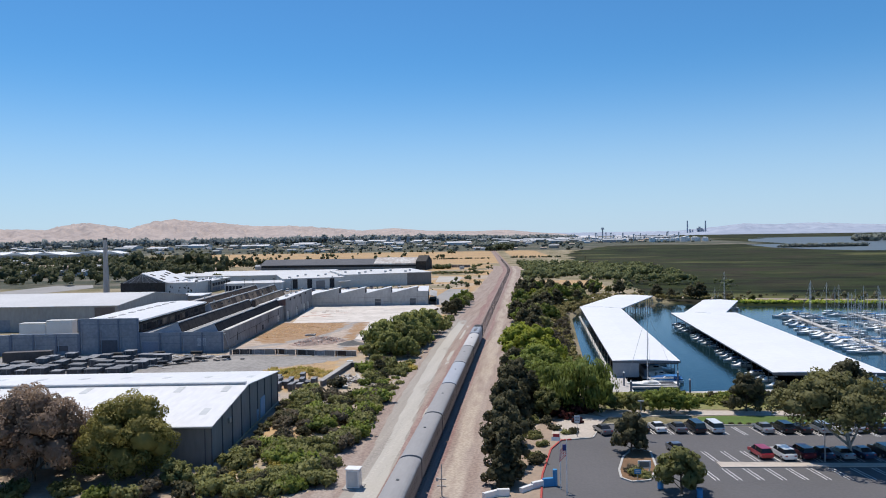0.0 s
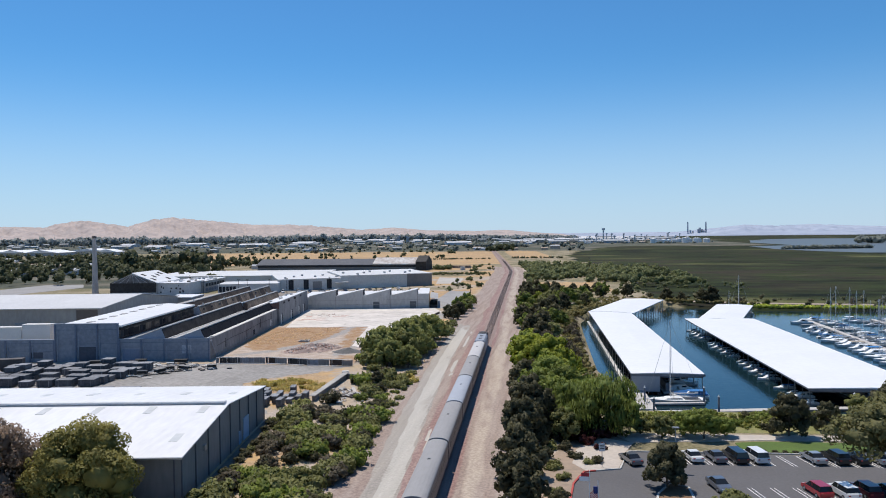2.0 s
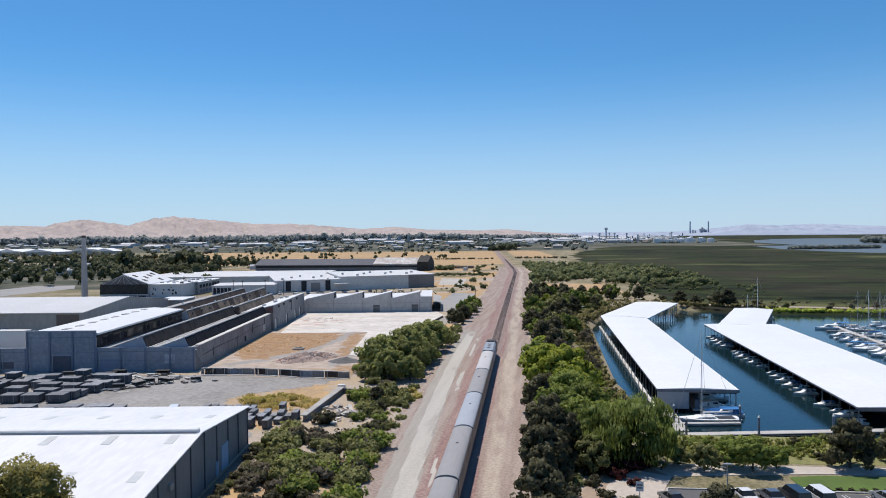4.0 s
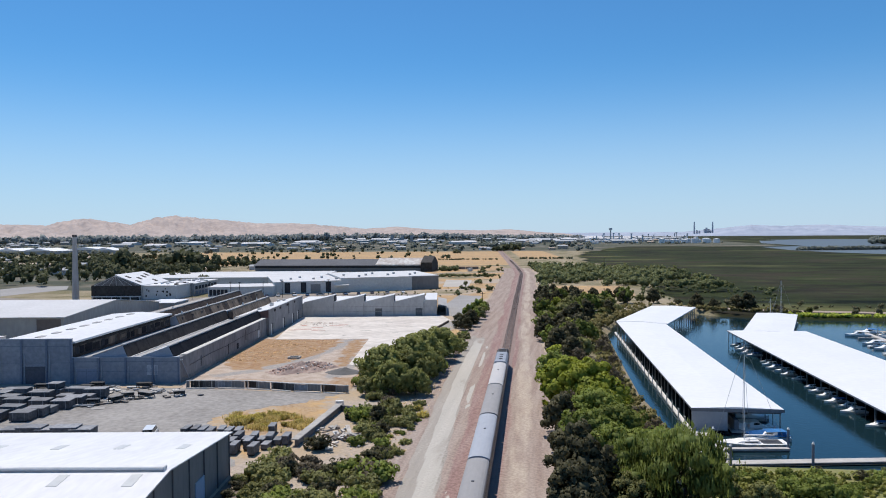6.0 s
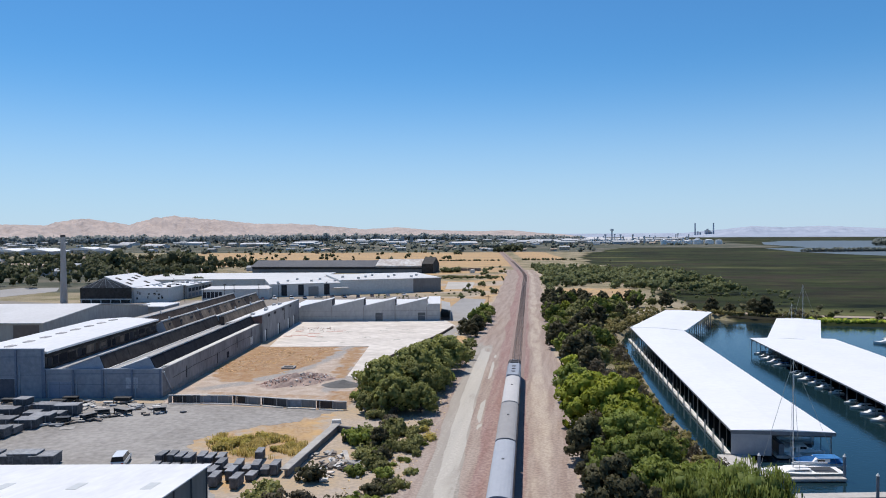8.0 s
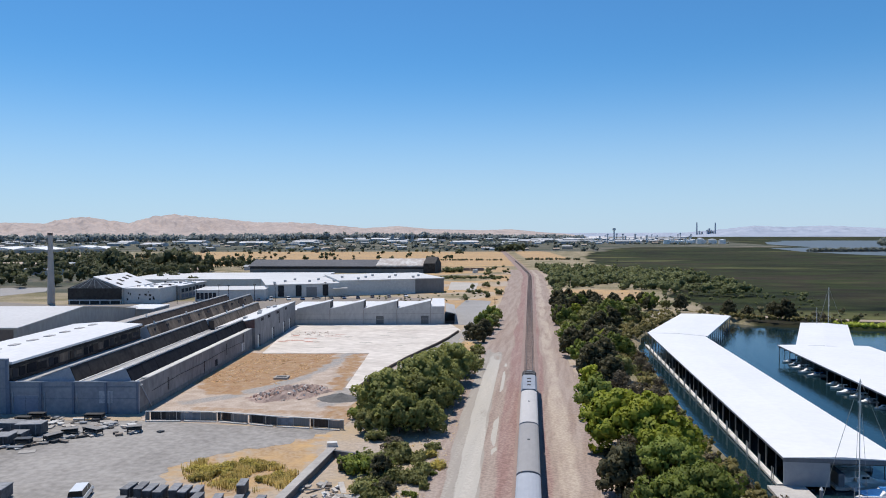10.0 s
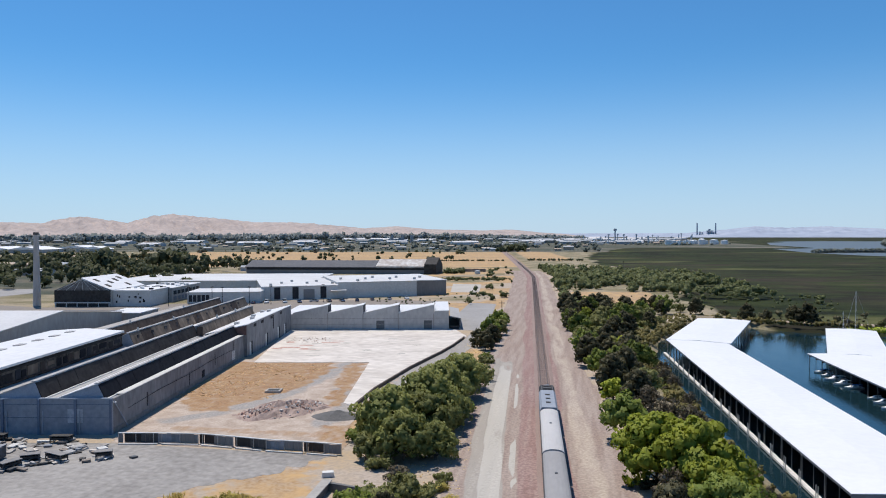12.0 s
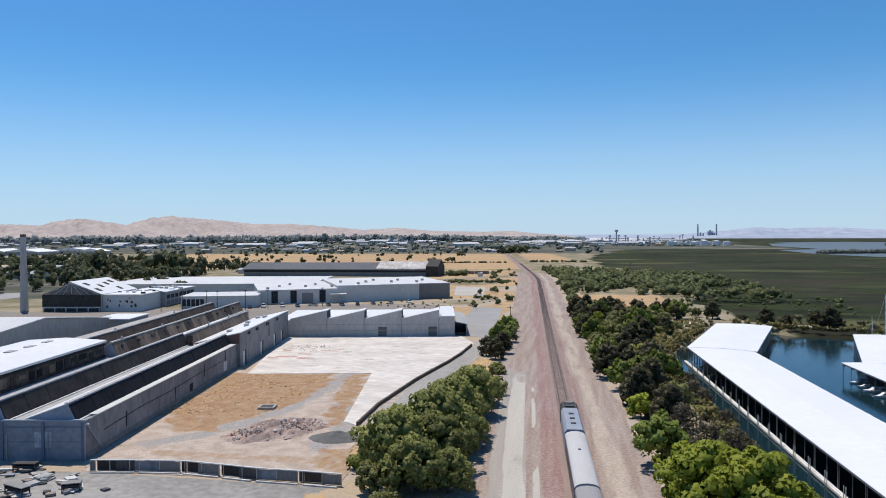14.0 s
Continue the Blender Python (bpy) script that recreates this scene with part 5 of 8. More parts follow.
def crown_mesh(name, lobes, count, size, material, parent, droop=0.0, seed=0, core=True):
    v, f, nv = leaf_cloud(lobes, count, size, droop, seed)
    verts, faces, normals = v.tolist(), f.tolist(), nv.tolist()
    if core:
        cv, cf, cn = core_blobs(lobes)
        k = len(verts)
        verts += cv
        faces += [tuple(i + k for i in q) for q in cf]
        normals += cn
    return soften(soup(name, verts, faces, material, parent), normals)


def stem(bm, spine, sides):
    """A bent tapered stem through (point, radius) pairs; returns its rings."""
    rings = []
    for p, r in spine:
        rings.append([bm.verts.new(p + Vector((r * math.cos(t), r * math.sin(t), 0))) for t in (2 * math.pi * i / sides for i in range(sides))])
    for a, b in zip(rings, rings[1:]):
        for i in range(sides):
            j = (i + 1) % sides
            bm.faces.new((a[i], a[j], b[j], b[i]))
    bm.faces.new(rings[-1])
    return rings


def limb(bm, rings, k, tip, r):
    """A limb that grows out of the stem's ring k on the side of its tip."""
    ring = rings[k]
    n_ = len(ring)
    i = max(range(n_), key=lambda q: ring[q].co.x * tip.x + ring[q].co.y * tip.y)
    root = [ring[i], ring[(i + 1) % n_], bm.verts.new(ring[i].co.lerp(rings[k - 1][i].co, 0.15))]
    end = [bm.verts.new(tip + Vector(d) * r) for d in ((1, 0, 0.3), (-0.5, 0.9, 0), (-0.5, -0.9, -0.3))]
    for a in range(3):
        b = (a + 1) % 3
        bm.faces.new((root[a], root[b], end[b], end[a]))
    bm.faces.new(end)


def tree_kind(name, H, R, base, n, count, size, leaf, bark, label, category, droop=0.0, seed=1, flat=0.8, lean=0.0, trunk_r=0.22, sparse=False, cone=False):
    """A tree of height H and crown radius R whose crown begins at height base."""
    g = random.Random(seed)
    t = thing(name, at(0, 0, -200), label, category)
    bm = bmesh.new()
    top = Vector((lean, 0, base + (H - base) * 0.45))
    spine = [(Vector((0, 0, -0.3)), trunk_r * 1.25)]
    for i in range(1, 5):
        spine.append((Vector((lean * (i / 4) ** 1.5 + g.uniform(-0.1, 0.1) * R * 0.3, g.uniform(-0.1, 0.1) * R * 0.3, top.z * i / 4)), trunk_r * (1.15 - 0.2 * i)))
    knots = stem(bm, spine, 7)
    lobes = []
    for i in range(n):
        th = 2.399 * i + g.uniform(-0.4, 0.4)
        s = (i + 0.5) / n
        rad = R * (0.30 + 0.42 * math.sin(math.pi * min(1, 0.25 + s * 0.8))) * g.uniform(0.75, 1.2)
        z = base + (H - base) * (0.16 + 0.66 * s)
        q = R * g.uniform(0.34, 0.52) * (1.1 - 0.3 * s)
        if cone:
            rad, z, q = R * 0.62 * (1 - s) * g.uniform(0.7, 1.15), base + q * 0.4 + (H - base) * 0.86 * s, R * (0.5 - 0.32 * s)
        c = (lean + rad * math.cos(th), rad * math.sin(th), z)
        lobes.append((*c, q, flat))
        limb(bm, knots, min(4, 1 + int(s * 4)), Vector(c), trunk_r * 0.12)
    lobes.append((lean, 0, H - R * (0.22 if cone else 0.42), R * (0.2 if cone else 0.45), flat))
    part("trunk", bm, bark, t)
    crown_mesh("crown", lobes, count, size, leaf, t, droop, seed, core=not sparse)
    return t


def shrub_kind(name, H, R, n, count, size, leaf, label, seed=1, category="shrub"):
    g = random.Random(seed)
    t = thing(name, at(0, 0, -200), label, category)
    bm = bmesh.new()
    knots = stem(bm, [(Vector((0, 0, -0.3)), 0.12), (Vector((0, 0, 0.05)), 0.1), (Vector((0.05, 0, H * 0.4)), 0.06)], 6)
    lobes = []
    for i in range(n):
        th = 2.399 * i
        rad = R * math.sqrt((i + 0.3) / n) * 0.75
        q = R * g.uniform(0.32, 0.5)
        c = (rad * math.cos(th), rad * math.sin(th), max(q * 0.55, H * g.uniform(0.35, 0.85) - q * 0.4))
        lobes.append((*c, q, 0.8))
        limb(bm, knots, 1 + i % 2, Vector(c), 0.03)
    part("stem", bm, TRUNK, t)
    crown_mesh("foliage", lobes, count, size, leaf, t, seed=seed)
    return t


LEAF_RUSSET = leafy("leaf_russet", (0.23, 0.175, 0.14), (0.43, 0.33, 0.265))
KINDS = {
    "round": tree_kind("broadleaf_tree", 8.0, 4.2, 1.8, 14, 5600, 0.37, LEAF_GREEN, TRUNK, "broad green leafy tree beside the railway", "tree", seed=2),
    "round2": tree_kind("broadleaf_tree", 7.0, 3.8, 1.2, 13, 5400, 0.36, LEAF_OLIVE, TRUNK, "olive green leafy tree with a rounded crown", "tree", seed=9),
    "clump": tree_kind("broadleaf_tree", 7.4, 4.0, 0.7, 20, 6000, 0.38, LEAF_CLUMP, TRUNK, "dense soft green tree in the clump by the lot", "tree", seed=47, flat=0.85),
    "bright": tree_kind("bright_tree", 6.5, 3.6, 1.0, 12, 5200, 0.35, LEAF_BRIGHT, TRUNK, "bright yellow-green leafy tree", "tree", seed=4),
    "dark": tree_kind("dark_evergreen", 8.5, 3.6, 0.3, 15, 6000, 0.38, LEAF_DARK, TRUNK, "dark evergreen tree with a dense crown", "tree", seed=6),
    "tall": tree_kind("tall_evergreen", 9.5, 3.6, 0.1, 24, 6200, 0.40, LEAF_DARK, TRUNK, "conical dark evergreen tree reaching the ground", "tree", seed=16, flat=0.9, cone=True),
    "willow": tree_kind("willow_tree", 9.0, 5.4, 0.6, 18, 7000, 0.46, leafy("leaf_willow", (0.082, 0.118, 0.030), (0.18, 0.225, 0.058)), TRUNK, "large weeping green willow tree", "tree", droop=1.3, seed=7),
    "euc": tree_kind("eucalyptus_tree", 12.5, 7.0, 5.5, 22, 15000, 0.36, LEAF_GUM, PALE_TRUNK, "spreading eucalyptus tree with a pale leaning trunk", "tree", seed=12, flat=0.55, lean=-2.0, trunk_r=0.27),
    "brown": tree_kind("bare_brown_tree", 6.0, 3.2, 1.0, 11, 1800, 0.30, LEAF_BROWN, TRUNK, "half-bare tree with brownish twigs", "tree", seed=20, sparse=True),
    "russet": tree_kind("russet_tree", 11.5, 6.2, 1.6, 28, 30000, 0.24, LEAF_RUSSET, TRUNK, "large tree with dull brownish foliage by the warehouse", "tree", seed=28),
    "ficus": tree_kind("broadleaf_tree", 12.2, 6.2, 0.8, 30, 34000, 0.25, leafy("leaf_ficus", (0.19, 0.185, 0.058), (0.40, 0.37, 0.125)), TRUNK, "large dense olive green tree by the warehouse", "tree", seed=31, flat=0.85, trunk_r=0.4),
    "shrub": shrub_kind("green_shrub", 2.4, 2.6, 11, 1100, 0.36, LEAF_OLIVE, "low olive green shrub on the slope", seed=3),
    "shrub2": shrub_kind("green_shrub", 2.2, 2.4, 11, 1100, 0.36, LEAF_GREEN, "low green shrub on the slope", seed=13),
    "shrubd": shrub_kind("dark_shrub", 2.6, 2.3, 10, 950, 0.37, LEAF_DARK, "low dark green shrub", seed=23),
    "dry": shrub_kind("dry_weeds", 1.5, 1.9, 10, 1300, 0.17, LEAF_DRY, "clump of dry yellow weeds", seed=33, category="weeds"),
    "red": shrub_kind("red_shrub", 1.8, 1.8, 8, 1000, 0.30, LEAF_RED, "dark red garden shrub", seed=43),
    "bshrub": shrub_kind("brown_shrub", 2.0, 2.0, 8, 900, 0.28, LEAF_BROWN, "dry brownish bare shrub", seed=53),
}
# the same kinds as they grow farther along the line, in coarser sprays
for k_, args in {"round": ("broadleaf_tree", 8.0, 4.2, 1.8, 12, 1450, 0.66, LEAF_GREEN, TRUNK, "broad green leafy tree beside the railway"), "round2": ("broadleaf_tree", 7.0, 3.8, 1.2, 11, 1400, 0.64, LEAF_OLIVE, TRUNK, "olive green leafy tree with a rounded crown"), "bright": ("bright_tree", 6.5, 3.6, 1.0, 10, 1300, 0.62, LEAF_BRIGHT, TRUNK, "bright yellow-green leafy tree"), "dark": ("dark_evergreen", 8.5, 3.6, 0.3, 13, 1550, 0.68, LEAF_DARK, TRUNK, "dark evergreen tree with a dense crown")}.items():
    KINDS[k_ + "_far"] = tree_kind(*args, "tree", seed=len(k_) * 7 + 3)
for k_, args in {"shrub": ("green_shrub", 2.4, 2.6, 8, 480, 0.48, LEAF_OLIVE, "low olive green shrub on the slope"), "shrub2": ("green_shrub", 2.2, 2.4, 8, 480, 0.48, LEAF_GREEN, "low green shrub on the slope"), "shrubd": ("dark_shrub", 2.6, 2.3, 7, 420, 0.48, LEAF_DARK, "low dark green shrub")}.items():
    KINDS[k_ + "_far"] = shrub_kind(*args, seed=len(k_) * 5 + 2)
USED = set()


def plant(kind, x, y, s=1.0, sz=None, group="", label="", z=None, turn=None):
    """Sets a tree or shrub of that kind at (x, y), turned by chance."""
    a = random.uniform(0, 360) if turn is None else turn
    gz = float(ground_height(np.array([x], float), np.array([y], float))[0]) if z is None else z
    m = pose(x, y, gz - 0.05, 0, 0, a) @ Matrix.Diagonal((s, s, sz or s, 1))
    if y > 200 and kind + "_far" in KINDS:
        kind += "_far"
    ob = KINDS[kind]
    if kind in USED:
        ob = copy_thing(ob, m)
    else:
        USED.add(kind)
        ob.matrix_world = m
    tagged(ob, label, "", group)
    return ob


# right of the railway, from near to far: kind, offset from the track, y, size
ROW_RIGHT = """tall 12.8 88.5 .68,dark 12.5 96 .8,dark 12 108 .9,tall 13 114 .8,dark 12.5 121 1,dark 14 128 1.05,round2 19 126 .7,willow 26.3 130.6 1.02,willow 22 131 .72,round 24 139 .8,round 19 137 1,dark 13.5 137 1.0,round2 24.5 148 .7,round 16 146 .95,
round 20.5 153 .85,dark 12.8 150 .7,dark 12.3 161 .95,round 18 161.5 .95,bright 19.5 170 1.0,brown 15 172 .75,bright 14.2 181 1.35,bright 18.5 177 1.2,brown 22 186 .9,round2 14 194 .7,brown 23.5 204 1.05,round 12.8 202 .85,
brown 21 211 1,brown 19 218 1.1,dark 17.8 224 1,bright 14 231 .65,dark 14.7 240 .95,dark 18.8 249 .95,round2 21 236 .8"""
for item in ROW_RIGHT.replace("\n", "").split(","):
    k, o, y, s = item.split()
    grow = 1.12 if float(y) < 150 else 1.08 if float(y) < 210 else 1.0
    plant(k, track_x(float(y)) + float(o) - 0.5, float(y), float(s) * grow * random.uniform(0.92, 1.1), group="trees right of the railway")
g = random.Random(62)
for i in range(38):
    y = 255 + i * 4.3
    wide = float(np.interp(y, [200, 330, 360, 420], [22, 26, 36, 58]))
    o = 13 + (i % 3) * (wide - 13) / 2.2 + g.uniform(-1.2, 1.2)
    plant(g.choice(["dark", "dark", "round", "round2", "dark", "round2", "brown", "round", "bright"]), track_x(y) + o - 0.5, y, g.uniform(0.82, 1.05), group="trees right of the railway")
g = random.Random(61)
for i in range(70):
    y = 100 + i * 4.2
    lo, hi = 10.5, float(np.interp(y, [100, 140, 170, 250, 330, 400], [14, 24, 27, 29, 33, 60]))
    plant(g.choice(["shrub", "shrub2", "shrubd", "shrubd", "bshrub"] if y < 255 else ["shrub", "shrub2", "shrubd", "round2", "dark", "bright"]), track_x(y) + g.uniform(lo, hi), y, g.uniform(0.6, 1.0), group="undergrowth right of the railway")
g = random.Random(71)
for i in range(52):
    y = 158 + i * 3.1
    x = float(np.interp(y, [154, 205, 305, 335], [26, 21.5, 20.5, 25])) - g.uniform(0.8, 6.0)
    plant(g.choice(["shrub", "bshrub", "shrub", "shrub2", "brown", "shrub2"]), x, y, g.uniform(0.5, 0.85), group="scrub on the harbour bank")
# left of the railway: the big clump by the lot and the scrub slope
for k, x, y, s in (("round2", -35, 186, 0.8), ("clump", -29.5, 187, 1.05), ("clump", -24.8, 188, 0.75), ("clump", -33, 194, 1.25), ("clump", -27.8, 196, 1.1), ("shrub2", -38, 196, 1.3), ("round2", -25.5, 200, 0.8), ("clump", -34, 203, 0.95), ("clump", -29, 205, 1.35), ("clump", -24.6, 208, 0.7), ("round2", -33, 212, 1.0), ("clump", -28, 215, 1.3), ("shrub2", -24, 219, 1.2), ("clump", -31.5, 223, 0.85), ("clump", -27, 228, 1.2), ("round2", -31.5, 233, 0.9), ("clump", -26.5, 238, 1.0), ("round2", -30, 244, 0.8), ("shrub", -24, 247, 1.3), ("shrub", -24.5, 254, 1.2), ("shrub2", -26, 261, 1.1), ("shrub", -25, 270, 1.0), ("shrub2", -26, 279, 1.0),
                   ("dark", -27.0, 290, 0.75), ("dark", -30, 296, 0.7), ("dark", -26, 300, 0.8), ("round", -28, 312, 0.9), ("round2", -25.5, 322, 0.9), ("round", -27, 334, 0.9), ("round2", -26.5, 348, 0.8), ("shrub", -29, 360, 1.1)):
    plant(k, x, y, s, group="clump of trees by the lot")
g = random.Random(8)
n_s = 0
while n_s < 125:
    y = g.uniform(82, 186)
    lo, hi = np.interp(y, [82, 100, 140, 186], [-33, -33, -37, -36]), np.interp(y, [82, 100, 140, 186], [-14.5, -17, -20, -23])
    x = g.uniform(lo, hi)
    if y > 138 and (g.random() < 0.72 or x < -33):
        continue
    plant(g.choice(["shrub", "shrub", "shrub", "shrubd", "shrub", "shrub2", "shrubd", "bshrub"]), x, y, g.uniform(0.8, 1.5), group="scrub on the railway slope")
    n_s += 1
for k, x, y, s in (("shrub", -36.2, 139.5, 1.5), ("shrub", -36.0, 133, 1.35), ("dark", -27.0, 164, 0.5), ("shrubd", -25.2, 159, 1.2), ("shrub2", -27.2, 151.3, 0.8), ("shrub2", -23.0, 151, 0.75), ("bshrub", -24.4, 139, 1.0)):
    plant(k, x, y, s, group="scrub on the railway slope")
g = random.Random(27)
for i in range(30):
    y = g.uniform(136, 184)
    plant(g.choice(["shrub_far", "shrub2_far", "shrub_far"]), track_x(y) - g.uniform(12.8, 16.5 if y > 150 else 18.5), y, g.uniform(0.28, 0.5), g.uniform(0.35, 0.6), group="weeds beside the old road")
# trees in front of the warehouse
for k, x, y, s, sz in (("russet", -57.5, 83.5, 1.08, 1.2), ("ficus", -44.2, 86.4, 1.0, 1.0), ("round2", -36.0, 83, 0.8, 0.75), ("shrub", -29, 81, 1.3, 1.5), ("shrub", -25, 80, 1.2, 1.3), ("shrub", -49.5, 79, 1.1, 1.1), ("shrub", -56, 78, 1.2, 1.2), ("shrub2", -44, 77.5, 1.0, 1.0), ("shrub", -40, 78, 1.1, 1.2), ("shrubd", -33, 80, 1.2, 1.2), ("bshrub", -38, 80, 1.2, 1.2), ("shrub", -62, 78, 1.2, 1.2), ("brown", -66, 84, 1.2, 1.3)):
    plant(k, x, y, s, sz, group="trees by the warehouse")
# shaded undergrowth along the warehouse wall
g = random.Random(26)
for i in range(13):
    d = 2 + i * 2.9
    plant("shrubd" if i % 3 else "shrub", -35.6 - 0.144 * d + 2.4 + g.uniform(-0.3, 0.6), 95.7 + 0.989 * d, g.uniform(0.4, 0.75), group="undergrowth by the warehouse")
for k, x, y, s in (("round", 36, 391, 1.0), ("dark", 11, 372, 0.85), ("round2", 16, 380, 0.9), ("round", 6, 392, 0.9), ("dark", 22, 398, 0.8), ("round2", 28, 404, 0.75), ("dark", 8, 404, 0.9), ("round", 18, 362, 0.75), ("dark", 4, 378, 0.9), ("bright", 12, 388, 0.8), ("round2", 24, 386, 0.8), ("dark", -2, 412, 0.85), ("round2", 44, 398, 0.65), ("dark", 2, 424, 0.85), ("dark", 12, 420, 0.8), ("dark", 22, 416, 0.7)):
    plant(k, x, y, s, group="park trees behind the berths")
# harbour park and parking lot
plant("euc", 57.8, 105.2, 1.1, 1.0, group="park trees", turn=0)
for k, x, y, s, sz in (("dark", 49.9, 132.4, 1.0, 1.0), ("dark", 70, 141, 1.4, 1.15), ("dark", 57.2, 136.4, 0.65, 0.7), ("round2", 66, 146, 0.9, 0.8), ("dark", 26.5, 105.0, 0.85, 0.85), ("round2", 31, 87.5, 1.1, 1.15), ("round2", 29.2, 128.6, 0.75, 0.78), ("round", 35.9, 129.2, 0.7, 0.65), ("round", 33.0, 131.0, 0.55, 0.55), ("round2", 26.0, 131, 0.6, 0.55), ("round", 39.5, 131, 0.45, 0.42)):
    plant(k, x, y, s, sz, group="park trees")

# ---- hills ----


def ridge(name, pts, dist, depth, material, label):
    """A line of hills: pts are (degrees clockwise from straight ahead, height); rising from its foot to the crest and down behind."""
    az = np.array([p[0] for p in pts], float)
    hh = np.array([p[1] for p in pts], float)
    A = np.linspace(az[0], az[-1], 620)
    vs, fs = [], []
    rows = 40
    for i, a in enumerate(A):
        h0 = np.interp(a, az, hh)
        for j in range(rows):
            s = j / (rows - 1)
            r = dist - depth * (1 - s)
            k = noise.fractal(Vector((a * 1.3 + 1.6 * s, s * 2.2, dist * 0.001)), 0.9, 2.0, 7)
            gully = abs(noise.fractal(Vector((a * 0.9 + 2.4 * s, s * 0.9, 3.0)), 0.8, 2.1, 5))
            h = h0 * (s ** 0.8) * (1 + (0.55 * k - 0.5 * gully) * (1.0 - s) ** 0.7 * (0.4 + s)) + (0 if j else -4) + 0.05 * h0 * noise.fractal(Vector((a * 2.3, 5.0, dist * 0.01)), 1.0, 2.0, 4) * s
            vs.append((r * math.sin(radians(a)), r * math.cos(radians(a)), h))
        if i:
            for j in range(rows - 1):
                p = i * rows + j
                fs.append((p - rows, p, p + 1, p - rows + 1))
    ob = soup(name, vs, fs, material)
    for p in ob.data.polygons:
        p.use_smooth = True
    return tagged(ob, label, "hills", kind="structure")


ridge("hills", [(-52, 80), (-41.4, 90), (-39.5, 95), (-36.9, 88), (-35.1, 122), (-34.1, 125), (-32.6, 105), (-31.5, 91), (-30, 130), (-28.5, 143), (-26.9, 129), (-24.9, 114), (-22.9, 96), (-20, 94), (-16.6, 73), (-14.8, 57), (-12.2, 69), (-9.6, 49), (-5.7, 41), (-3.5, 46), (-1.3, 27), (2, 8)], 4700, 1200, HILL, "rolling dry grass hills, their tan paled for haze")
ridge("far_hills", [(-6, 14), (-3.5, 22), (0.8, 20), (5.1, 20), (9.1, 20), (11.5, 38), (13.8, 59), (16, 50), (18.1, 57), (20.2, 48), (22.4, 39), (24.7, 40), (40, 45)], 4800, 500, FAR_RIDGE, "far hills on the horizon in a faint haze blue-grey")

# ---- far woods, town and works ----


def woods(name, spots, material, label, seed, clump=26, leaf=0.7, count=3):
    """Many small far trees as one mass: spots are (x, y, radius, height)."""
    g = np.random.default_rng(seed)
    verts, faces, normals = [], [], []
    for x, y, r, h in spots:
        lobes = [(x + g.uniform(-.4, .4) * r, y + g.uniform(-.4, .4) * r, h * g.uniform(0.4, 0.7), r * g.uniform(0.55, 0.8), 0.9 * h / (2 * r) + 0.25) for _ in range(count)]
        v, f, nv = leaf_cloud(lobes, clump, r * leaf, seed=int(g.integers(1e6)))
        k = len(verts)
        verts += v.tolist()
        faces += (f + k).tolist()
        cv, cf, cn = core_blobs(lobes, 0.85, 5)
        k = len(verts)
        verts += cv
        faces += [tuple(i + k for i in q) for q in cf]
        normals += nv.tolist() + cn
    return tagged(soften(soup(name, verts, faces, material), normals), label, "woods", kind="stuff")


FAR_LEAF = leafy("leaf_far", (0.058, 0.072, 0.042), (0.13, 0.145, 0.078))
# Far leaves paler and bluer: distance haze is mixed into their colour.
HAZE_LEAF = leafy("leaf_town_haze", (0.13, 0.157, 0.152), (0.205, 0.23, 0.215))
FOOT_HAZE_LEAF = leafy("leaf_foothill_haze", (0.165, 0.20, 0.225), (0.23, 0.263, 0.28))
g = random.Random(31)
spots = []
for _ in range(780):      # town trees behind the chimney
    y = g.uniform(470, 1000)
    x = -0.60 * y - g.uniform(-70, 420)
    spots.append((x, y, g.uniform(3, 6.5), g.uniform(4, 12)))
for _ in range(150):
    y = g.uniform(590, 780)
    spots.append((g.uniform(-470, -285), y, g.uniform(3, 6), g.uniform(5, 12)))
for x, y, r, h in ((-388, 655, 10, 25), (-379, 650, 8, 21), (-345, 668, 10, 20), (-333, 672, 11, 22), (-318, 668, 9, 17), (-307, 676, 8, 15), (-404, 690, 8, 16), (-425, 640, 8, 15)):
    spots.append((x, y, r, h))
woods("town_woods", spots, FAR_LEAF, "dense dark green town trees beyond the works", 3, 40, 0.42, 2)
spots = []
for _ in range(120):       # hedge and lone trees on the dry field
    y = g.choice([930, 985, 1060, 1180, 1285, 1290]) + g.uniform(-6, 6)
    spots.append((y * math.tan(radians(g.uniform(-36, -7))), y, g.uniform(1.5, 4.5), g.uniform(2.0, 5.5)))
spots += [(g.uniform(-104, -62), g.uniform(1296, 1340), g.uniform(4, 7), g.uniform(7, 14)) for _ in range(16)]
spots += [(g.uniform(-44, 22), 945 + g.gauss(0, 3), g.uniform(1.2, 2.2), g.uniform(1.4, 2.4)) for _ in range(40)]
spots += [(g.uniform(-150, -66), 925 + g.gauss(0, 2), g.uniform(1.0, 1.8), g.uniform(1.0, 1.8)) for _ in range(46)]
spots += [(-354, 852, 5.0, 8.5), (-372, 856, 3.5, 5), (-300, 905, 4, 6)]
woods("field_trees", spots, FAR_LEAF, "small dark trees and hedges on the dry field", 5, 22, count=2)
spots = []
for _ in range(1350):
    y = 1300 + 1900 * g.random() ** 0.9
    a = g.uniform(-46, 3)
    if noise.noise(Vector((a * 0.35, y * 0.004, 2))) > g.uniform(-0.35, 0.25):
        spots.append((y * math.sin(radians(a)), y * math.cos(radians(a)), g.uniform(3, 8), g.uniform(3.5, 9)))
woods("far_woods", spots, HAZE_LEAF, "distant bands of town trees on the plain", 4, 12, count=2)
spots = []
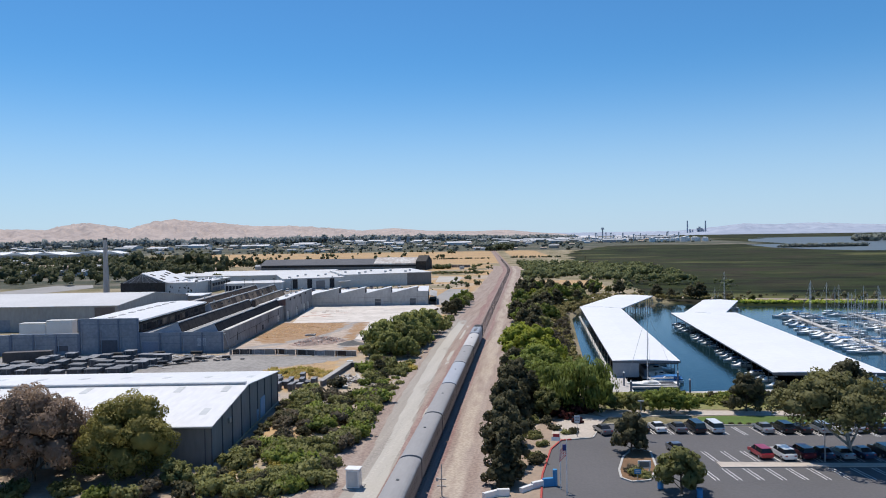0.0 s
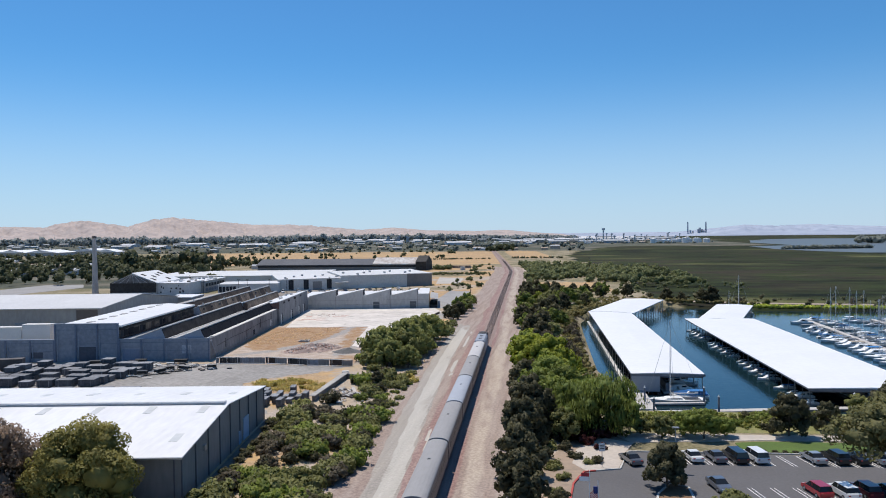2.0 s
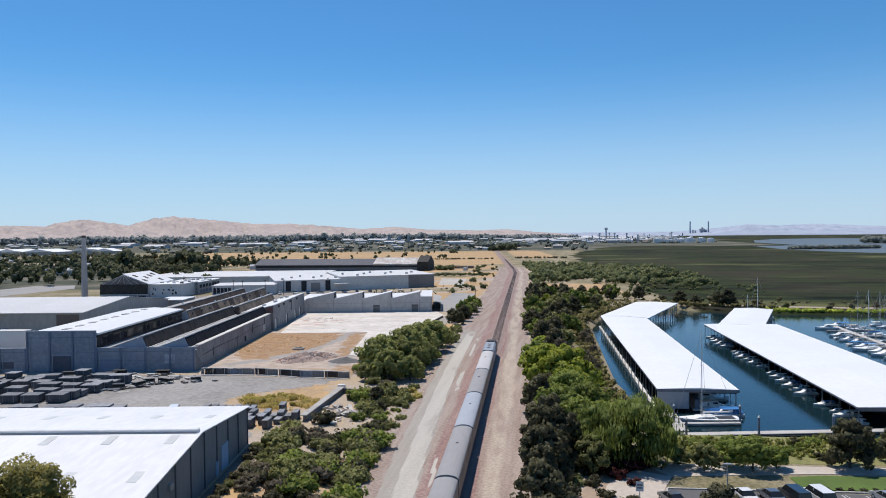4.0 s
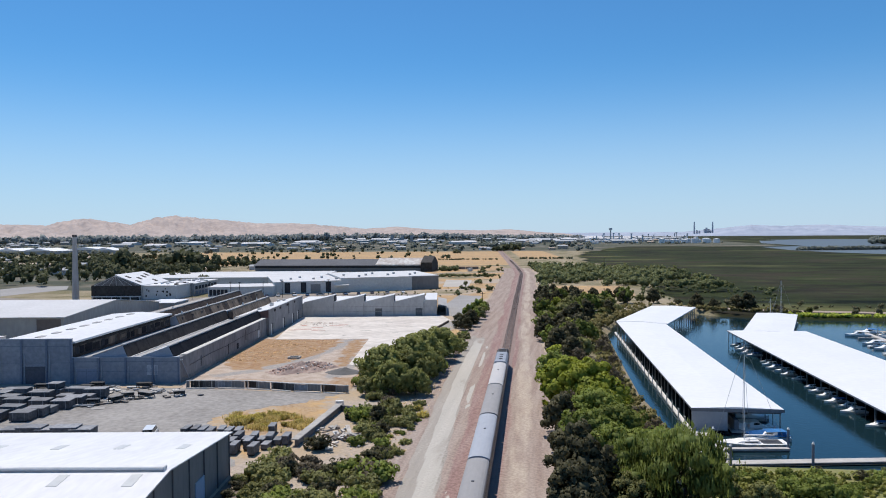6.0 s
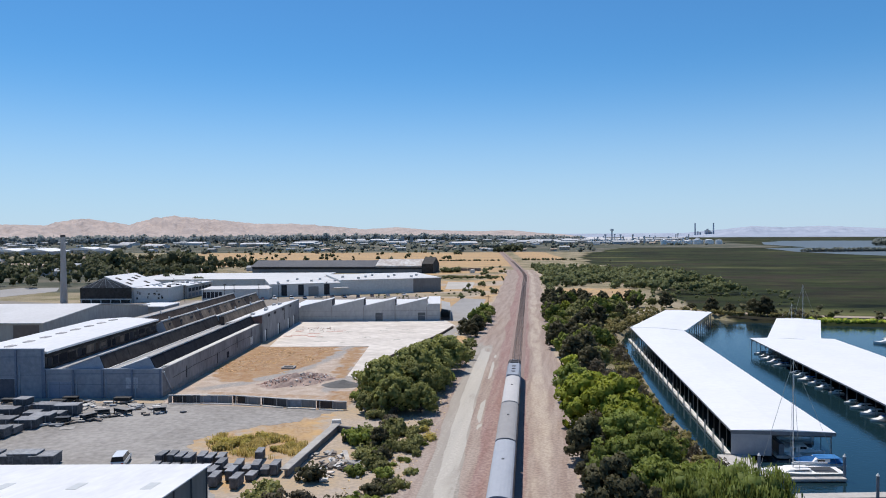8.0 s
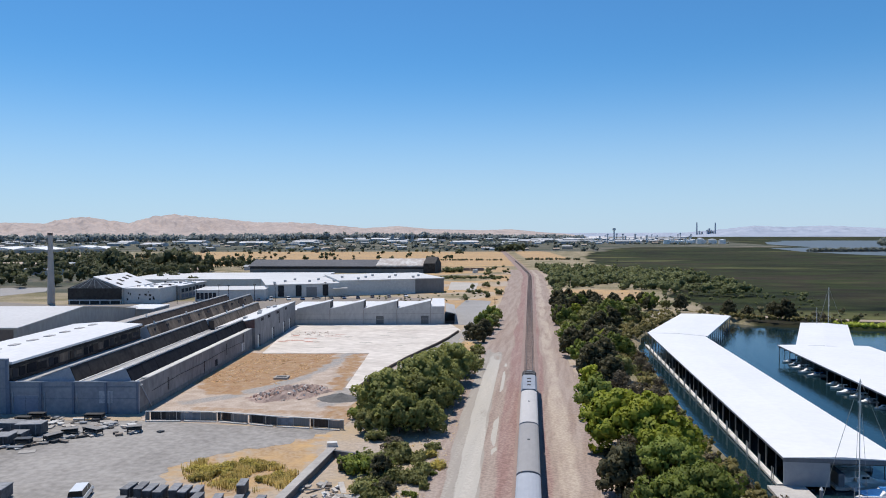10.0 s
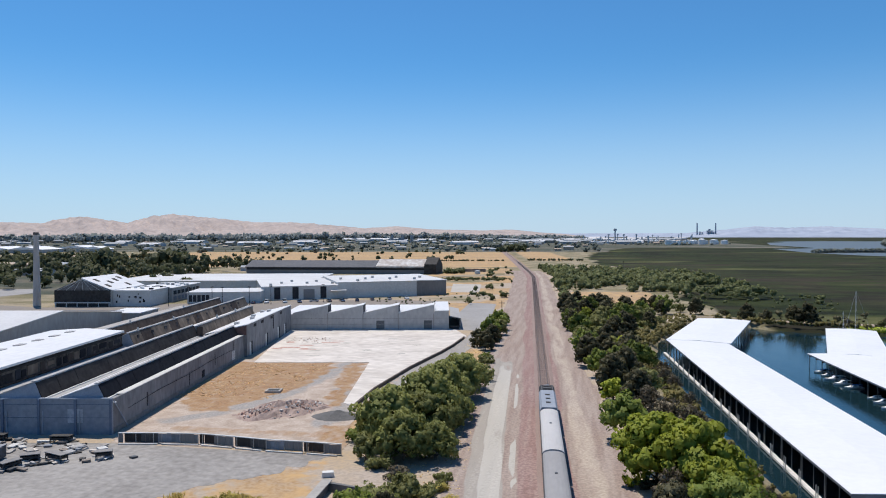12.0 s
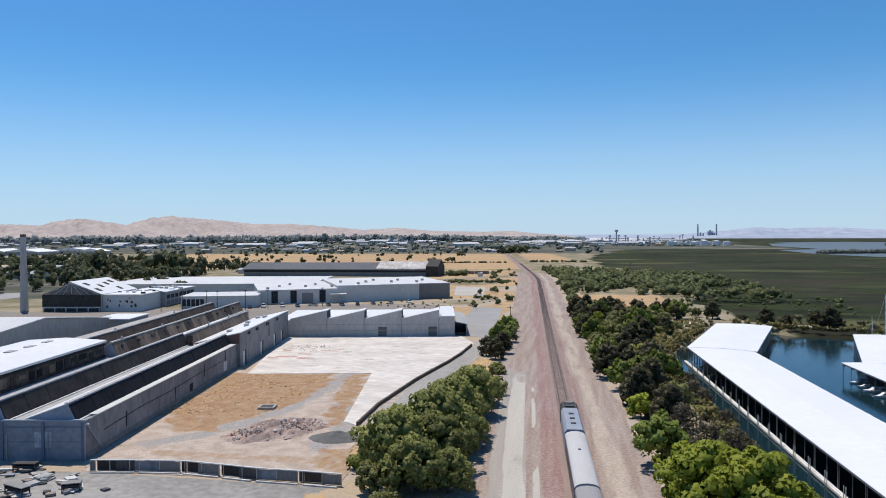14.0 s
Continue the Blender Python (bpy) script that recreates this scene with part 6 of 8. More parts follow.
for i in range(1150):      # wooded foot of the hills
    a = -47 + 49 * i / 1150 + g.uniform(-0.1, 0.1)
    y = g.uniform(2950, 3430)
    k_ = 1.0 - 0.6 * max(0.0, (a + 12) / 14)
    spots.append((y * math.sin(radians(a)), y * math.cos(radians(a)), g.uniform(13, 22) * (0.6 + 0.4 * k_), g.uniform(13, 30) * k_))
woods("foothill_woods", spots, FOOT_HAZE_LEAF, "wooded belt at the foot of the hills, tinted blue for haze", 14, 10, count=1)
spots = []
for _ in range(1500):      # willow scrub between railway and marsh
    y = g.uniform(400, 765)
    c = track_x(y)
    x = c + 13 + g.random() * 112
    if x > c + 18 and y < np.interp(x, [-2, 30, 60, 100], [508, 506, 491, 480]) + 14 * noise.noise(Vector((x * 0.05, 3, 1))):
        continue
    if y > np.interp(x, [-20, 0, 100], [765, 752, 676]) + 20 * noise.noise(Vector((x * 0.04, 9, 1))):
        continue
    if noise.noise(Vector((x * 0.03, y * 0.018, 4))) < g.uniform(-0.5, 0.0) - 0.25 * (y > 560):
        continue
    big = 1.2 + 3.0 * g.random() ** 1.5
    spots.append((x, y, big, big * g.uniform(0.95, 1.4)))
for _ in range(90):        # single bushes on the wet ground nearer the harbour
    x, y = g.uniform(30, 125), g.uniform(400, 482)
    big = 0.5 + 1.4 * g.random() ** 2
    spots.append((x, y, big, big * g.uniform(0.8, 1.1)))
woods("willow_scrub", spots, leafy("leaf_scrub", (0.085, 0.105, 0.048), (0.17, 0.19, 0.09)), "grey-green willow scrub at the marsh edge", 6, 46, 0.42)

# ---- yard, lot and slab west of the railway ----


def sheet(name, pts, z0, z1, material, label, category, kind="structure"):
    bm = bmesh.new()
    extrude_poly(bm, pts, z0, z1)
    return tagged(part(name, bm, material), label, category, kind=kind)


def ragged(pts, size=0.6, amp=1.5):
    """The line through pts with small uneven steps."""
    out = []
    for (xa, ya), (xb, yb) in zip(pts, pts[1:]):
        k = max(1, int(math.hypot(xb - xa, yb - ya) / size))
        for i in range(k):
            x, y = xa + (xb - xa) * i / k, ya + (yb - ya) * i / k
            out.append((x + amp * noise.noise(Vector((x * 0.4, y * 0.4, 2))) + 0.3 * amp * noise.noise(Vector((x * 2, y * 2, 5))), y + amp * noise.noise(Vector((x * 0.4, y * 0.4, 8)))))
    return out + [pts[-1]]


sheet("yard", [(-190, 120)] + ragged([(-43, 136.5), (-47, 150), (-56, 157), (-59, 165), (-55, 172), (-47, 178), (-40.5, 187.4)], 0.4, 1.6) + [(-77, 189), (-110, 185), (-190, 174)], -0.2, 0.02, YARD, "grey worn concrete storage yard", "yard")
sheet("slab", [(-85.0, 261.8), (-55.2, 266.2), (-48.8, 221), (-45.9, 218.6), (-45.9, 233), (-43.3, 258), (-39.2, 283), (-36.6, 305), (-35.9, 317), (-42, 333.6), (-99, 324.4)], -0.2, 0.12, SLAB, "bare pale concrete slab of a removed building", "slab")
sheet("lane", [(-44.9, 219), (-41, 219), (-38.3, 240), (-35.5, 262), (-32.5, 285), (-30.0, 312), (-29, 330), (-35.2, 332), (-35.6, 312), (-38.4, 283), (-42.5, 258), (-45.0, 233)], -0.2, 0.05, OLD_ROAD, "grey lane curving round the slab", "lane")
kerb = thing("slab_kerb", at(0, 0), "dark weathered kerb wall along the slab edge", "kerb")
KP = [(-45.6, 218.4), (-45.5, 233), (-42.9, 258), (-41.0, 270), (-38.8, 283), (-37.2, 296), (-36.1, 312)]
for (xa, ya), (xb, yb) in zip(KP, KP[1:]):
    n_ = Vector((yb - ya, xa - xb)).normalized() * 0.2
    bm = bmesh.new()
    extrude_poly(bm, [(xa - n_.x, ya - n_.y), (xa + n_.x, ya + n_.y), (xb + n_.x, yb + n_.y), (xb - n_.x, yb - n_.y)], -0.1, 0.75)
    part("kerb_length", bm, TIE, kerb)

# worn floor, red tile remains and debris on the slab
g = random.Random(4)
slab_ = bpy.data.objects["slab"]
RED_FLOOR = surface("red_floor", (0.40, 0.20, 0.16), (0.50, 0.36, 0.30), 0.9, 1.5, 0.4)
for i, (x, y, w, d) in enumerate(((-84.6, 287, 3.2, 1.1), (-78.3, 285, 2.6, 1.3), (-81, 291.5, 2.2, 0.8), (-75.5, 297.6, 3.0, 0.7), (-87.6, 284.4, 1.6, 0.8), (-74, 301, 1.8, 0.5), (-88, 297, 1.2, 1.4))):
    bm = bmesh.new()
    extrude_poly(bm, [(x - w, y - d), (x - 0.2 * w, y - 1.05 * d), (x + w, y - 0.8 * d), (x + 0.95 * w, y + 0.7 * d), (x + 0.1 * w, y + d), (x - w * 0.9, y + 0.8 * d)], 0.10, 0.127 + 0.001 * i)
    bm.transform(pose(0, 0, 0))
    part("floor_patch", bm, RED_FLOOR, slab_)
for i in range(16):
    x, y, r = g.uniform(-82, -48), g.uniform(270, 312), g.uniform(0.3, 1.1)
    pts = [(x + r * 1.9 * math.cos(t) * g.uniform(0.4, 1.3), y + r * math.sin(t) * g.uniform(0.4, 1.3)) for t in (2 * math.pi * k / 11 for k in range(11))]
    bm = bmesh.new()
    extrude_poly(bm, pts, 0.10, 0.136 + 0.001 * i)
    part("floor_patch", bm, surface("worn_floor", (0.50, 0.47, 0.42), (0.40, 0.38, 0.34), 0.95, 1.5, 0.4), slab_)

# the empty lot: dry grass, bare dirt and a grey gravel track
lx, ly = np.arange(-91, -38.9, 0.5), np.arange(189.2, 266, 0.5)
LX, LY = np.meshgrid(lx, ly)
ln = np.array([noise.fractal(Vector((x * 0.22, y * 0.22, 3)), 1, 2, 5) for x, y in zip(LX.ravel(), LY.ravel())]).reshape(LX.shape)
lm = np.array([noise.fractal(Vector((x * 0.9, y * 0.5, 8)), 1, 2, 4) for x, y in zip(LX.ravel(), LY.ravel())]).reshape(LX.shape)


def soft_in(poly, wob, soft=1.2):
    d = edge_distance(poly, LX, LY)
    return step(-soft, soft, np.where(inside(poly, LX, LY), d, -d) + wob * ln)


def soft_line(pts, half, wob):
    d = np.full(LX.shape, 1e9)
    for (xa, ya), (xb, yb) in zip(pts, pts[1:]):
        t = np.clip(((LX - xa) * (xb - xa) + (LY - ya) * (yb - ya)) / ((xb - xa) ** 2 + (yb - ya) ** 2), 0, 1)
        d = np.minimum(d, np.hypot(LX - xa - t * (xb - xa), LY - ya - t * (yb - ya)))
    return 1 - step(half * 0.5, half * 1.4, d + wob * ln)


grassy = soft_in([(-91, 262), (-63.4, 263.5), (-61.3, 252.7), (-62.2, 231), (-67.9, 221), (-69.5, 212), (-76, 211.5), (-83, 219)], 2.5)
grassy = np.maximum(grassy, soft_in([(-60.5, 265), (-55.3, 264), (-48.2, 218.4), (-52, 216.6)], 2.0, 1.5))
grassy = np.maximum(grassy, soft_in([(-47.5, 204), (-41, 206), (-39, 189), (-46, 195)], 2.0) * 0.8)
grassy = np.maximum(grassy, soft_line([(-72, 199), (-58, 198.5), (-46, 198)], 1.6, 1.5) * 0.6) * np.clip(0.8 + 0.5 * lm, 0, 1)
gravel = np.maximum(soft_line([(-59.5, 266), (-60.7, 246.8), (-63.5, 226), (-68.5, 212), (-76, 203)], 2.4, 1.2), soft_line([(-52, 232), (-47, 214), (-48, 204)], 2.2, 1.5)) * np.clip(0.8 + 0.5 * lm, 0, 1)
lk = len(lx)
li = np.arange(lk * len(ly)).reshape(len(ly), lk)
keep = (LX > -79.0 - 0.137 * (LY - 190.3)) & (LX < -42.5 + 3.0 * step(205, 192, LY))
cell = keep[:-1, :-1] & keep[1:, 1:] & keep[1:, :-1] & keep[:-1, 1:]
me = bpy.data.meshes.new("lot")
me.from_pydata(np.stack([LX, LY, 0.05 + 0.05 * lm + 0.04 * grassy], -1).reshape(-1, 3).tolist(), [], np.stack([li[:-1, :-1], li[:-1, 1:], li[1:, 1:], li[1:, :-1]], -1)[cell].tolist())
tagged(new("lot", me), "empty lot of bare dirt and dry orange grass", "lot", kind="structure")
me.polygons.foreach_set("use_smooth", np.ones(len(me.polygons), bool))
at_ = me.attributes.new("kinds", "FLOAT_COLOR", "POINT")
at_.data.foreach_set("color", np.stack([grassy, gravel, 0 * grassy, 0 * grassy + 1], -1).astype(np.float32).ravel())
lmat = bpy.data.materials.new("lot_dirt")
lmat.use_nodes = True
n, l = lmat.node_tree.nodes, lmat.node_tree.links
geo = n.new("ShaderNodeNewGeometry")
kind_at = n.new("ShaderNodeAttribute")
kind_at.attribute_name = "kinds"
sep = n.new("ShaderNodeSeparateColor")
l.new(kind_at.outputs["Color"], sep.inputs[0])
fine, mid = ground_noise(2.5, 6), ground_noise(0.35, 6)
dirt_c = ground_mix(mid, ground_mix(fine, (0.52, 0.44, 0.375), (0.42, 0.345, 0.288)), ground_mix(fine, (0.34, 0.275, 0.225), (0.43, 0.35, 0.285)), 0.42, 0.60)
grass_c = ground_mix(mid, ground_mix(fine, (0.37, 0.225, 0.125), (0.26, 0.165, 0.10)), ground_mix(fine, (0.33, 0.215, 0.125), (0.41, 0.285, 0.175)))
grav_c = ground_mix(fine, (0.36, 0.34, 0.32), (0.28, 0.265, 0.25))
col = ground_mix(sep.outputs[1], dirt_c, grav_c, 0.2, 0.8)
col = ground_mix(sep.outputs[0], col, grass_c, 0.25, 0.75)
bs = n["Principled BSDF"]
l.new(col, bs.inputs["Base Color"])
bs.inputs["Roughness"].default_value = 1.0
bs.inputs["Specular IOR Level"].default_value = 0.1
bp = n.new("ShaderNodeBump")
bp.inputs["Strength"].default_value, bp.inputs["Distance"].default_value = 0.7, 0.25
l.new(fine, bp.inputs["Height"])
l.new(bp.outputs[0], bs.inputs["Normal"])
me.materials.append(lmat)

# rubble heaps
bm = bmesh.new()
bmesh.ops.create_grid(bm, x_segments=26, y_segments=20, size=1.0)
for v in bm.verts:
    d = math.hypot(v.co.x, v.co.y)
    k = noise.fractal(Vector((v.co.x * 3, v.co.y * 3, 2)), 1, 2, 4)
    v.co = Vector((v.co.x * 9.5, v.co.y * 6.0, max(0, 1 - d + 0.25 * k) ** 0.9 * (1.7 + 0.9 * k) - 0.05))
heap = thing("rubble_heap", at(-58.5, 213.5, 0, 48), "heap of broken brick and concrete rubble", "rubble")
part("heap_core", bm, BRICK_RUBBLE, heap)
chunk = []
for i in range(3):
    bm = bmesh.new()
    bmesh.ops.create_icosphere(bm, subdivisions=1, radius=0.5)
    for v in bm.verts:
        v.co = v.co * g.uniform(0.7, 1.3)
    bm.transform(Matrix.Diagonal((1.3, 0.8, 0.6, 1)))
    me_ = bpy.data.meshes.new("chunk")
    bm.to_mesh(me_)
    bm.free()
    me_.materials.append((surface("pale_rubble", (0.62, 0.52, 0.45), (0.46, 0.38, 0.33), 0.95, 3, 0.5, per_object=0.25), SLAB, surface("brick_red", (0.50, 0.32, 0.25), (0.38, 0.24, 0.19), 0.9, 4, 0.5))[i])
    chunk.append(me_)
for i in range(290):
    r, t = math.sqrt(g.random()), g.uniform(0, 6.283)
    o = new("chunk", chunk[g.randrange(3)])
    o.parent = heap
    s = 0.22 + 0.6 * g.random() ** 2.5
    o.matrix_local = pose(9 * r * math.cos(t), 5.6 * r * math.sin(t), max(0.08, (1 - r) ** 0.8 * 1.8), g.uniform(0, 360), g.uniform(0, 360), g.uniform(0, 360)) @ Matrix.Diagonal((s, s, s, 1))
debris = thing("debris_pile", at(-83.8, 302, 0.1, 9), "low scatter of broken brick on the bare slab", "rubble")
for i in range(60):
    o = new("chunk", chunk[g.randrange(3)])
    o.parent = debris
    s = g.uniform(0.15, 0.5)
    o.matrix_local = pose(g.gauss(0, 3.2), g.gauss(0, 3.0), 0.08, g.uniform(0, 360), g.uniform(0, 360), g.uniform(0, 360)) @ Matrix.Diagonal((s, s, s, 1))
bm = bmesh.new()
bmesh.ops.create_grid(bm, x_segments=18, y_segments=14, size=1.0)
for v in bm.verts:
    d = math.hypot(v.co.x, v.co.y)
    v.co = Vector((v.co.x * 5.0, v.co.y * 3.6, max(0, 1 - d) * 1.3 * (1 + 0.3 * noise.noise(v.co * 4)) - 0.04))
gh = thing("gravel_heap", at(-47.0, 210.5), "low heap of dark grey gravel", "gravel")
part("mound", bm, surface("dark_gravel", (0.15, 0.145, 0.14), (0.10, 0.10, 0.10), 1, 4, 0.4), gh)
db = thing("inspection_pit", at(-66.5, 229, 0, 8), "square concrete pit cover in the dry lot", "pit")
part("rim", B(-1.6, 1.6, -1.4, 1.4, 0, 0.5), CONCRETE, db)
part("opening", B(-1.2, 1.2, -1.0, 1.0, 0.5, 0.504), BLACK, db)

# fence of old steel panels along the yard
fence = thing("yard_fence", at(0, 0), "row of dark sheet panels forming a low yard fence", "fence")
PANEL_BLUE = surface("faded_blue_panel", (0.24, 0.265, 0.30), (0.15, 0.165, 0.19), 0.8, 1.5, 0.3, per_object=0.2)
FP = [(-77.0, 189.2), (-70, 190.2), (-63.2, 190.6), (-57, 189.8), (-51.8, 189.0), (-45, 188.6), (-39.4, 188.1)]
for (xa, ya), (xb, yb) in zip(FP, FP[1:]):
    L = math.hypot(xb - xa, yb - ya)
    a = math.degrees(math.atan2(yb - ya, xb - xa))
    m = pose(xa, ya, 0, 0, 0, a)
    k = max(2, round(L / 0.72))
    for i in range(k):
        bay = int((xa + i * L / k + 80) / 3.1)
        deep = (0.0, 0.5, 0.25, 0.0, 0.0, 0.45)[bay * 7 % 6]
        bm = B(i * L / k + 0.02, (i + 1) * L / k - 0.02, deep, deep + 0.1, 0.06 if deep else 0.1, 1.52 + g.uniform(-0.06, 0.04))
        bm.transform(m)
        # Set-back bays get the darkest panels, their shade put into the colour.
        part("panel", bm, (GREY_WALL, BLACK, LOCO_DARK, PANEL_BLUE, GREY_WALL, RUST_PANEL)[bay * 7 % 6], fence)
    for i in range(0, k + 1, 4):
        bm = B(i * L / k - 0.05, i * L / k + 0.05, -0.1, 0.0, 0, 1.65)
        bm.transform(m)
        part("post", bm, STEEL, fence)
    bm = B(0, L, -0.12, 0.2, 1.6, 1.72)
    bm.transform(m)
    part("top_rail", bm, PALE_WALL, fence)
    bm = B(0.3, L - 0.4, -1.0, -0.75, 0.05, 0.2)
    bm.transform(m)
    part("loose_beam", bm, PALE_WALL, fence)

rw = thing("retaining_wall", at(0, 0), "low grey concrete retaining wall by the scrub", "wall")
for pts in ([(-37.0, 149), (-36.5, 149), (-36.5, 173.4), (-37.0, 173.4)], [(-36.49, 172.6), (-31.5, 171.2), (-31.5, 171.7), (-36.49, 173.2)]):
    bm = bmesh.new()
    extrude_poly(bm, pts, -0.2, 1.1)
    # Wall face coloured dark for its shade; the cap has the lit concrete tone.
    part("wall_length", bm, surface("shaded_concrete", (0.17, 0.17, 0.17), (0.11, 0.11, 0.11), 0.9, 1.5, 0.3), rw)
bm = bmesh.new()
extrude_poly(bm, [(-37.6, 148.8), (-36.3, 148.8), (-36.3, 173.6), (-37.6, 173.6)], 1.104, 1.25)
part("cap", bm, CONCRETE, rw)

# crates and stacked boxes
CRATE_TOP = surface("crate_lid", (0.25, 0.258, 0.275), (0.13, 0.137, 0.15), 0.7, 2, 0.4, per_object=0.3)
# Crate sides coloured darker than lids, for the shade between the rows.
CRATE_SHADE_SIDE = surface("crate_shaded_side", (0.13, 0.132, 0.14), (0.06, 0.062, 0.066), 0.8, 2, 0.5, per_object=0.3)


def crate_kind(w, d, h, label):
    t = thing("crate", at(0, 0, -100), label, "crate", "crates in the yard")
    part("body", B(-w / 2, w / 2, -d / 2, d / 2, 0.15, h, bevel=0.04), CRATE_SHADE_SIDE, t)
    part("lid", B(-w / 2 - 0.05, w / 2 + 0.05, -d / 2 - 0.05, d / 2 + 0.05, h, h + 0.12), CRATE_TOP, t)
    for s in (-1, 1):
        part("skid", B(s * w * 0.35 - 0.08, s * w * 0.35 + 0.08, -d / 2, d / 2, 0.0, 0.149), TIE, t)
        part("batten", B(s * w * 0.3 - 0.06, s * w * 0.3 + 0.06, -d / 2 - 0.04, -d / 2 + 0.0, 0.15, h - 0.01), CRATE_TOP, t)
    return t


CR = [crate_kind(3.6, 2.9, 1.6, "grey steel storage crate with a flat lid"), crate_kind(4.3, 2.6, 1.9, "long dark grey crate with a pale lid"), crate_kind(2.6, 2.6, 1.15, "low grey crate on skids"), crate_kind(2.7, 1.0, 1.45, "narrow dark grey crate on skids"), crate_kind(2.2, 1.1, 0.8, "low narrow crate with a pale lid")]
first = [True] * 5


def crate(i, x, y, a, z=0.04):
    m = at(x, y, z, a)
    if first[i]:
        CR[i].matrix_world = m
        first[i] = False
        return CR[i]
    return copy_thing(CR[i], m)


for r in range(7):
    for c in range(8):
        if g.random() < 0.12:
            continue
        x = -93.5 - c * 4.7 + r * 0.4 + g.uniform(-0.3, 0.3)
        y = 158.5 + r * 3.3 - c * 0.35 + g.uniform(-0.5, 0.5)
        i = g.randrange(3)
        crate(i, x, y, 7.8 + g.uniform(-6, 6))
        if g.random() < 0.12:
            crate(2, x + 0.1, y, 7.8 + g.uniform(-6, 6), 0.04 + (1.72, 2.02, 1.27)[i])
for c in range(7):
    crate(g.randrange(3), -74.5 - c * 2.9, 149.5 - c * 0.4, 8 + g.uniform(-5, 5))
    crate(3, -57.5 + c * 1.55, 152.6 + g.uniform(-0.6, 0.6), 98 + g.uniform(-5, 5))
    crate(3 + c % 2, -47.0 + c * 1.35, 150.4 + g.uniform(-0.3, 0.3), 98 + g.uniform(-4, 4))
    crate(4, -57.0 + c * 1.6, 149.4 + g.uniform(-0.3, 0.3), 98 + g.uniform(-4, 4))
for x, y in ((-45.2, 144.6), (-42.0, 144.4), (-43.5, 156), (-46.6, 146.6), (-49.4, 146.9), (-44.0, 147.2), (-41.2, 147.5), (-47.6, 143.4)):
    crate(3 if g.random() < 0.6 else 4, x, y, 98 + g.uniform(-6, 6))
# scrap by the factory wall
for i, (x, y, a) in enumerate(((-94.5, 182, 5), (-89, 184.5, 20), (-86.5, 188.2, 8), (-82.3, 184, -15), (-84.5, 178.5, 30), (-91, 176.5, -10), (-88.0, 172, 15), (-80.5, 186.2, 0), (-97.5, 187.4, 8), (-92.5, 187, 10), (-85, 175, 70), (-95.2, 178.8, 40), (-108.8, 184.3, 8), (-101, 182.4, 15), (-98.1, 184.6, 0), (-83.3, 177.3, 30), (-80.9, 179.5, -20), (-77.4, 184.5, 5), (-101.5, 176.3, 60), (-87.7, 169.8, 20), (-105, 180, 30), (-79.0, 150.5, 10), (-74.5, 181.5, 25))):
    t = thing("scrap_pile", at(x, y, 0.04, a), "pile of dark scrap metal and pale boards", "scrap")
    for k in range(7):
        w, d, h = g.uniform(0.4, 1.3), g.uniform(0.2, 0.7), g.uniform(0.06, 0.3)
        bm = B(-w, w, -d, d, 0, h, bevel=0.015)
        bm.transform(pose(g.gauss(0, 1.6), g.gauss(0, 1.0), 0.03 * k, g.uniform(-4, 4), g.uniform(-4, 4), 45 + g.gauss(0, 40)))
        part("scrap_piece", bm, (PALE_WALL, CONCRETE, LOCO_DARK, GREY_ROOF, BROWN_BOARD, SLAB, BLACK, PANEL_BLUE)[(i * 3 + k) % 8], t)
    if i % 2 == 0:
        L_ = g.uniform(1.1, 2.0)
        part("bench_top", B(-L_, L_, -0.7, 0.7, 1.05, 1.17, bevel=0.02), (LOCO_DARK, GREY_WALL, BLACK)[i % 3], t)
        part("bench_side", B(-L_ + 0.1, L_ - 0.1, -0.6, 0.6, 0.5, 0.85), BLACK, t)
        for px in (-L_ + 0.15, L_ - 0.15):
            for py in (-0.55, 0.55):
                part("bench_leg", B(px - 0.06, px + 0.06, py - 0.06, py + 0.06, 0.0, 1.05), LOCO_DARK, t)
bx = thing("utility_box", at(-38.4, 178.3, 0, 20), "small pale utility box on the dry ground", "box")
part("body", B(-0.8, 0.8, -0.5, 0.5, 0, 0.7, bevel=0.05), PALE_WALL, bx)
part("base", B(-1.0, 1.0, -0.7, 0.7, -0.1, 0.004), CONCRETE, bx)
tl = thing("box_trailer", at(-126.5, 171, 0.04, 20), "dark brown box trailer parked in the yard", "trailer")
part("box", B(-6, 6, -1.25, 1.25, 1.0, 3.6, bevel=0.04), surface("trailer_brown", (0.10, 0.085, 0.08), (0.07, 0.06, 0.055), 0.7, 2, 0.3), tl)
part("chassis", B(-5.8, 5.8, -0.6, 0.6, 0.75, 1.0), LOCO_DARK, tl)
for x in (-4.6, -3.4):
    for s in (-1, 1):
        bm = bmesh.new()
        tube(bm, (x, s * 1.2, 0.5), (x, s * 0.9, 0.5), 0.5, 0.5, 14)
        part("wheel", bm, BLACK, tl)
part("landing_leg", B(4.0, 4.2, -0.8, 0.8, 0, 0.75), STEEL, tl)
for x, y, top in ((-153.6, 209, 6.6), (-144.8, 210.2, 7.4)):
    ct = thing("white_container", at(x, y, 0, 8), "white box store behind the factory wall", "container")
    part("box", B(-4.3, 4.3, -1.6, 1.6, 0.3, top, bevel=0.05), PAINT_WHITE, ct)
    part("roof_lip", B(-4.4, 4.4, -1.7, 1.7, top, top + 0.12), PALE_WALL, ct)
    part("base_frame", B(-4.4, 4.4, -1.2, 1.2, 0, 0.3), LOCO_DARK, ct)
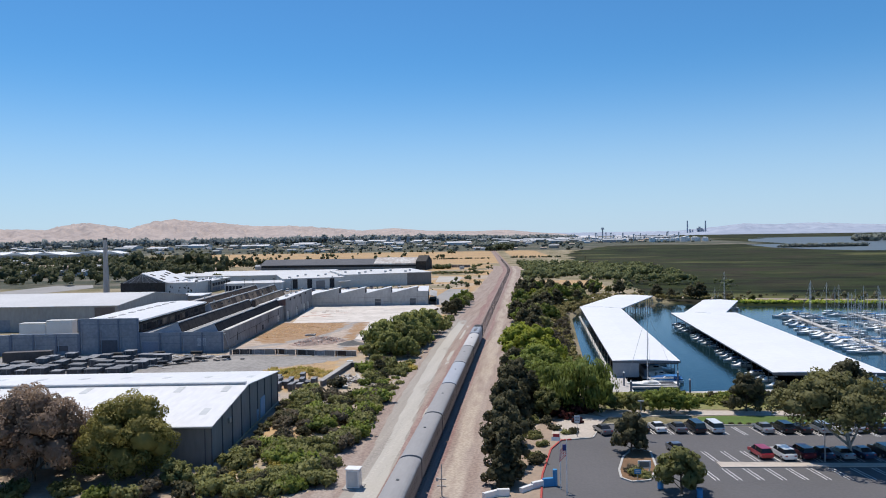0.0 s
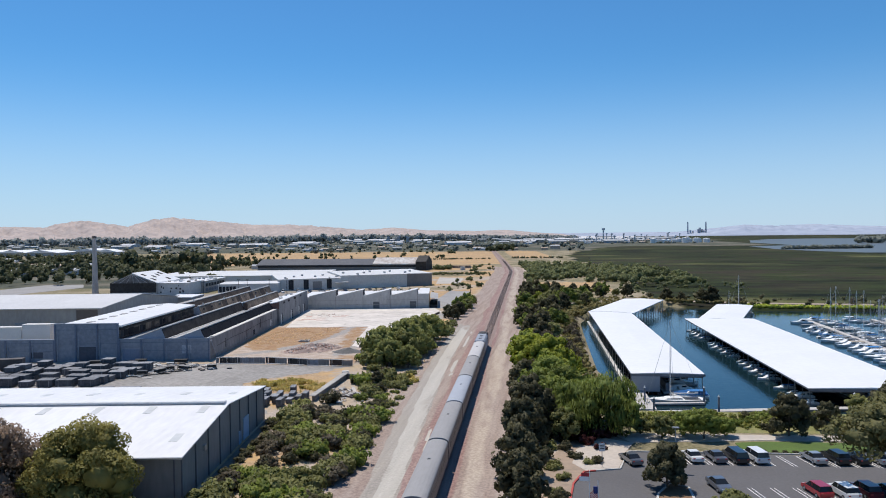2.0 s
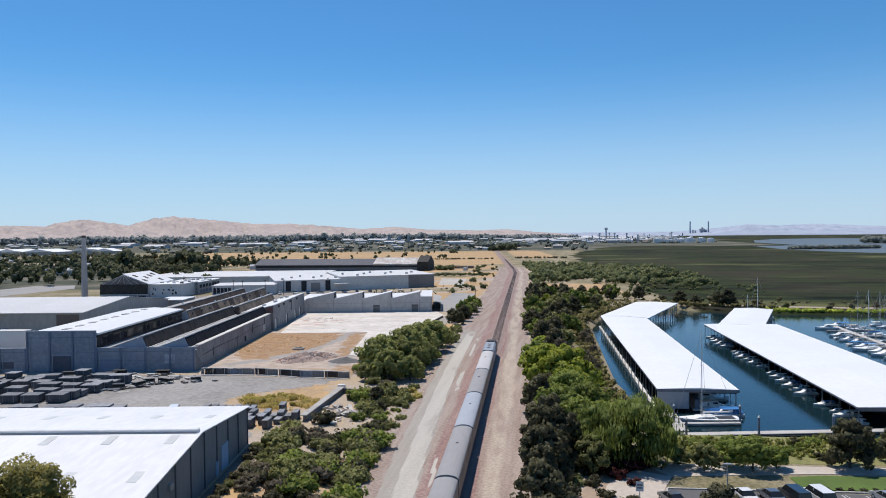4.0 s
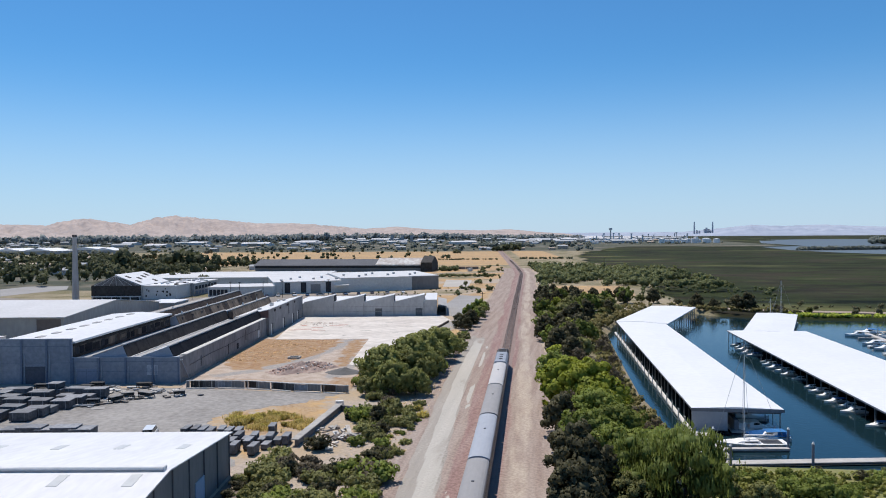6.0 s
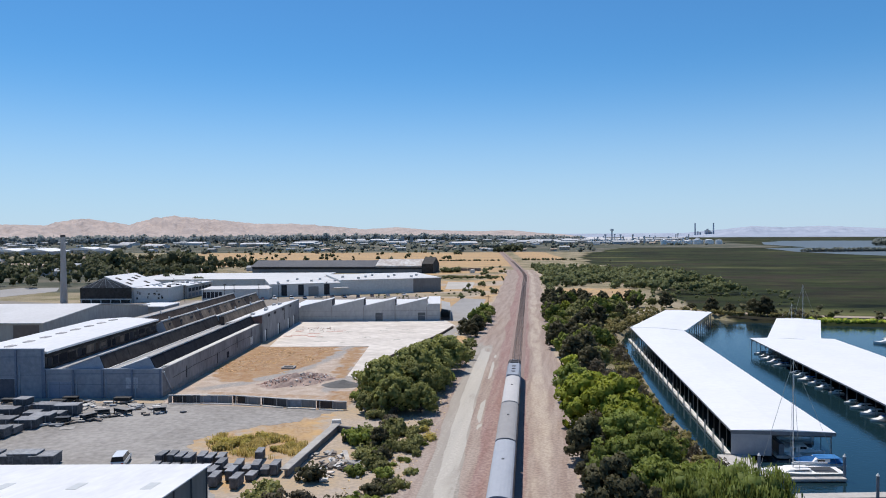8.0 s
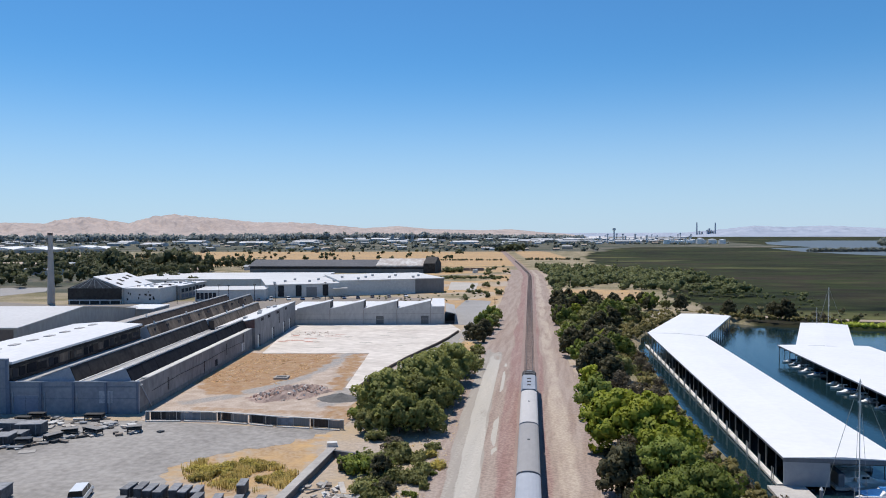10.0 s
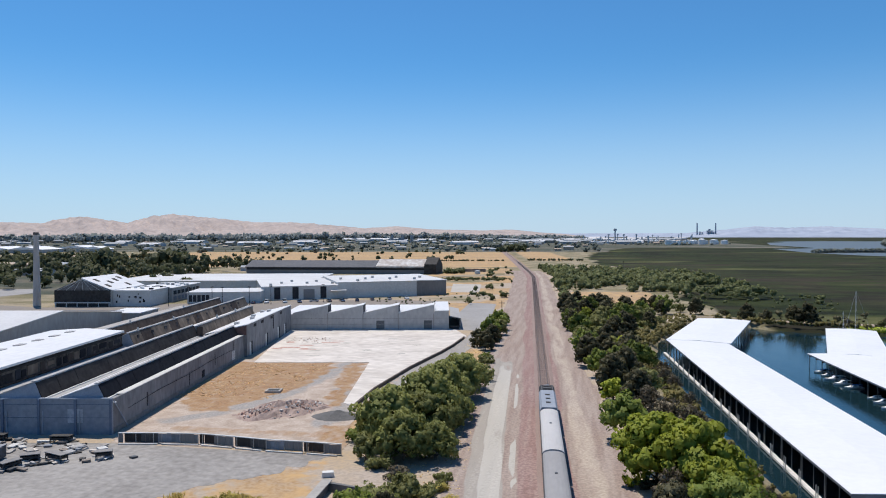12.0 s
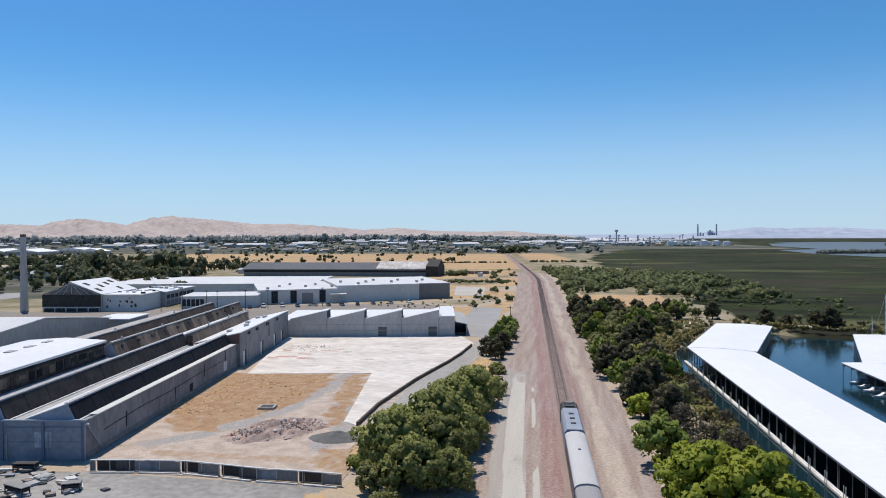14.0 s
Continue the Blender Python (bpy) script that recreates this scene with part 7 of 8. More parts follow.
# white relay cabinet beside the railway
rc = thing("relay_cabinet", at(-11.6, 85.4), "white railway relay cabinet on a concrete pad", "cabinet")
part("body", B(-0.9, 0.9, -0.7, 0.7, 0.2, 2.6, bevel=0.05), PAINT_WHITE, rc)
part("roof", B(-1.0, 1.0, -0.8, 0.8, 2.6, 2.75, bevel=0.03), PAINT_WHITE, rc)
part("door", B(-0.7, 0.7, -0.74, -0.701, 0.35, 2.4), PALE_WALL, rc)
part("pad", B(-1.3, 1.3, -1.2, 1.2, -0.1, 0.2), CONCRETE, rc)

# dry yellow weeds in the lot and along the road
def weed_spot(q):
    while True:
        x, y = q.uniform(-57, -38.5), q.uniform(154, 172)
        if ((x + 47) / 9) ** 2 + ((y - 163 + 0.25 * (x + 47)) / 5.5) ** 2 < q.uniform(0.3, 1.25) and noise.noise(Vector((x * 0.24, y * 0.3, 5))) > q.uniform(-0.25, 0.12):
            return x, y


for i in range(40):
    x, y = weed_spot(g)
    plant("dry", x, y, g.uniform(0.45, 0.95), group="yellow weeds")
for x, y, s in ((-22, 175, 0.9), (-20, 170, 1.0), (-27, 88, 1.2), (-25.5, 93, 1), (-22, 84, 1.1), (-15.5, 88, 0.8), (-30, 86, 1.2)):
    plant("dry", x, y, s, group="yellow weeds")


def tufts(name, count, where, material, label, h=(0.12, 0.28), seed=1, wide=1.0, tip=1.5):
    """Scattered grass tufts, each three crossed bent blades, as one mass."""
    gg = random.Random(seed)
    vs, fs = [], []
    tries = 0
    while len(fs) < count * 3 and tries < count * 12:
        tries += 1
        x, y = where(gg)
        if noise.noise(Vector((x * 0.15, y * 0.15, seed))) < gg.uniform(-0.5, 0.25):
            continue
        for _ in range(3):
            a, hh, w = gg.uniform(0, 6.283), gg.uniform(*h), gg.uniform(0.08, 0.2) * wide
            hh *= 0.6 + 0.8 * max(0.0, noise.noise(Vector((x * 0.5, y * 0.5, 3))) + 0.4)
            dx, dy = w * math.cos(a), w * math.sin(a)
            k = len(vs)
            vs += [(x - dx, y - dy, 0.0), (x + dx, y + dy, 0.0), (x + dx * tip - dy, y + dy * tip + dx, hh), (x - dx * tip - dy, y - dy * tip + dx, hh * 0.9)]
            fs.append((k, k + 1, k + 2, k + 3))
    up = [Vector((gg.gauss(0, 0.35), gg.gauss(0, 0.35), 1.0)).normalized() for _ in range(len(fs))]
    return tagged(soften(soup(name, vs, fs, material), [q for q in up for _ in range(4)]), label, "grass", kind="stuff")


TUFT_BROWN = leafy("tuft_brown", (0.46, 0.308, 0.177), (0.644, 0.462, 0.281))
TUFT_GOLD = leafy("tuft_gold", (0.48, 0.385, 0.235), (0.62, 0.51, 0.33))
TALL_WEED = leafy("tall_weed", (0.345, 0.297, 0.0936), (0.575, 0.462, 0.208))
tufts("tall_weeds", 4200, weed_spot, TALL_WEED, "tall dry yellow weeds beside the yard", h=(0.3, 0.95), seed=7, wide=0.35, tip=0.6)
dump = thing("rubble_dump", at(-31.5, 156, 0, 20), "dumped pale boards and broken concrete in the weeds", "rubble")
for i in range(46):
    w, d, h_ = g.uniform(0.3, 1.3), g.uniform(0.12, 0.4), g.uniform(0.08, 0.25)
    bm = B(-w, w, -d, d, 0, h_)
    bm.transform(pose(g.gauss(0, 1.7), g.gauss(0, 3.6), 0.1 + 0.15 * g.random(), g.uniform(-20, 20), g.uniform(-20, 20), g.uniform(0, 180)))
    part("board" if i % 2 else "slab_piece", bm, (PALE_WALL, CONCRETE, SLAB, BROWN_BOARD)[i % 4], dump)
tufts("lot_grass", 900, lambda q: (q.uniform(-84, -64), q.uniform(222, 261)), TUFT_BROWN, "dry brown grass on the empty lot", h=(0.08, 0.2), seed=2)
tufts("verge_grass", 1500, lambda q: (lambda y: (track_x(y) - q.uniform(12.5, 22), y))(q.uniform(78, 330)), TUFT_GOLD, "dry golden grass along the old road", h=(0.08, 0.2), seed=4, wide=0.8, tip=0.9)

sheet("soil_bed", [(-75, 74)] + ragged([(-22, 74), (-20, 80), (-27, 84), (-36, 92)]) + [(-45, 91.5), (-75, 86.5)], -0.2, 0.03, surface("dark_soil", (0.30, 0.23, 0.17), (0.38, 0.30, 0.23), 1.0, 1.2, 0.3), "dark brown soil under the trees by the warehouse", "soil")
# Soil strip coloured dark to paint in the warehouse wall's shadow.
sheet("wall_soil", [(-35.2, 96), (-32.4, 96.5)] + ragged([(-32.6, 99), (-35, 115), (-38.2, 136)], 0.8, 0.6) + [(-40.9, 135)], -0.2, 0.045, surface("shaded_soil", (0.13, 0.105, 0.085), (0.20, 0.165, 0.13), 1.0, 1.2, 0.3), "soil strip along the warehouse wall, darkened as its shadow", "soil")

# ---- parking lot and park east of the railway ----
sheet("parking_lot", [(13.4, 40), (130, 40), (130, 124.5), (23.2, 120.6), (21.2, 112), (16, 110), (14.5, 105), (13.4, 93)], -0.2, 0.05, ASPHALT, "grey asphalt parking lot with white stall lines", "parking lot")
sheet("plaza", [(8.6, 60), (13.1, 60), (13.1, 93), (14.2, 105.2), (15.9, 110.3), (21, 112.3), (22.9, 120.9), (24.4, 126), (20, 131), (14, 125), (9.8, 112)], -0.2, 0.08, surface("plaza_dirt", (0.36, 0.27, 0.20), (0.27, 0.21, 0.16), 0.95, 1.2, 0.25), "brown dirt garden and plaza beside the lot", "garden")
sheet("footpath", [(24.0, 125.8), (45, 129.2), (130, 134), (130, 137), (45, 132.4), (28, 131.5), (21, 131.2)], -0.2, 0.09, PAVING, "pale concrete footpath along the harbour", "footpath")
sheet("pavement", [(16.3, 110.6), (20.9, 112.4), (22.8, 121.0), (24.4, 125.6), (19.5, 128), (15.2, 121), (14.4, 114)], 0.08, 0.10, PAVING, "pale concrete plaza paving", "pavement")
sheet("harbour_bank", [(24.6, 133), (45, 133.6), (130, 138.5), (130, 150), (26, 147.5)], -0.3, 0.03, surface("weedy_bank", (0.15, 0.17, 0.05), (0.26, 0.23, 0.10), 1.0, 1.5, 0.15, bump=0.6), "weedy green bank above the harbour", "bank")
sheet("lawn", [(40.5, 122.4), (130, 126.5), (130, 132), (45, 128.4), (40.2, 127.2)], -0.2, 0.12, LAWN, "mown green lawn strip", "lawn")
sheet("median", [(38.2, 98.5), (53.0, 100.2), (80, 103), (80, 104.2), (52.6, 101.8), (38.0, 100.9)], 0.0, 0.17, PAVING, "pale paved strip between parking rows", "median")


def kerb_line(pts, w, z, material, label):
    t = thing("kerb", at(0, 0), label, "kerb", kind="structure")
    for (xa, ya), (xb, yb) in zip(pts, pts[1:]):
        n_ = Vector((yb - ya, xa - xb)).normalized() * w / 2
        bm = bmesh.new()
        extrude_poly(bm, [(xa - n_.x, ya - n_.y), (xa + n_.x, ya + n_.y), (xb + n_.x, yb + n_.y), (xb - n_.x, yb - n_.y)], 0.0, z)
        part("kerb_stone", bm, material, t)


kerb_line([(13.25, 70), (13.25, 93), (14.35, 105.1), (15.95, 110.15), (17.6, 110.9)], 0.25, 0.21, RED_KERB, "red painted kerb round the lot")
kerb_line([(17.6, 110.9), (21.1, 112.15), (23.05, 120.75), (40.3, 121.7), (130, 125.8)], 0.25, 0.2, KERB, "pale concrete kerb round the lot")
ISL = [(25.0, 102.2), (23.9, 96), (23.9, 92.6), (25.2, 91.2), (27.6, 92.0), (29.2, 97.2), (29.3, 105.2), (27, 106.5)]
sheet("island", ISL, 0.0, 0.16, surface("island_soil", (0.22, 0.13, 0.07), (0.15, 0.09, 0.05), 1.0, 2, 0.3), "planted traffic island", "island")
kerb_line(ISL + ISL[:1], 0.3, 0.22, KERB, "pale kerb round the traffic island")
lines = thing("stall_lines", at(0, 0), "white double stall lines on the asphalt", "road marking", kind="structure")
AXIS = Vector((-1.05, 4.8)).normalized()


def painted(x, y, length, w=0.11):
    n_ = Vector((AXIS.y, -AXIS.x)) * w / 2
    e = AXIS * length
    bm = bmesh.new()
    extrude_poly(bm, [(x - n_.x, y - n_.y), (x + n_.x, y + n_.y), (x + n_.x + e.x, y + n_.y + e.y), (x - n_.x + e.x, y - n_.y + e.y)], 0.045, 0.056)
    part("line", bm, PAINT_WHITE, lines)


for i in range(-1, 11):
    for d in (-0.28, 0.28):
        painted(39.5 + 2.92 * i + d, 93.4 + 0.33 * i, 4.9)
        painted(41.1 + 2.92 * i + d, 101.7 + 0.27 * i, 4.9)
for i in range(14):
    for d in (-0.25, 0.25):
        painted(31.3 + 2.92 * i + d, 115.4 + 0.13 * i, 5.0)


# ---- cars ----
def car(x, y, a, paint, label, kind="sedan"):
    """A parked car along y (nose at +y) with its own body, glass, wheels and lamps."""
    t = thing("car", at(x, y, 0.05, a), label, "car", "cars in the parking lot")
    L, W = {"sedan": (4.7, 1.82), "suv": (4.85, 1.95), "van": (5.1, 2.0), "pickup": (5.5, 1.98), "mini": (4.6, 1.9)}[kind]
    h = {"sedan": 1.45, "suv": 1.68, "van": 1.78, "pickup": 1.8, "mini": 1.6}[kind]
    hood = 0.98 if kind in ("suv", "van", "pickup") else 0.86
    y0, y1 = -L / 2, L / 2
    body = [(y0, 0.32), (y1 - 0.1, 0.30), (y1, 0.5), (y1 - 0.05, hood - 0.14), (y1 - 0.5, hood), (y1 - 1.3, hood + 0.08), (y0 + 0.15, hood + 0.12), (y0, hood - 0.05)]
    bm = bmesh.new()
    profile_x(bm, body, -W / 2, W / 2)
    bmesh.ops.bevel(bm, geom=[e for e in bm.edges if abs(e.verts[0].co.x - e.verts[1].co.x) < 0.01], offset=0.09, segments=2, affect="EDGES")
    part("body", bm, paint, t)
    back = {"sedan": 0.75, "suv": 0.15, "van": 0.1, "pickup": 2.1, "mini": 0.12}[kind]
    front = {"sedan": 1.3, "suv": 1.3, "van": 1.0, "pickup": 1.45, "mini": 1.05}[kind]
    rf = {"sedan": 0.75, "suv": 0.6, "van": 0.6, "pickup": 0.6, "mini": 0.75}[kind]
    rb = {"sedan": 0.7, "suv": 0.3, "van": 0.15, "pickup": 0.15, "mini": 0.3}[kind]
    z0 = hood + 0.07
    lo = [(-W / 2 + 0.07, y0 + back), (W / 2 - 0.07, y0 + back), (W / 2 - 0.07, y1 - front), (-W / 2 + 0.07, y1 - front)]
    hi = [(-W / 2 + 0.25, y0 + back + rb), (W / 2 - 0.25, y0 + back + rb), (W / 2 - 0.25, y1 - front - rf), (-W / 2 + 0.25, y1 - front - rf)]
    for i, nm in enumerate(("rear_window", "side_window", "windscreen", "side_window")):
        j = (i + 1) % 4
        bm = bmesh.new()
        q = [(*lo[i], z0), (*lo[j], z0), (*hi[j], h - 0.05), (*hi[i], h - 0.05)]
        o = [bm.verts.new(c) for c in q]
        e = [bm.verts.new((c[0] * 0.97, c[1] * 0.985, c[2])) for c in q]
        bm.faces.new(o)
        bm.faces.new(e[::-1])
        for a_ in range(4):
            b_ = (a_ + 1) % 4
            bm.faces.new((o[b_], o[a_], e[a_], e[b_]))
        part(nm, bm, GLASS_DARK, t)
    bm = bmesh.new()
    extrude_poly(bm, [(p[0] * 1.02, p[1]) for p in hi], h - 0.05, h)
    part("roof", bm, paint, t)
    for s in (-1, 1):
        for f, yy in ((1, y1 - 0.95), (-1, y0 + 0.9)):
            bm = bmesh.new()
            tube(bm, (s * (W / 2 - 0.2), yy, 0.33), (s * (W / 2 + 0.01), yy, 0.33), 0.33, 0.33, 14)
            wheel = part("wheel", bm, BLACK, t)
            bm = bmesh.new()
            tube(bm, (s * (W / 2 + 0.005), yy, 0.33), (s * (W / 2 + 0.02), yy, 0.33), 0.2, 0.19, 10)
            part("rim", bm, STEEL, wheel)
        part("headlight", B(s * (W / 2 - 0.42) - 0.18, s * (W / 2 - 0.42) + 0.18, y1 - 0.14, y1 - 0.02, 0.6, 0.72), PAINT_WHITE, t)
        part("tail_light", B(s * (W / 2 - 0.3) - 0.15, s * (W / 2 - 0.3) + 0.15, y0 - 0.015, y0 + 0.1, 0.72, 0.88), RED_KERB, t)
        bm = bmesh.new()
        box(bm, s * (W / 2 - 0.16) - 0.02, s * (W / 2 - 0.16) + 0.02, y0 + L * 0.45, y0 + L * 0.47, z0, h - 0.08)
        part("pillar", bm, paint, t)
    return t


def coat(name, c, metal=0.2):
    m = surface(name, c, tuple(v * 0.92 for v in c), 0.28, 3, 0.3, metal=metal, bump=0)
    m.node_tree.nodes["Principled BSDF"].inputs["Coat Weight"].default_value = 0.6
    return m


C_WHITE, C_SILVER, C_DARK, C_RED, C_MAROON, C_BLUE, C_GREY = coat("paint_white", (0.78, 0.78, 0.77), 0), coat("paint_silver", (0.48, 0.50, 0.52), 0.5), coat("paint_black", (0.02, 0.022, 0.026)), coat("paint_red", (0.42, 0.02, 0.03)), coat("paint_maroon", (0.13, 0.015, 0.025)), coat("paint_navy", (0.035, 0.06, 0.12)), coat("paint_grey", (0.16, 0.17, 0.19), 0.4)
TILT = math.degrees(math.atan2(1.05, 4.8))
CARS = [(45.1, 104.9, 0, C_RED, "red minivan parked in the lot", "mini"), (48.1, 104.6, 0, C_WHITE, "white sport utility car with dark windows", "suv"), (51.0, 105.4, 0, C_MAROON, "dark red estate car parked in the shade", "suv"), (53.7, 105.5, 0, C_BLUE, "dark blue sedan parked in the shade", "sedan"), (56.5, 105.6, 0, C_SILVER, "silver sedan parked in the shade", "sedan"), (59.5, 106.2, 0, C_BLUE, "blue sedan parked in the shade", "sedan"), (62.9, 107.2, 0, C_DARK, "black sport utility car parked in the shade", "suv"),
        (32.0, 117.9, 0, C_WHITE, "white sedan beside the kerb", "sedan"), (35.3, 118.0, 0, C_GREY, "grey sedan beside the kerb", "sedan"), (38.2, 118.3, 0, C_DARK, "black minivan beside the kerb", "van"), (41.1, 118.6, 0, C_WHITE, "white van beside the kerb", "van"), (49.2, 118.9, 0, C_SILVER, "silver sedan beside the lawn", "sedan"), (52.4, 119.3, 0, C_DARK, "black sport utility car beside the lawn", "suv"), (55.2, 119.4, 0, C_DARK, "black sedan beside the lawn", "sedan"), (58.2, 119.6, 0, C_SILVER, "silver estate car beside the lawn", "suv"), (61.0, 119.8, 0, C_WHITE, "white pickup truck beside the lawn", "pickup"), (64.1, 120.6, 0, C_SILVER, "silver sedan beside the lawn", "sedan"), (67.0, 120.6, 0, C_DARK, "black sedan beside the lawn", "sedan"), (70.0, 120.8, 0, C_BLUE, "navy sedan beside the lawn", "sedan"),
        (22.9, 115.6, 8, C_GREY, "grey sedan by the plaza kerb", "sedan"), (29.2, 117.6, 0, C_DARK, "black sedan beside the kerb", "sedan"), (33.2, 105.4, 180, C_GREY, "grey sedan near the traffic island", "sedan")]
YARD_CARS = []
for x, y, a, p, lab, k in CARS:
    ob = car(x, y, TILT + a, p, lab, k)
    if lab.split()[1] in ("sedan", "van") and len(YARD_CARS) < 5:
        YARD_CARS.append(ob)
g = random.Random(77)
for x, y in ((-156, 413), (-150, 416), (-145, 420), (-137, 423), (-124, 428), (-117, 430), (-111, 432), (-98, 440), (-90, 443), (-82, 448), (-104, 434), (-130, 424)):
    tagged(copy_thing(YARD_CARS[g.randrange(len(YARD_CARS))], at(x, y - 3, 0, 25 + g.choice([0, 90, 180]) + g.uniform(-8, 8))), "car parked in front of the works", "car", "cars by the works")

# flagpoles and flags
STRIPE_RED, STRIPE_BLUE = surface("flag_red", (0.5, 0.05, 0.06)), surface("flag_blue", (0.03, 0.05, 0.2))
fp = thing("flagpole", at(16.5, 85.6), "white flagpole with a striped red and white flag", "flagpole")
bm = bmesh.new()
tube(bm, (0, 0, 0), (0, 0, 7.2), 0.07, 0.04, 8)
part("pole", bm, PAINT_WHITE, fp)
for i in range(13):
    bm = bmesh.new()
    z = 6.6 - 0.115 * i
    prev = None
    for k in range(6):
        x = -0.05 - 0.22 * k * (0.75 if i < 7 else 0.8)
        yy = 0.08 * math.sin(k * 1.3)
        r = [bm.verts.new((x, yy, z - 0.18 * k)), bm.verts.new((x, yy, z - 0.115 - 0.18 * k))]
        if prev:
            bm.faces.new((prev[0], prev[1], r[1], r[0]))
        prev = r
    bmesh.ops.solidify(bm, geom=bm.faces[:], thickness=0.012)
    part("stripe", bm, PAINT_WHITE if i % 2 else STRIPE_RED, fp)
bm = bmesh.new()
box(bm, -0.5, -0.05, -0.06, 0.07, 5.75, 6.5)
part("canton", bm, STRIPE_BLUE, fp)
fp2 = thing("flagpole", at(15.7, 87.6), "white flagpole with a small red and white flag", "flagpole")
bm = bmesh.new()
tube(bm, (0, 0, 0), (0, 0, 7.6), 0.07, 0.04, 8)
part("pole", bm, PAINT_WHITE, fp2)
part("flag_red_half", B(-0.9, -0.05, -0.02, 0.02, 6.9, 7.3), STRIPE_RED, fp2)
part("flag_white_half", B(-1.1, -0.05, -0.02, 0.02, 6.4, 6.9), PAINT_WHITE, fp2)
# curved entrance wall
ew = thing("entrance_wall", at(0, 0), "low curved entrance wall painted white and blue", "wall")
EP = [(6.0, 83.0), (7.6, 84.4), (9.2, 84.6), (10.6, 85.6), (12.0, 87.3), (13.4, 88.4), (14.8, 88.9)]
for i, ((xa, ya), (xb, yb)) in enumerate(zip(EP, EP[1:])):
    if i == 2:
        continue
    n_ = Vector((yb - ya, xa - xb)).normalized() * 0.25
    bm = bmesh.new()
    extrude_poly(bm, [(xa + n_.x, ya + n_.y), (xb + n_.x, yb + n_.y), (xb - n_.x, yb - n_.y), (xa - n_.x, ya - n_.y)][::-1], 0, (0.8, 0.9, 1, 0.7, 0.9, 1.1)[i])
    bmesh.ops.recalc_face_normals(bm, faces=bm.faces[:])
    part("wall_length", bm, BLUE_PAINT if i >= 5 else PAINT_WHITE, ew)
bm = bmesh.new()
tube(bm, (15.0, 88.9, 0), (15.0, 88.9, 2.2), 0.32, 0.3, 16)
part("pillar", bm, BLUE_PAINT, ew, "round blue pillar")
for k, (x, y) in enumerate(((28.6, 89.2), (33.0, 86.3))):
    b = thing("bollard_pillar", at(x, y), "bright blue round pillar at the lot entrance", "pillar")
    bm = bmesh.new()
    tube(bm, (0, 0, 0), (0, 0, 1.0), 0.4, 0.36, 14)
    part("shaft", bm, BLUE_PAINT, b)
    bm = bmesh.new()
    tube(bm, (0, 0, 1.0), (0, 0, 1.12), 0.45, 0.4, 14)
    part("cap", bm, BLUE_PAINT, b)


def sign(x, y, a, w, h, z, board, label):
    t = thing("sign", at(x, y, 0, a), label, "sign")
    bm = bmesh.new()
    tube(bm, (0, 0, 0), (0, 0, z + h), 0.05, 0.05, 6)
    part("post", bm, STEEL, t)
    part("board", B(-w / 2, w / 2, -0.08, -0.05, z, z + h, bevel=0.01), board, t)
    for i in range(2):
        part("text_bar", B(-w * 0.35, w * 0.35, -0.09, -0.081, z + h * (0.3 + 0.3 * i), z + h * (0.42 + 0.3 * i)), PAINT_WHITE if board is BLUE_PAINT else LOCO_DARK, t)
    return t


sign(18.6, 112.6, 0, 0.9, 1.2, 2.4, PAINT_WHITE, "white sign on a post by the plaza")
sign(26.0, 91.8, 0, 0.9, 0.7, 1.0, BLUE_PAINT, "blue sign on a post at the island")
sb = thing("notice_board", at(27.3, 95.6, 0.16, 10), "white framed notice board on the island", "notice board")
part("board", B(-0.9, 0.9, -0.08, 0.08, 0.4, 1.5, bevel=0.02), PAINT_WHITE, sb)
part("panel", B(-0.7, 0.7, -0.1, -0.081, 0.6, 1.35), GREY_WALL, sb)
for s in (-1, 1):
    part("leg", B(s * 0.7 - 0.06, s * 0.7 + 0.06, -0.06, 0.06, 0, 0.4), PAINT_WHITE, sb)


def lamp(x, y, h=6.5):
    t = thing("street_lamp", at(x, y, 0.05), "slim grey parking lot lamp post", "street lamp", "lot lamps")
    bm = bmesh.new()
    tube(bm, (0, 0, 0), (0, 0, h), 0.09, 0.06, 8)
    part("pole", bm, STEEL, t)
    part("lamp_head", B(-0.5, 0.5, -0.18, 0.18, h, h + 0.16, bevel=0.03), STEEL, t)
    return t


lamp(53.3, 102.6)
lamp(28.8, 112.5, 6.0)
lamp(75, 104.5)
# planting in the park
for k, x, y, s in (("red", 15.8, 126, 1.0), ("red", 18.5, 127.5, 1.1), ("red", 13.5, 128, 0.9), ("red", 21, 129, 0.8), ("shrubd", 14.5, 117, 0.6), ("shrubd", 18.2, 115.5, 0.55), ("shrub", 16.8, 114.2, 0.5), ("shrub", 11.3, 111, 0.55), ("shrubd", 12.3, 98, 0.9), ("shrub", 11.8, 100.5, 0.7), ("shrub", 26.2, 94.0, 0.7), ("shrub", 27.2, 93.2, 0.5), ("bshrub", 25.5, 95.5, 0.6)):
    plant(k, x, y, s, group="park planting")
g = random.Random(77)
for i in range(60):
    x = 27 + i * 1.4 + g.uniform(-0.8, 0.8)
    plant(g.choice(["shrub2", "shrub2", "shrub", "shrubd"]), x, g.uniform(136, 147), g.uniform(0.4, 0.7), group="bank shrubs")
for i in range(30):
    plant("shrubd", 43.5 + i * 1.5, 122.6 + i * 0.066, 0.33, 0.3, group="low hedge")
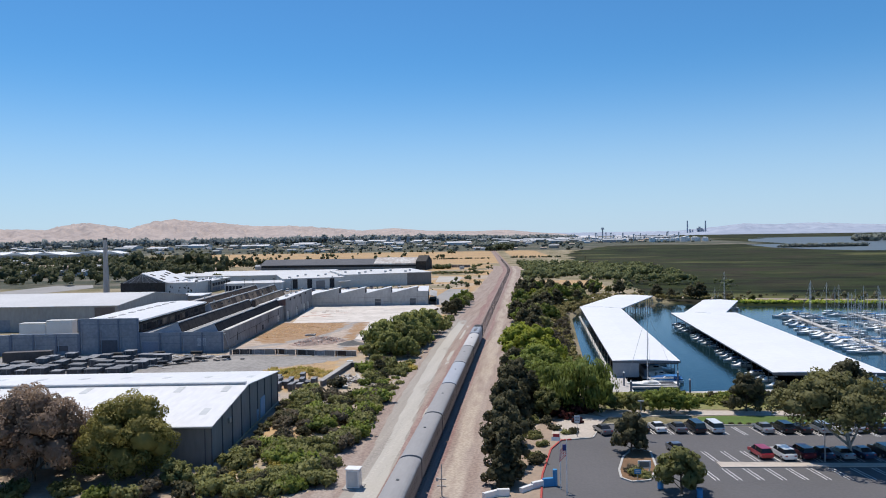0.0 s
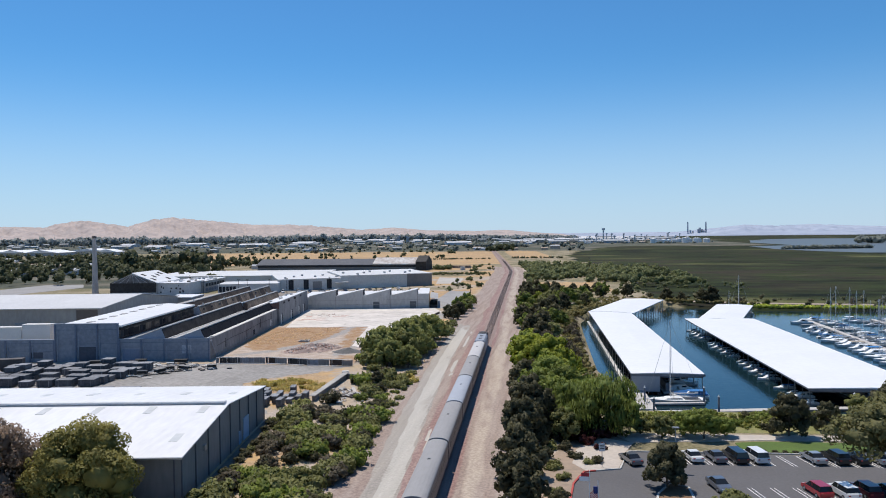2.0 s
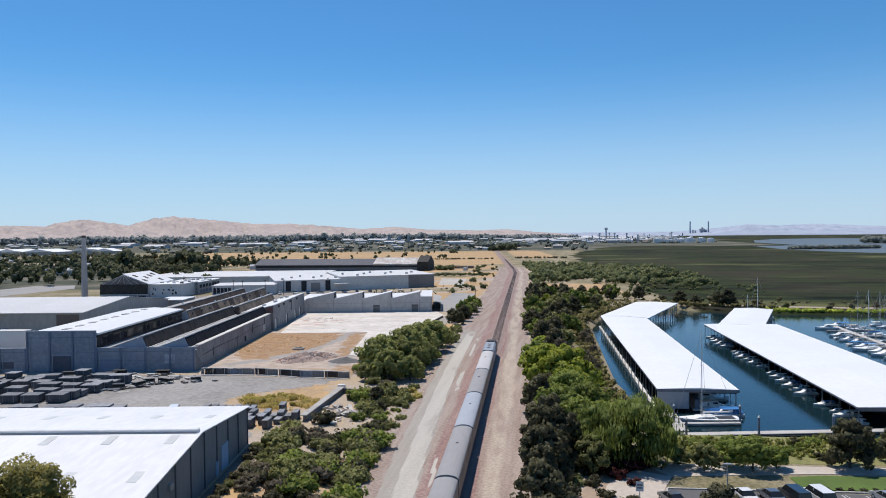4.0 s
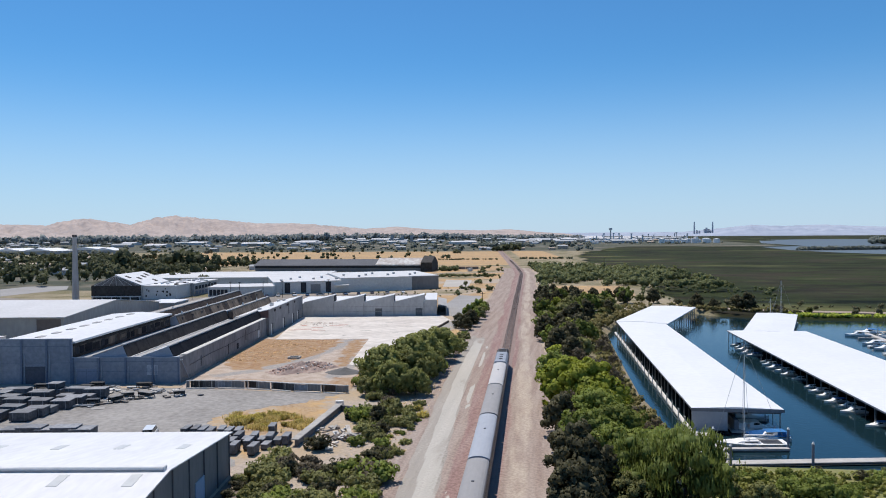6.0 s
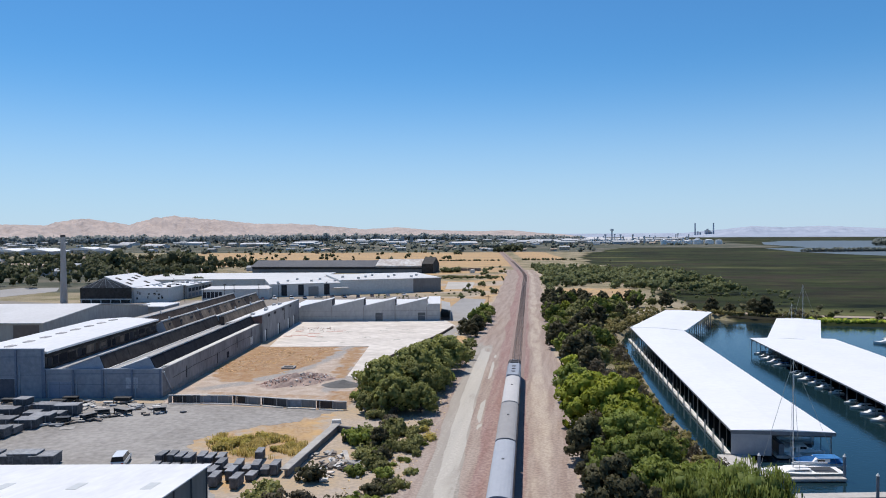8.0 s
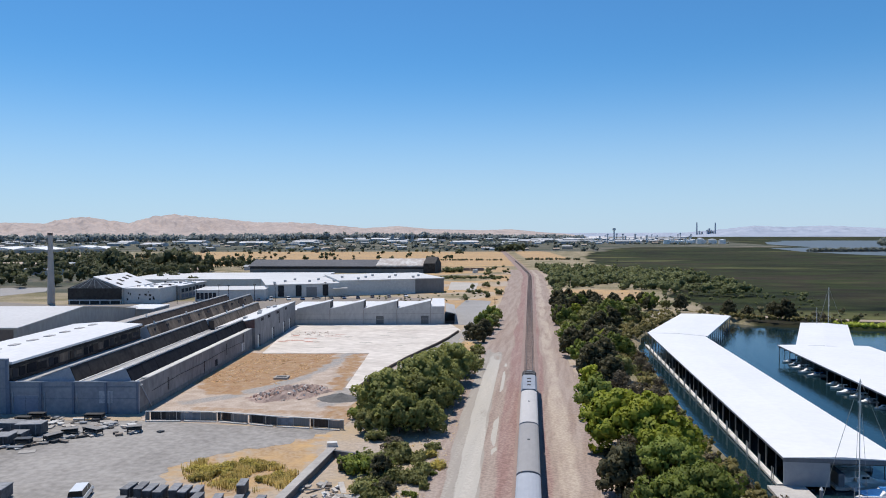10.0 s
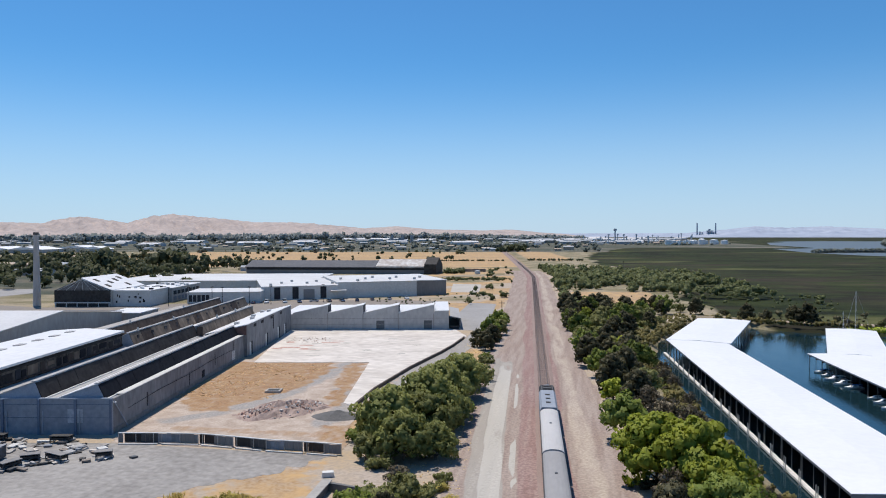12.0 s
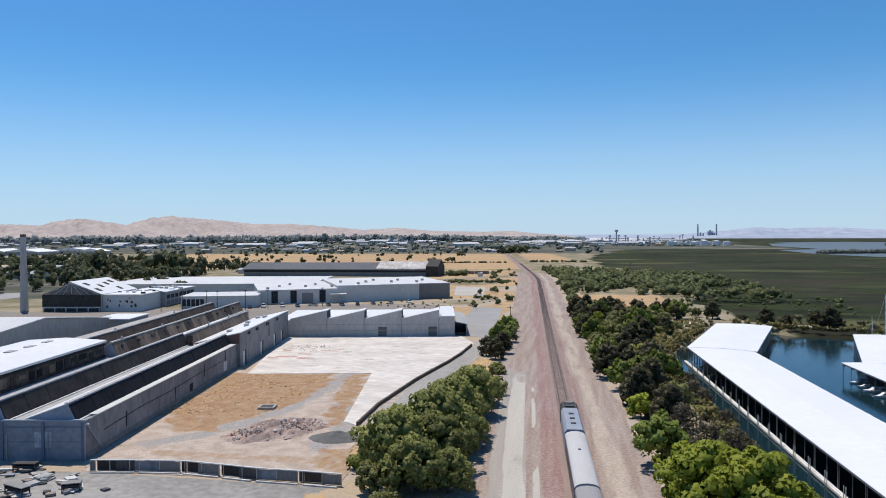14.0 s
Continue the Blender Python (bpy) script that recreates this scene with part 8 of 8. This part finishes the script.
for i in range(40):
    y = g.uniform(165, 330)
    plant(g.choice(["bshrub", "shrub", "bshrub", "shrubd"]), np.interp(y, [165, 205, 255, 305, 335], [21, 18.5, 18, 17.5, 22]) + g.uniform(-2, 1), y, g.uniform(0.5, 0.9), group="shore shrubs")

tagged(copy_thing(bpy.data.objects["car.010"] if "car.010" in bpy.data.objects else YARD_CARS[0], at(-63.4, 151.3, 0.05, 20)), "white van beside the stacked crates", "car", "cars by the works")

# plaza planting
for k, x, y, q in (("red", 16.8, 124.2, 0.8), ("shrubd", 15.2, 116.5, 0.6), ("shrub", 11.7, 111.7, 0.7), ("shrubd", 12.6, 99.7, 0.75), ("shrubd", 18.0, 114.6, 0.6), ("shrubd", 10.0, 126, 1.0), ("shrub2", 14.2, 131, 0.9), ("shrubd", 22.2, 132.5, 0.8), ("shrub", 25.1, 136.7, 0.8), ("shrub", 13, 107, 0.6), ("red", 18.9, 121.6, 0.6), ("shrubd", 13.4, 121, 0.8)):
    plant(k, x, y, q, group="plaza planting")

# ---- boats in the harbour ----
sailboat(37.8, 170.6, 97, 12.4, 17.6, PAINT_WHITE, "long white sailboat moored at the pontoon")
motorboat(41.5, 174.2, 97, 8.0, CANVAS_BLUE, "moored boat under a bright blue cover")
cover = hull(bmesh.new(), 7.6, 2.6, 0.7, 0.9)
for v in cover.verts:
    v.co.z = 0.8 + (v.co.z - 0.9) * 0.4 if abs(v.co.x) > 0.2 else 1.9 - 0.03 * v.co.y ** 2
part("boat_cover", cover, CANVAS_BLUE, bpy.data.objects["motorboat"], "bright blue fabric cover")
fd = thing("finger_pontoon", at(31.6, 165.6, 0, 8), "pale finger pontoon beside the moored sailboat", "pontoon")
part("deck", B(0, 12.0, 0, 1.1, WATER_Z + 0.15, WATER_Z + 0.55, bevel=0.04), DOCK_WOOD, fd)
part("float", B(0.2, 11.8, 0.1, 1.0, WATER_Z - 0.3, WATER_Z + 0.15), LOCO_DARK, fd)
BO = [sailboat(104, 221, 95, 9.5, 15.0, CANVAS_BLUE, "white sailboat with a blue sail cover"), sailboat(104, 226, 95, 8.5, 13.5, None, "white sailboat with a bare mast"), sailboat(104.5, 231, 93, 10.5, 17.0, None, "large white sailboat with a tall mast"),
      motorboat(104, 236, 95, 8.5, None, "white cabin cruiser with dark windows"), motorboat(104.5, 241, 96, 9.5, CANVAS_BLUE, "white cabin cruiser with a blue canopy"), motorboat(104, 246, 94, 7.0, None, "small white open motorboat"), motorboat(104, 252, 94, 9.0, surface("tan_canvas", (0.42, 0.36, 0.28), (0.35, 0.30, 0.24), 0.8, 4, 0.5), "white cabin cruiser with a tan canopy"), motorboat(104.6, 257, 96, 8.0, LOCO_DARK, "white cabin cruiser with a black canopy")]
g = random.Random(19)
for x, y0, y1, a in ((104.3, 262, 300, 95), (117.0, 222, 318, -84), (130.0, 232, 325, 96), (142.5, 225, 325, -84), (156, 230, 320, 96)):
    y = y0
    while y < y1:
        if g.random() < 0.9:
            copy_thing(BO[g.choice([0, 1, 3, 6, 4, 5, 7, 1, 2, 6, 0, 2])], at(x + 0.02 * (y - 250) + g.uniform(-1.0, 1.0), y, WATER_Z, a + g.choice([0, 0, 180]) + g.uniform(-5, 5)) @ Matrix.Scale(g.uniform(0.7, 1.08), 4))
        y += g.uniform(4.6, 6.2)
copy_thing(BO[3], at(108, 311, WATER_Z, 80))
copy_thing(BO[4], at(114, 318, WATER_Z, 80))
for x in (110.6, 136.2, 162):
    d = thing("dock_walkway", at(x, 215, 0, -1), "pale floating dock walkway between the boats", "dock", "dock walkways")
    part("deck", B(-1.0, 1.0, 0, 108, WATER_Z + 0.1, WATER_Z + 0.5), DOCK_WOOD, d)
    for i in range(12):
        bm = bmesh.new()
        tube(bm, (1.15, 4 + i * 9, -6), (1.15, 4 + i * 9, -0.4), 0.18, 0.18, 8)
        part("pile", bm, STEEL, d)
    for i in range(23):
        part("finger", B(-6.5 if i % 2 else 1.0, -1.0 if i % 2 else 6.5, 2 + i * 4.6, 2.7 + i * 4.6, WATER_Z + 0.1, WATER_Z + 0.42), DOCK_WOOD, d)
# boats under the roofs
for i in range(24):
    y = 171.5 + i * 4.95
    xl = 64.4 + (60.4 - 64.4) * (y - 168.2) / 124.3
    if i % 7 != 4:
        copy_thing(BO[(5, 3, 5, 4)[i * 5 % 4]], at(xl + 1.2 + g.uniform(-0.9, 0.6), y + g.uniform(-0.7, 0.7), WATER_Z, 92 + g.uniform(-9, 9)) @ Matrix.Scale(g.uniform(0.38, 0.66), 4))
for i in range(15):
    y = 181.0 + i * 8.4
    xl = 29.2 + (25.6 - 29.2) * (y - 177.3) / 131.7
    copy_thing(BO[(5, 4, 3)[i % 3]], at(xl + 12.4, y, WATER_Z, -88))
copy_thing(BO[5], at(38.5, 181.5, WATER_Z, 20))
# masts beyond the second roof
copy_thing(BO[2], at(93.0, 345, WATER_Z, 95))
copy_thing(BO[1], at(88.4, 344, WATER_Z, 95) @ Matrix.Scale(0.75, 4))
# bright reeds on the far bank
vs = []
for _ in range(850):
    x = 98 + 330 * g.random() ** 1.3
    vs.append((x, np.interp(x, [98, 165, 430], [361, 355, 351]) + g.uniform(0, 5), g.uniform(0.8, 1.6), g.uniform(0.6, 1.3)))
woods("bank_reeds", [(x, y, r, h) for x, y, r, h in vs], leafy("leaf_reed", (0.28, 0.34, 0.05), (0.40, 0.46, 0.10)), "bright yellow-green reeds on the harbour bank", 8, 16, count=1)
bpy.data.objects["bank_reeds"].location.z = -2.3
for k, x, y, s in (("dark", 49, 392, 0.9), ("dark", 68, 388, 0.9), ("dark", 74, 383, 0.7), ("dark", 88, 380, 1.1), ("dark", 84, 384, 0.9), ("brown", 99, 371, 0.7), ("shrubd", 60, 392, 1.3), ("round2", 112, 374, 0.5), ("brown", 150, 374, 0.7), ("round2", 160, 369, 0.5), ("dark", 35, 388, 0.8), ("round2", 28, 372, 0.8), ("shrub", 24, 350, 1.2), ("shrub", 30, 362, 1.2)):
    plant(k, x, y, s, group="trees on the far bank")
sheet("park_lawn", [(6, 352), (24, 346), (34, 372), (30, 384), (10, 382)], -0.2, 0.05, LAWN, "shaded green park lawn", "lawn")
sheet("park_path", [(4, 344)] + ragged([(12, 350), (22, 356), (34, 366), (44, 384)], 2, 0.6) + [(42, 386), (32, 369), (20, 359), (10, 353), (3, 347)], -0.2, 0.09, PAVING, "pale path through the park", "path")
sheet("bank_path", [(60, 392), (110, 377), (170, 369), (430, 364), (430, 372), (250, 375), (170, 377), (140, 380), (110, 384), (62, 399)], -2.6, -2.05, TAN_DIRT, "pale path along the far bank", "path")

spots = []
for (xa, ya), (xb, yb), n_, w0, w1 in (((25, 160), (20.5, 205), 90, 0.5, 5), ((20.5, 205), (20, 255), 100, 0.5, 5), ((20, 255), (19.5, 305), 100, 0.5, 5), ((19.5, 305), (24, 335), 90, 0.5, 6), ((22, 318), (47, 386), 330, -2.0, 12), ((50, 388), (72, 373), 50, 0, 4), ((72, 373), (104, 362), 60, 0, 4)):
    for _ in range(n_):
        q = g.random()
        w = g.uniform(w0, w1)
        spots.append((xa + (xb - xa) * q - (w if ya < 380 else 0), ya + (yb - ya) * q + (0 if ya < 380 else w), g.uniform(0.6, 1.5), g.uniform(1.2, 2.4)))
bg = woods("bank_grass", spots, leafy("leaf_bank", (0.13, 0.12, 0.05), (0.25, 0.225, 0.095)), "rough olive and brown grass on the harbour bank", 18, 26, 0.5, 1)
bg.location.z = -1.2
spots = []
for _ in range(150):       # low scrub behind the far bank's path
    x = 76 + 350 * g.random() ** 1.4
    big = 0.8 + 1.7 * g.random() ** 2
    spots.append((x, np.interp(x, [76, 110, 170, 430], [391, 379, 372, 366]) + g.choice([-5, -4, 12, 16, 22]) + g.gauss(0, 2), big, big * g.uniform(0.8, 1.3)))
bs_ = woods("bank_scrub", spots, leafy("leaf_bank_scrub", (0.085, 0.085, 0.052), (0.165, 0.16, 0.095)), "low grey-brown scrub along the far bank", 19, 34, 0.4, 1)
bs_.location.z = -2.1

# ---- distance ----
WHITE_FAR = surface("far_white", (0.60, 0.60, 0.61), (0.45, 0.46, 0.48), 0.7, 0.05, 0.01, bump=0)
GREY_FAR = surface("far_grey", (0.38, 0.40, 0.42), (0.28, 0.30, 0.32), 0.8, 0.05, 0.01, bump=0)
TAN_FAR = surface("far_tan", (0.48, 0.38, 0.30), (0.36, 0.28, 0.22), 0.8, 0.05, 0.01, bump=0)
# Power station's blue-grey holds distance haze in its colour.
BLUE_FAR = surface("far_haze_blue", (0.38, 0.41, 0.46), (0.32, 0.35, 0.40), 0.8, 0.05, 0.01, bump=0)


def far_house(w, d, h, wall, roof, label, name="far_building"):
    t = thing(name, at(0, 0, -300), label, "building", "far buildings")
    part("wall", B(-w / 2, w / 2, -d / 2, d / 2, -0.5, h), wall, t)
    bm = bmesh.new()
    profile_x(bm, [(-d / 2 - 0.6, h), (d / 2 + 0.6, h), (0, h + d * 0.10 + 0.8)], -w / 2 - 0.6, w / 2 + 0.6)
    part("roof", bm, roof, t)
    return t


FH = [far_house(26, 16, 5, WHITE_FAR, GREY_FAR, "pale far building with a grey roof"), far_house(60, 30, 7, GREY_FAR, GREY_FAR, "far works building with a grey roof"), far_house(18, 12, 4.5, TAN_FAR, TAN_FAR, "far tan house with a low roof"), far_house(90, 36, 8, WHITE_FAR, WHITE_FAR, "long far white warehouse"), far_house(30, 20, 9, TAN_FAR, GREY_FAR, "far tan block with a grey roof")]
FU = [False] * 5


def far_place(i, x, y, a=0.0):
    m = at(x, y, 0, a)
    if not FU[i]:
        FU[i] = True
        FH[i].matrix_world = m
        return FH[i]
    return copy_thing(FH[i], m)


def far_scaled(i, x, y, a, k):
    ob = far_place(i, x, y, a)
    ob.matrix_basis = at(x, y, 0, a) @ Matrix.Scale(k, 4)


g = random.Random(91)
for _ in range(78):
    y = 1340 + 700 * g.random()
    a = g.uniform(-44, 2)
    far_scaled(g.choice([0, 2, 2, 2, 4, 0]), y * math.tan(radians(a)), y, g.uniform(-30, 30), g.uniform(0.5, 0.85))
for _ in range(105):
    y = 2000 + 1000 * g.random()
    a = g.uniform(-42, 4)
    far_scaled(g.choice([0, 0, 1, 2, 4, 0, 1, 3]), y * math.sin(radians(a)), y * math.cos(radians(a)), g.uniform(-30, 30), g.uniform(0.6, 0.95))
for _ in range(48):
    y = 2000 + 1500 * g.random()
    a = g.uniform(-2, 9)
    far_scaled(g.choice([0, 1, 3, 4, 4, 2, 3]), y * math.tan(radians(a)), y, g.uniform(-30, 30), g.uniform(0.55, 0.9))
for _ in range(34):
    y = g.uniform(520, 980)
    x = -0.66 * y - g.uniform(-20, 330)
    far_scaled(g.choice([2, 2, 0]), x, y, g.uniform(-30, 30), g.uniform(0.7, 1.0))
SHED_WHITE = surface("bright_white_roof", (0.80, 0.80, 0.80), (0.72, 0.72, 0.725), 0.5, 0.3, 0.03, bump=0)
for x, y, w, d in ((-905, 1240, 62, 60), (-968, 1245, 60, 62), (-1030, 1250, 60, 60), (-880, 1330, 80, 50), (-1095, 1255, 62, 62), (-800, 1262, 40, 30)):
    t = thing("white_shed", at(x, y, 0, 4), "long bright white-roofed shed on the plain", "shed", "white sheds")
    part("wall", B(-w / 2, w / 2, -d / 2, d / 2, 0, 6), GREY_FAR, t)
    bm = bmesh.new()
    profile(bm, [(-w / 2 - 1, 6), (w / 2 + 1, 6), (0, 11)], -d / 2 - 1, d / 2 + 1)
    part("roof", bm, SHED_WHITE, t)
far_place(2, -300, 640, 4)
far_place(0, -275, 700, 10)
# grain silos
for a in (-11.7, -11.0, -12.5):
    t = thing("silo", at(2300 * math.tan(radians(a)), 2300), "tall grey far silo tower", "silo", "silos")
    bm = bmesh.new()
    tube(bm, (0, 0, 0), (0, 0, 20), 5, 5, 14)
    part("shaft", bm, GREY_FAR, t)
    part("head", B(-3, 3, -3, 3, 20, 24), GREY_FAR, t)
# oil tanks, shore works and power station
tank0 = None
for i in range(16):
    x, y = 268 + 9.0 * i + (i % 3) * 2, 1990 + (i * 37 % 110)
    if tank0 is None:
        tank0 = thing("storage_tank", at(x, y), "white round storage tank on the far shore", "tank", "storage tanks")
        bm = bmesh.new()
        tube(bm, (0, 0, -1), (0, 0, 11), 8, 8, 20)
        part("shell", bm, PAINT_WHITE, tank0)
        bm = bmesh.new()
        tube(bm, (0, 0, 11), (0, 0, 12.5), 8, 0.5, 20)
        part("roof", bm, PAINT_WHITE, tank0)
    else:
        s = g.uniform(0.7, 1.05)
        copy_thing(tank0, at(x, y) @ Matrix.Diagonal((s, s, s * g.uniform(0.8, 1.1), 1)))
ps = thing("power_station", at(4400 * math.tan(radians(10.55)), 4400), "far blue-grey power station with two tall stacks", "power station")
for dx, h in ((-48, 78), (52, 77)):
    bm = bmesh.new()
    tube(bm, (dx, 0, 0), (dx, 0, h), 5, 3.5, 10)
    part("stack", bm, BLUE_FAR, ps)
for dx, w, h in ((-34, 3, 30), (-20, 3, 26), (8, 3.5, 36), (18, 4, 44), (30, 3.5, 36), (40, 3, 28)):
    part("boiler_house", B(dx - w, dx + w, -12, 12, 0, h), BLUE_FAR, ps)
for x, y, h in ((157, 2240, 35), (190, 2250, 16), (215, 2230, 22), (120, 2300, 15), (238, 2150, 18)):
    t = thing("process_tower", at(x, y), "slim far process tower of the works", "tower", "process towers")
    bm = bmesh.new()
    tube(bm, (0, 0, 0), (0, 0, h), 2.2, 2.0, 10)
    part("column", bm, WHITE_FAR, t)
    bm = bmesh.new()
    tube(bm, (0, 0, h), (0, 0, h + (6 if h > 30 else 3)), 5.2 if h > 30 else 3.4 if h > 20 else 2.4, 4.6 if h > 30 else 2.8, 12)
    part("head", bm, WHITE_FAR, t)
spots = []
g = random.Random(55)
for _ in range(40):
    spots.append((g.uniform(60, 420), g.uniform(1900, 2100), g.uniform(3, 6), g.uniform(2, 4)))
for _ in range(130):
    t = g.random()
    spots.append((690 + 520 * t, 1800 + 160 * t + g.uniform(-50, 50), g.uniform(7, 13), g.uniform(8, 15)))
for _ in range(50):
    spots.append((g.uniform(500, 900), g.uniform(1060, 1110), g.uniform(3, 6), g.uniform(2, 4)))
for _ in range(90):
    t = g.random()
    spots.append((405 + 150 * t, 1345 + 30 * t + g.uniform(-8, 8), g.uniform(4, 8), g.uniform(0.5, 1.2)))
for _ in range(60):
    spots.append((g.uniform(-170, -60), g.uniform(1500, 1700), g.uniform(5, 9), g.uniform(6, 12)))
for _ in range(70):
    spots.append((g.uniform(-640, -120), g.uniform(1380, 1500), g.uniform(2, 4), g.uniform(2, 5)))
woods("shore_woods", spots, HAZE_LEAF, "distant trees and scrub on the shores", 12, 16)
spots = []
for _ in range(34):
    y = g.uniform(420, 760)
    spots.append((track_x(y) - 14 - 20 * g.random(), y, g.uniform(0.9, 2.6), g.uniform(1.2, 3.2)))
for _ in range(110):
    x = g.uniform(-88, -42)
    spots.append((x, 600 + 0.15 * (x + 60) + g.gauss(0, 5), g.uniform(0.7, 1.7), g.uniform(0.7, 1.6)))
for _ in range(40):
    spots.append((g.uniform(-97, -82), g.uniform(670, 690), g.uniform(1.5, 3), g.uniform(2, 4.5)))
for _ in range(60):
    y = g.uniform(420, 480)
    spots.append((g.uniform(-95, -40), y, g.uniform(0.3, 0.9), g.uniform(0.3, 0.9)))
woods("verge_bushes", spots, MATS["leaf_scrub"], "scattered green bushes beside the railway", 15, 60, 0.4)
sheet("gravel_lot", [(-66, 489), (-50, 490), (-55, 552), (-74, 556)], -0.2, 0.05, surface("pale_gravel_lot", (0.48, 0.45, 0.41), (0.36, 0.335, 0.30), 0.95, 0.8, 0.06, spread=0.35), "pale gravel lot beside the works", "lot")
sheet("dirt_track", [(-96, 628)] + ragged([(-92, 632), (-60, 640), (-34, 648)], 3, 1.5) + [(-34, 654), (-60, 647), (-94, 640)], -0.2, 0.06, TAN_DIRT, "pale dirt track across the dry verge", "track")
lw = thing("boundary_wall", at(-96, 700, 0, 2), "low brown boundary wall on the dry field", "wall")
for i in range(5):
    part("wall_panel", B(i * 6.0, i * 6.0 + 5.7, 0, 0.4, 0, 2.4), BROWN_BOARD, lw)
tk = thing("storage_container", at(-70, 668, 0, 75), "pale storage container on the dry verge", "container")
part("box", B(-3, 3, -1.2, 1.2, 0.2, 2.8, bevel=0.04), PALE_WALL, tk)
part("base_frame", B(-3.02, 3.02, -1.0, 1.0, 0, 0.2), LOCO_DARK, tk)
# signal mast beside the track
sm = thing("signal_mast", at(0.6, 83.4), "slim grey trackside mast with small side arms", "mast")
bm = bmesh.new()
tube(bm, (0, 0, 0), (0, 0, 4.2), 0.09, 0.07, 8)
part("pole", bm, STEEL, sm)
for z_ in (1.3, 2.2):
    part("arm", B(-0.6, 0.6, -0.06, 0.06, z_, z_ + 0.12), STEEL, sm)
part("marker", B(-0.75, -0.45, -0.05, 0.05, 2.0, 2.4), PALE_WALL, sm)
# floating boom off the bank
fb = thing("floating_boom", at(0, 0), "long pale floating boom beside the bank", "boom")
FBP = [(20.9, 261), (21.3, 244), (21.8, 224), (22.6, 200), (23.6, 176)]
for (xa, ya), (xb, yb) in zip(FBP, FBP[1:]):
    bm = bmesh.new()
    tube(bm, (xa, ya, WATER_Z + 0.08), (xb, yb, WATER_Z + 0.08), 0.28, 0.28, 8)
    part("float", bm, PALE_DECK, fb)
# poles by the railway
for x, y, h in ((-26.5, 345, 9), (track_x(480) + 60, 640, 12)):
    t = thing("utility_pole", at(x, y), "slim wooden utility pole with a crossarm", "utility pole")
    bm = bmesh.new()
    tube(bm, (0, 0, 0), (0, 0, h), 0.16, 0.11, 8)
    part("pole", bm, TIE, t)
    part("crossarm", B(-1.1, 1.1, -0.08, 0.08, h - 0.8, h - 0.6), TIE, t)

sheet("far_street", [(-308, 379), (-300, 457), (-319, 485), (-345, 480), (-345, 417)], -0.3, 0.06, surface("street_grey", (0.33, 0.32, 0.31), (0.26, 0.25, 0.24), 0.95, 0.8, 0.05), "pale concrete street beside the chimney", "street")

# rough grass and reeds along the quay
g = random.Random(17)
spots = []
for _ in range(600):
    x = g.uniform(24, 62)
    y = g.uniform(float(np.interp(x, [24, 40, 62], [135, 134.5, 140])), float(np.interp(x, [24, 34, 40, 62], [145, 146, 145, 149])))
    spots.append((x, y, g.uniform(0.3, 0.7), g.uniform(0.3, 0.7)))
woods("quay_reeds", spots, leafy("leaf_quay", (0.15, 0.17, 0.04), (0.27, 0.28, 0.08)), "rough yellow-green grass and reeds along the quay", 21, 14, 0.6, 1)
sheet("side_lot", [(-48, 430), (-47, 345), (-43.5, 334), (-35.2, 331.5), (-32.5, 318), (-29.5, 312), (-31, 345), (-33, 378), (-35, 425)], -0.2, 0.055, surface("worn_lot", (0.34, 0.33, 0.32), (0.25, 0.24, 0.23), 0.95, 1.0, 0.1, spread=0.35), "worn grey concrete lot beside the shed", "lot")
sheet("works_yard", [(-340, 335), (-225, 345), (-100, 362), (-62, 362), (-62, 436), (-92, 441), (-150, 424), (-240, 384), (-300, 400), (-340, 400)], -0.2, 0.03, surface("works_dirt", (0.27, 0.235, 0.20), (0.19, 0.17, 0.15), 1.0, 0.6, 0.05, spread=0.35), "grey brown hardstanding between the works", "yard")
# small plant of the far shore works
g = random.Random(303)
towers = [o for o in bpy.data.objects if o.name.startswith("process_tower")]
for i in range(34):
    y = g.uniform(2100, 3000)
    a = g.uniform(1.5, 9.5)
    k = g.uniform(0.35, 0.9)
    copy_thing(towers[i % len(towers)], at(y * math.tan(radians(a)), y) @ Matrix.Diagonal((1.1 * k, 1.1 * k, k, 1)))
for i in range(30):
    y = g.uniform(2050, 2800)
    a = g.uniform(2.5, 10.5)
    k = g.uniform(0.5, 0.9)
    copy_thing(tank0, at(y * math.tan(radians(a)), y) @ Matrix.Diagonal((k, k, k * 0.9, 1)))
for i in range(46):
    y = g.uniform(2000, 2900)
    a = g.uniform(-4, 9.5)
    far_place(g.choice([0, 0, 1, 4, 2]), y * math.tan(radians(a)), y, g.uniform(-20, 20))
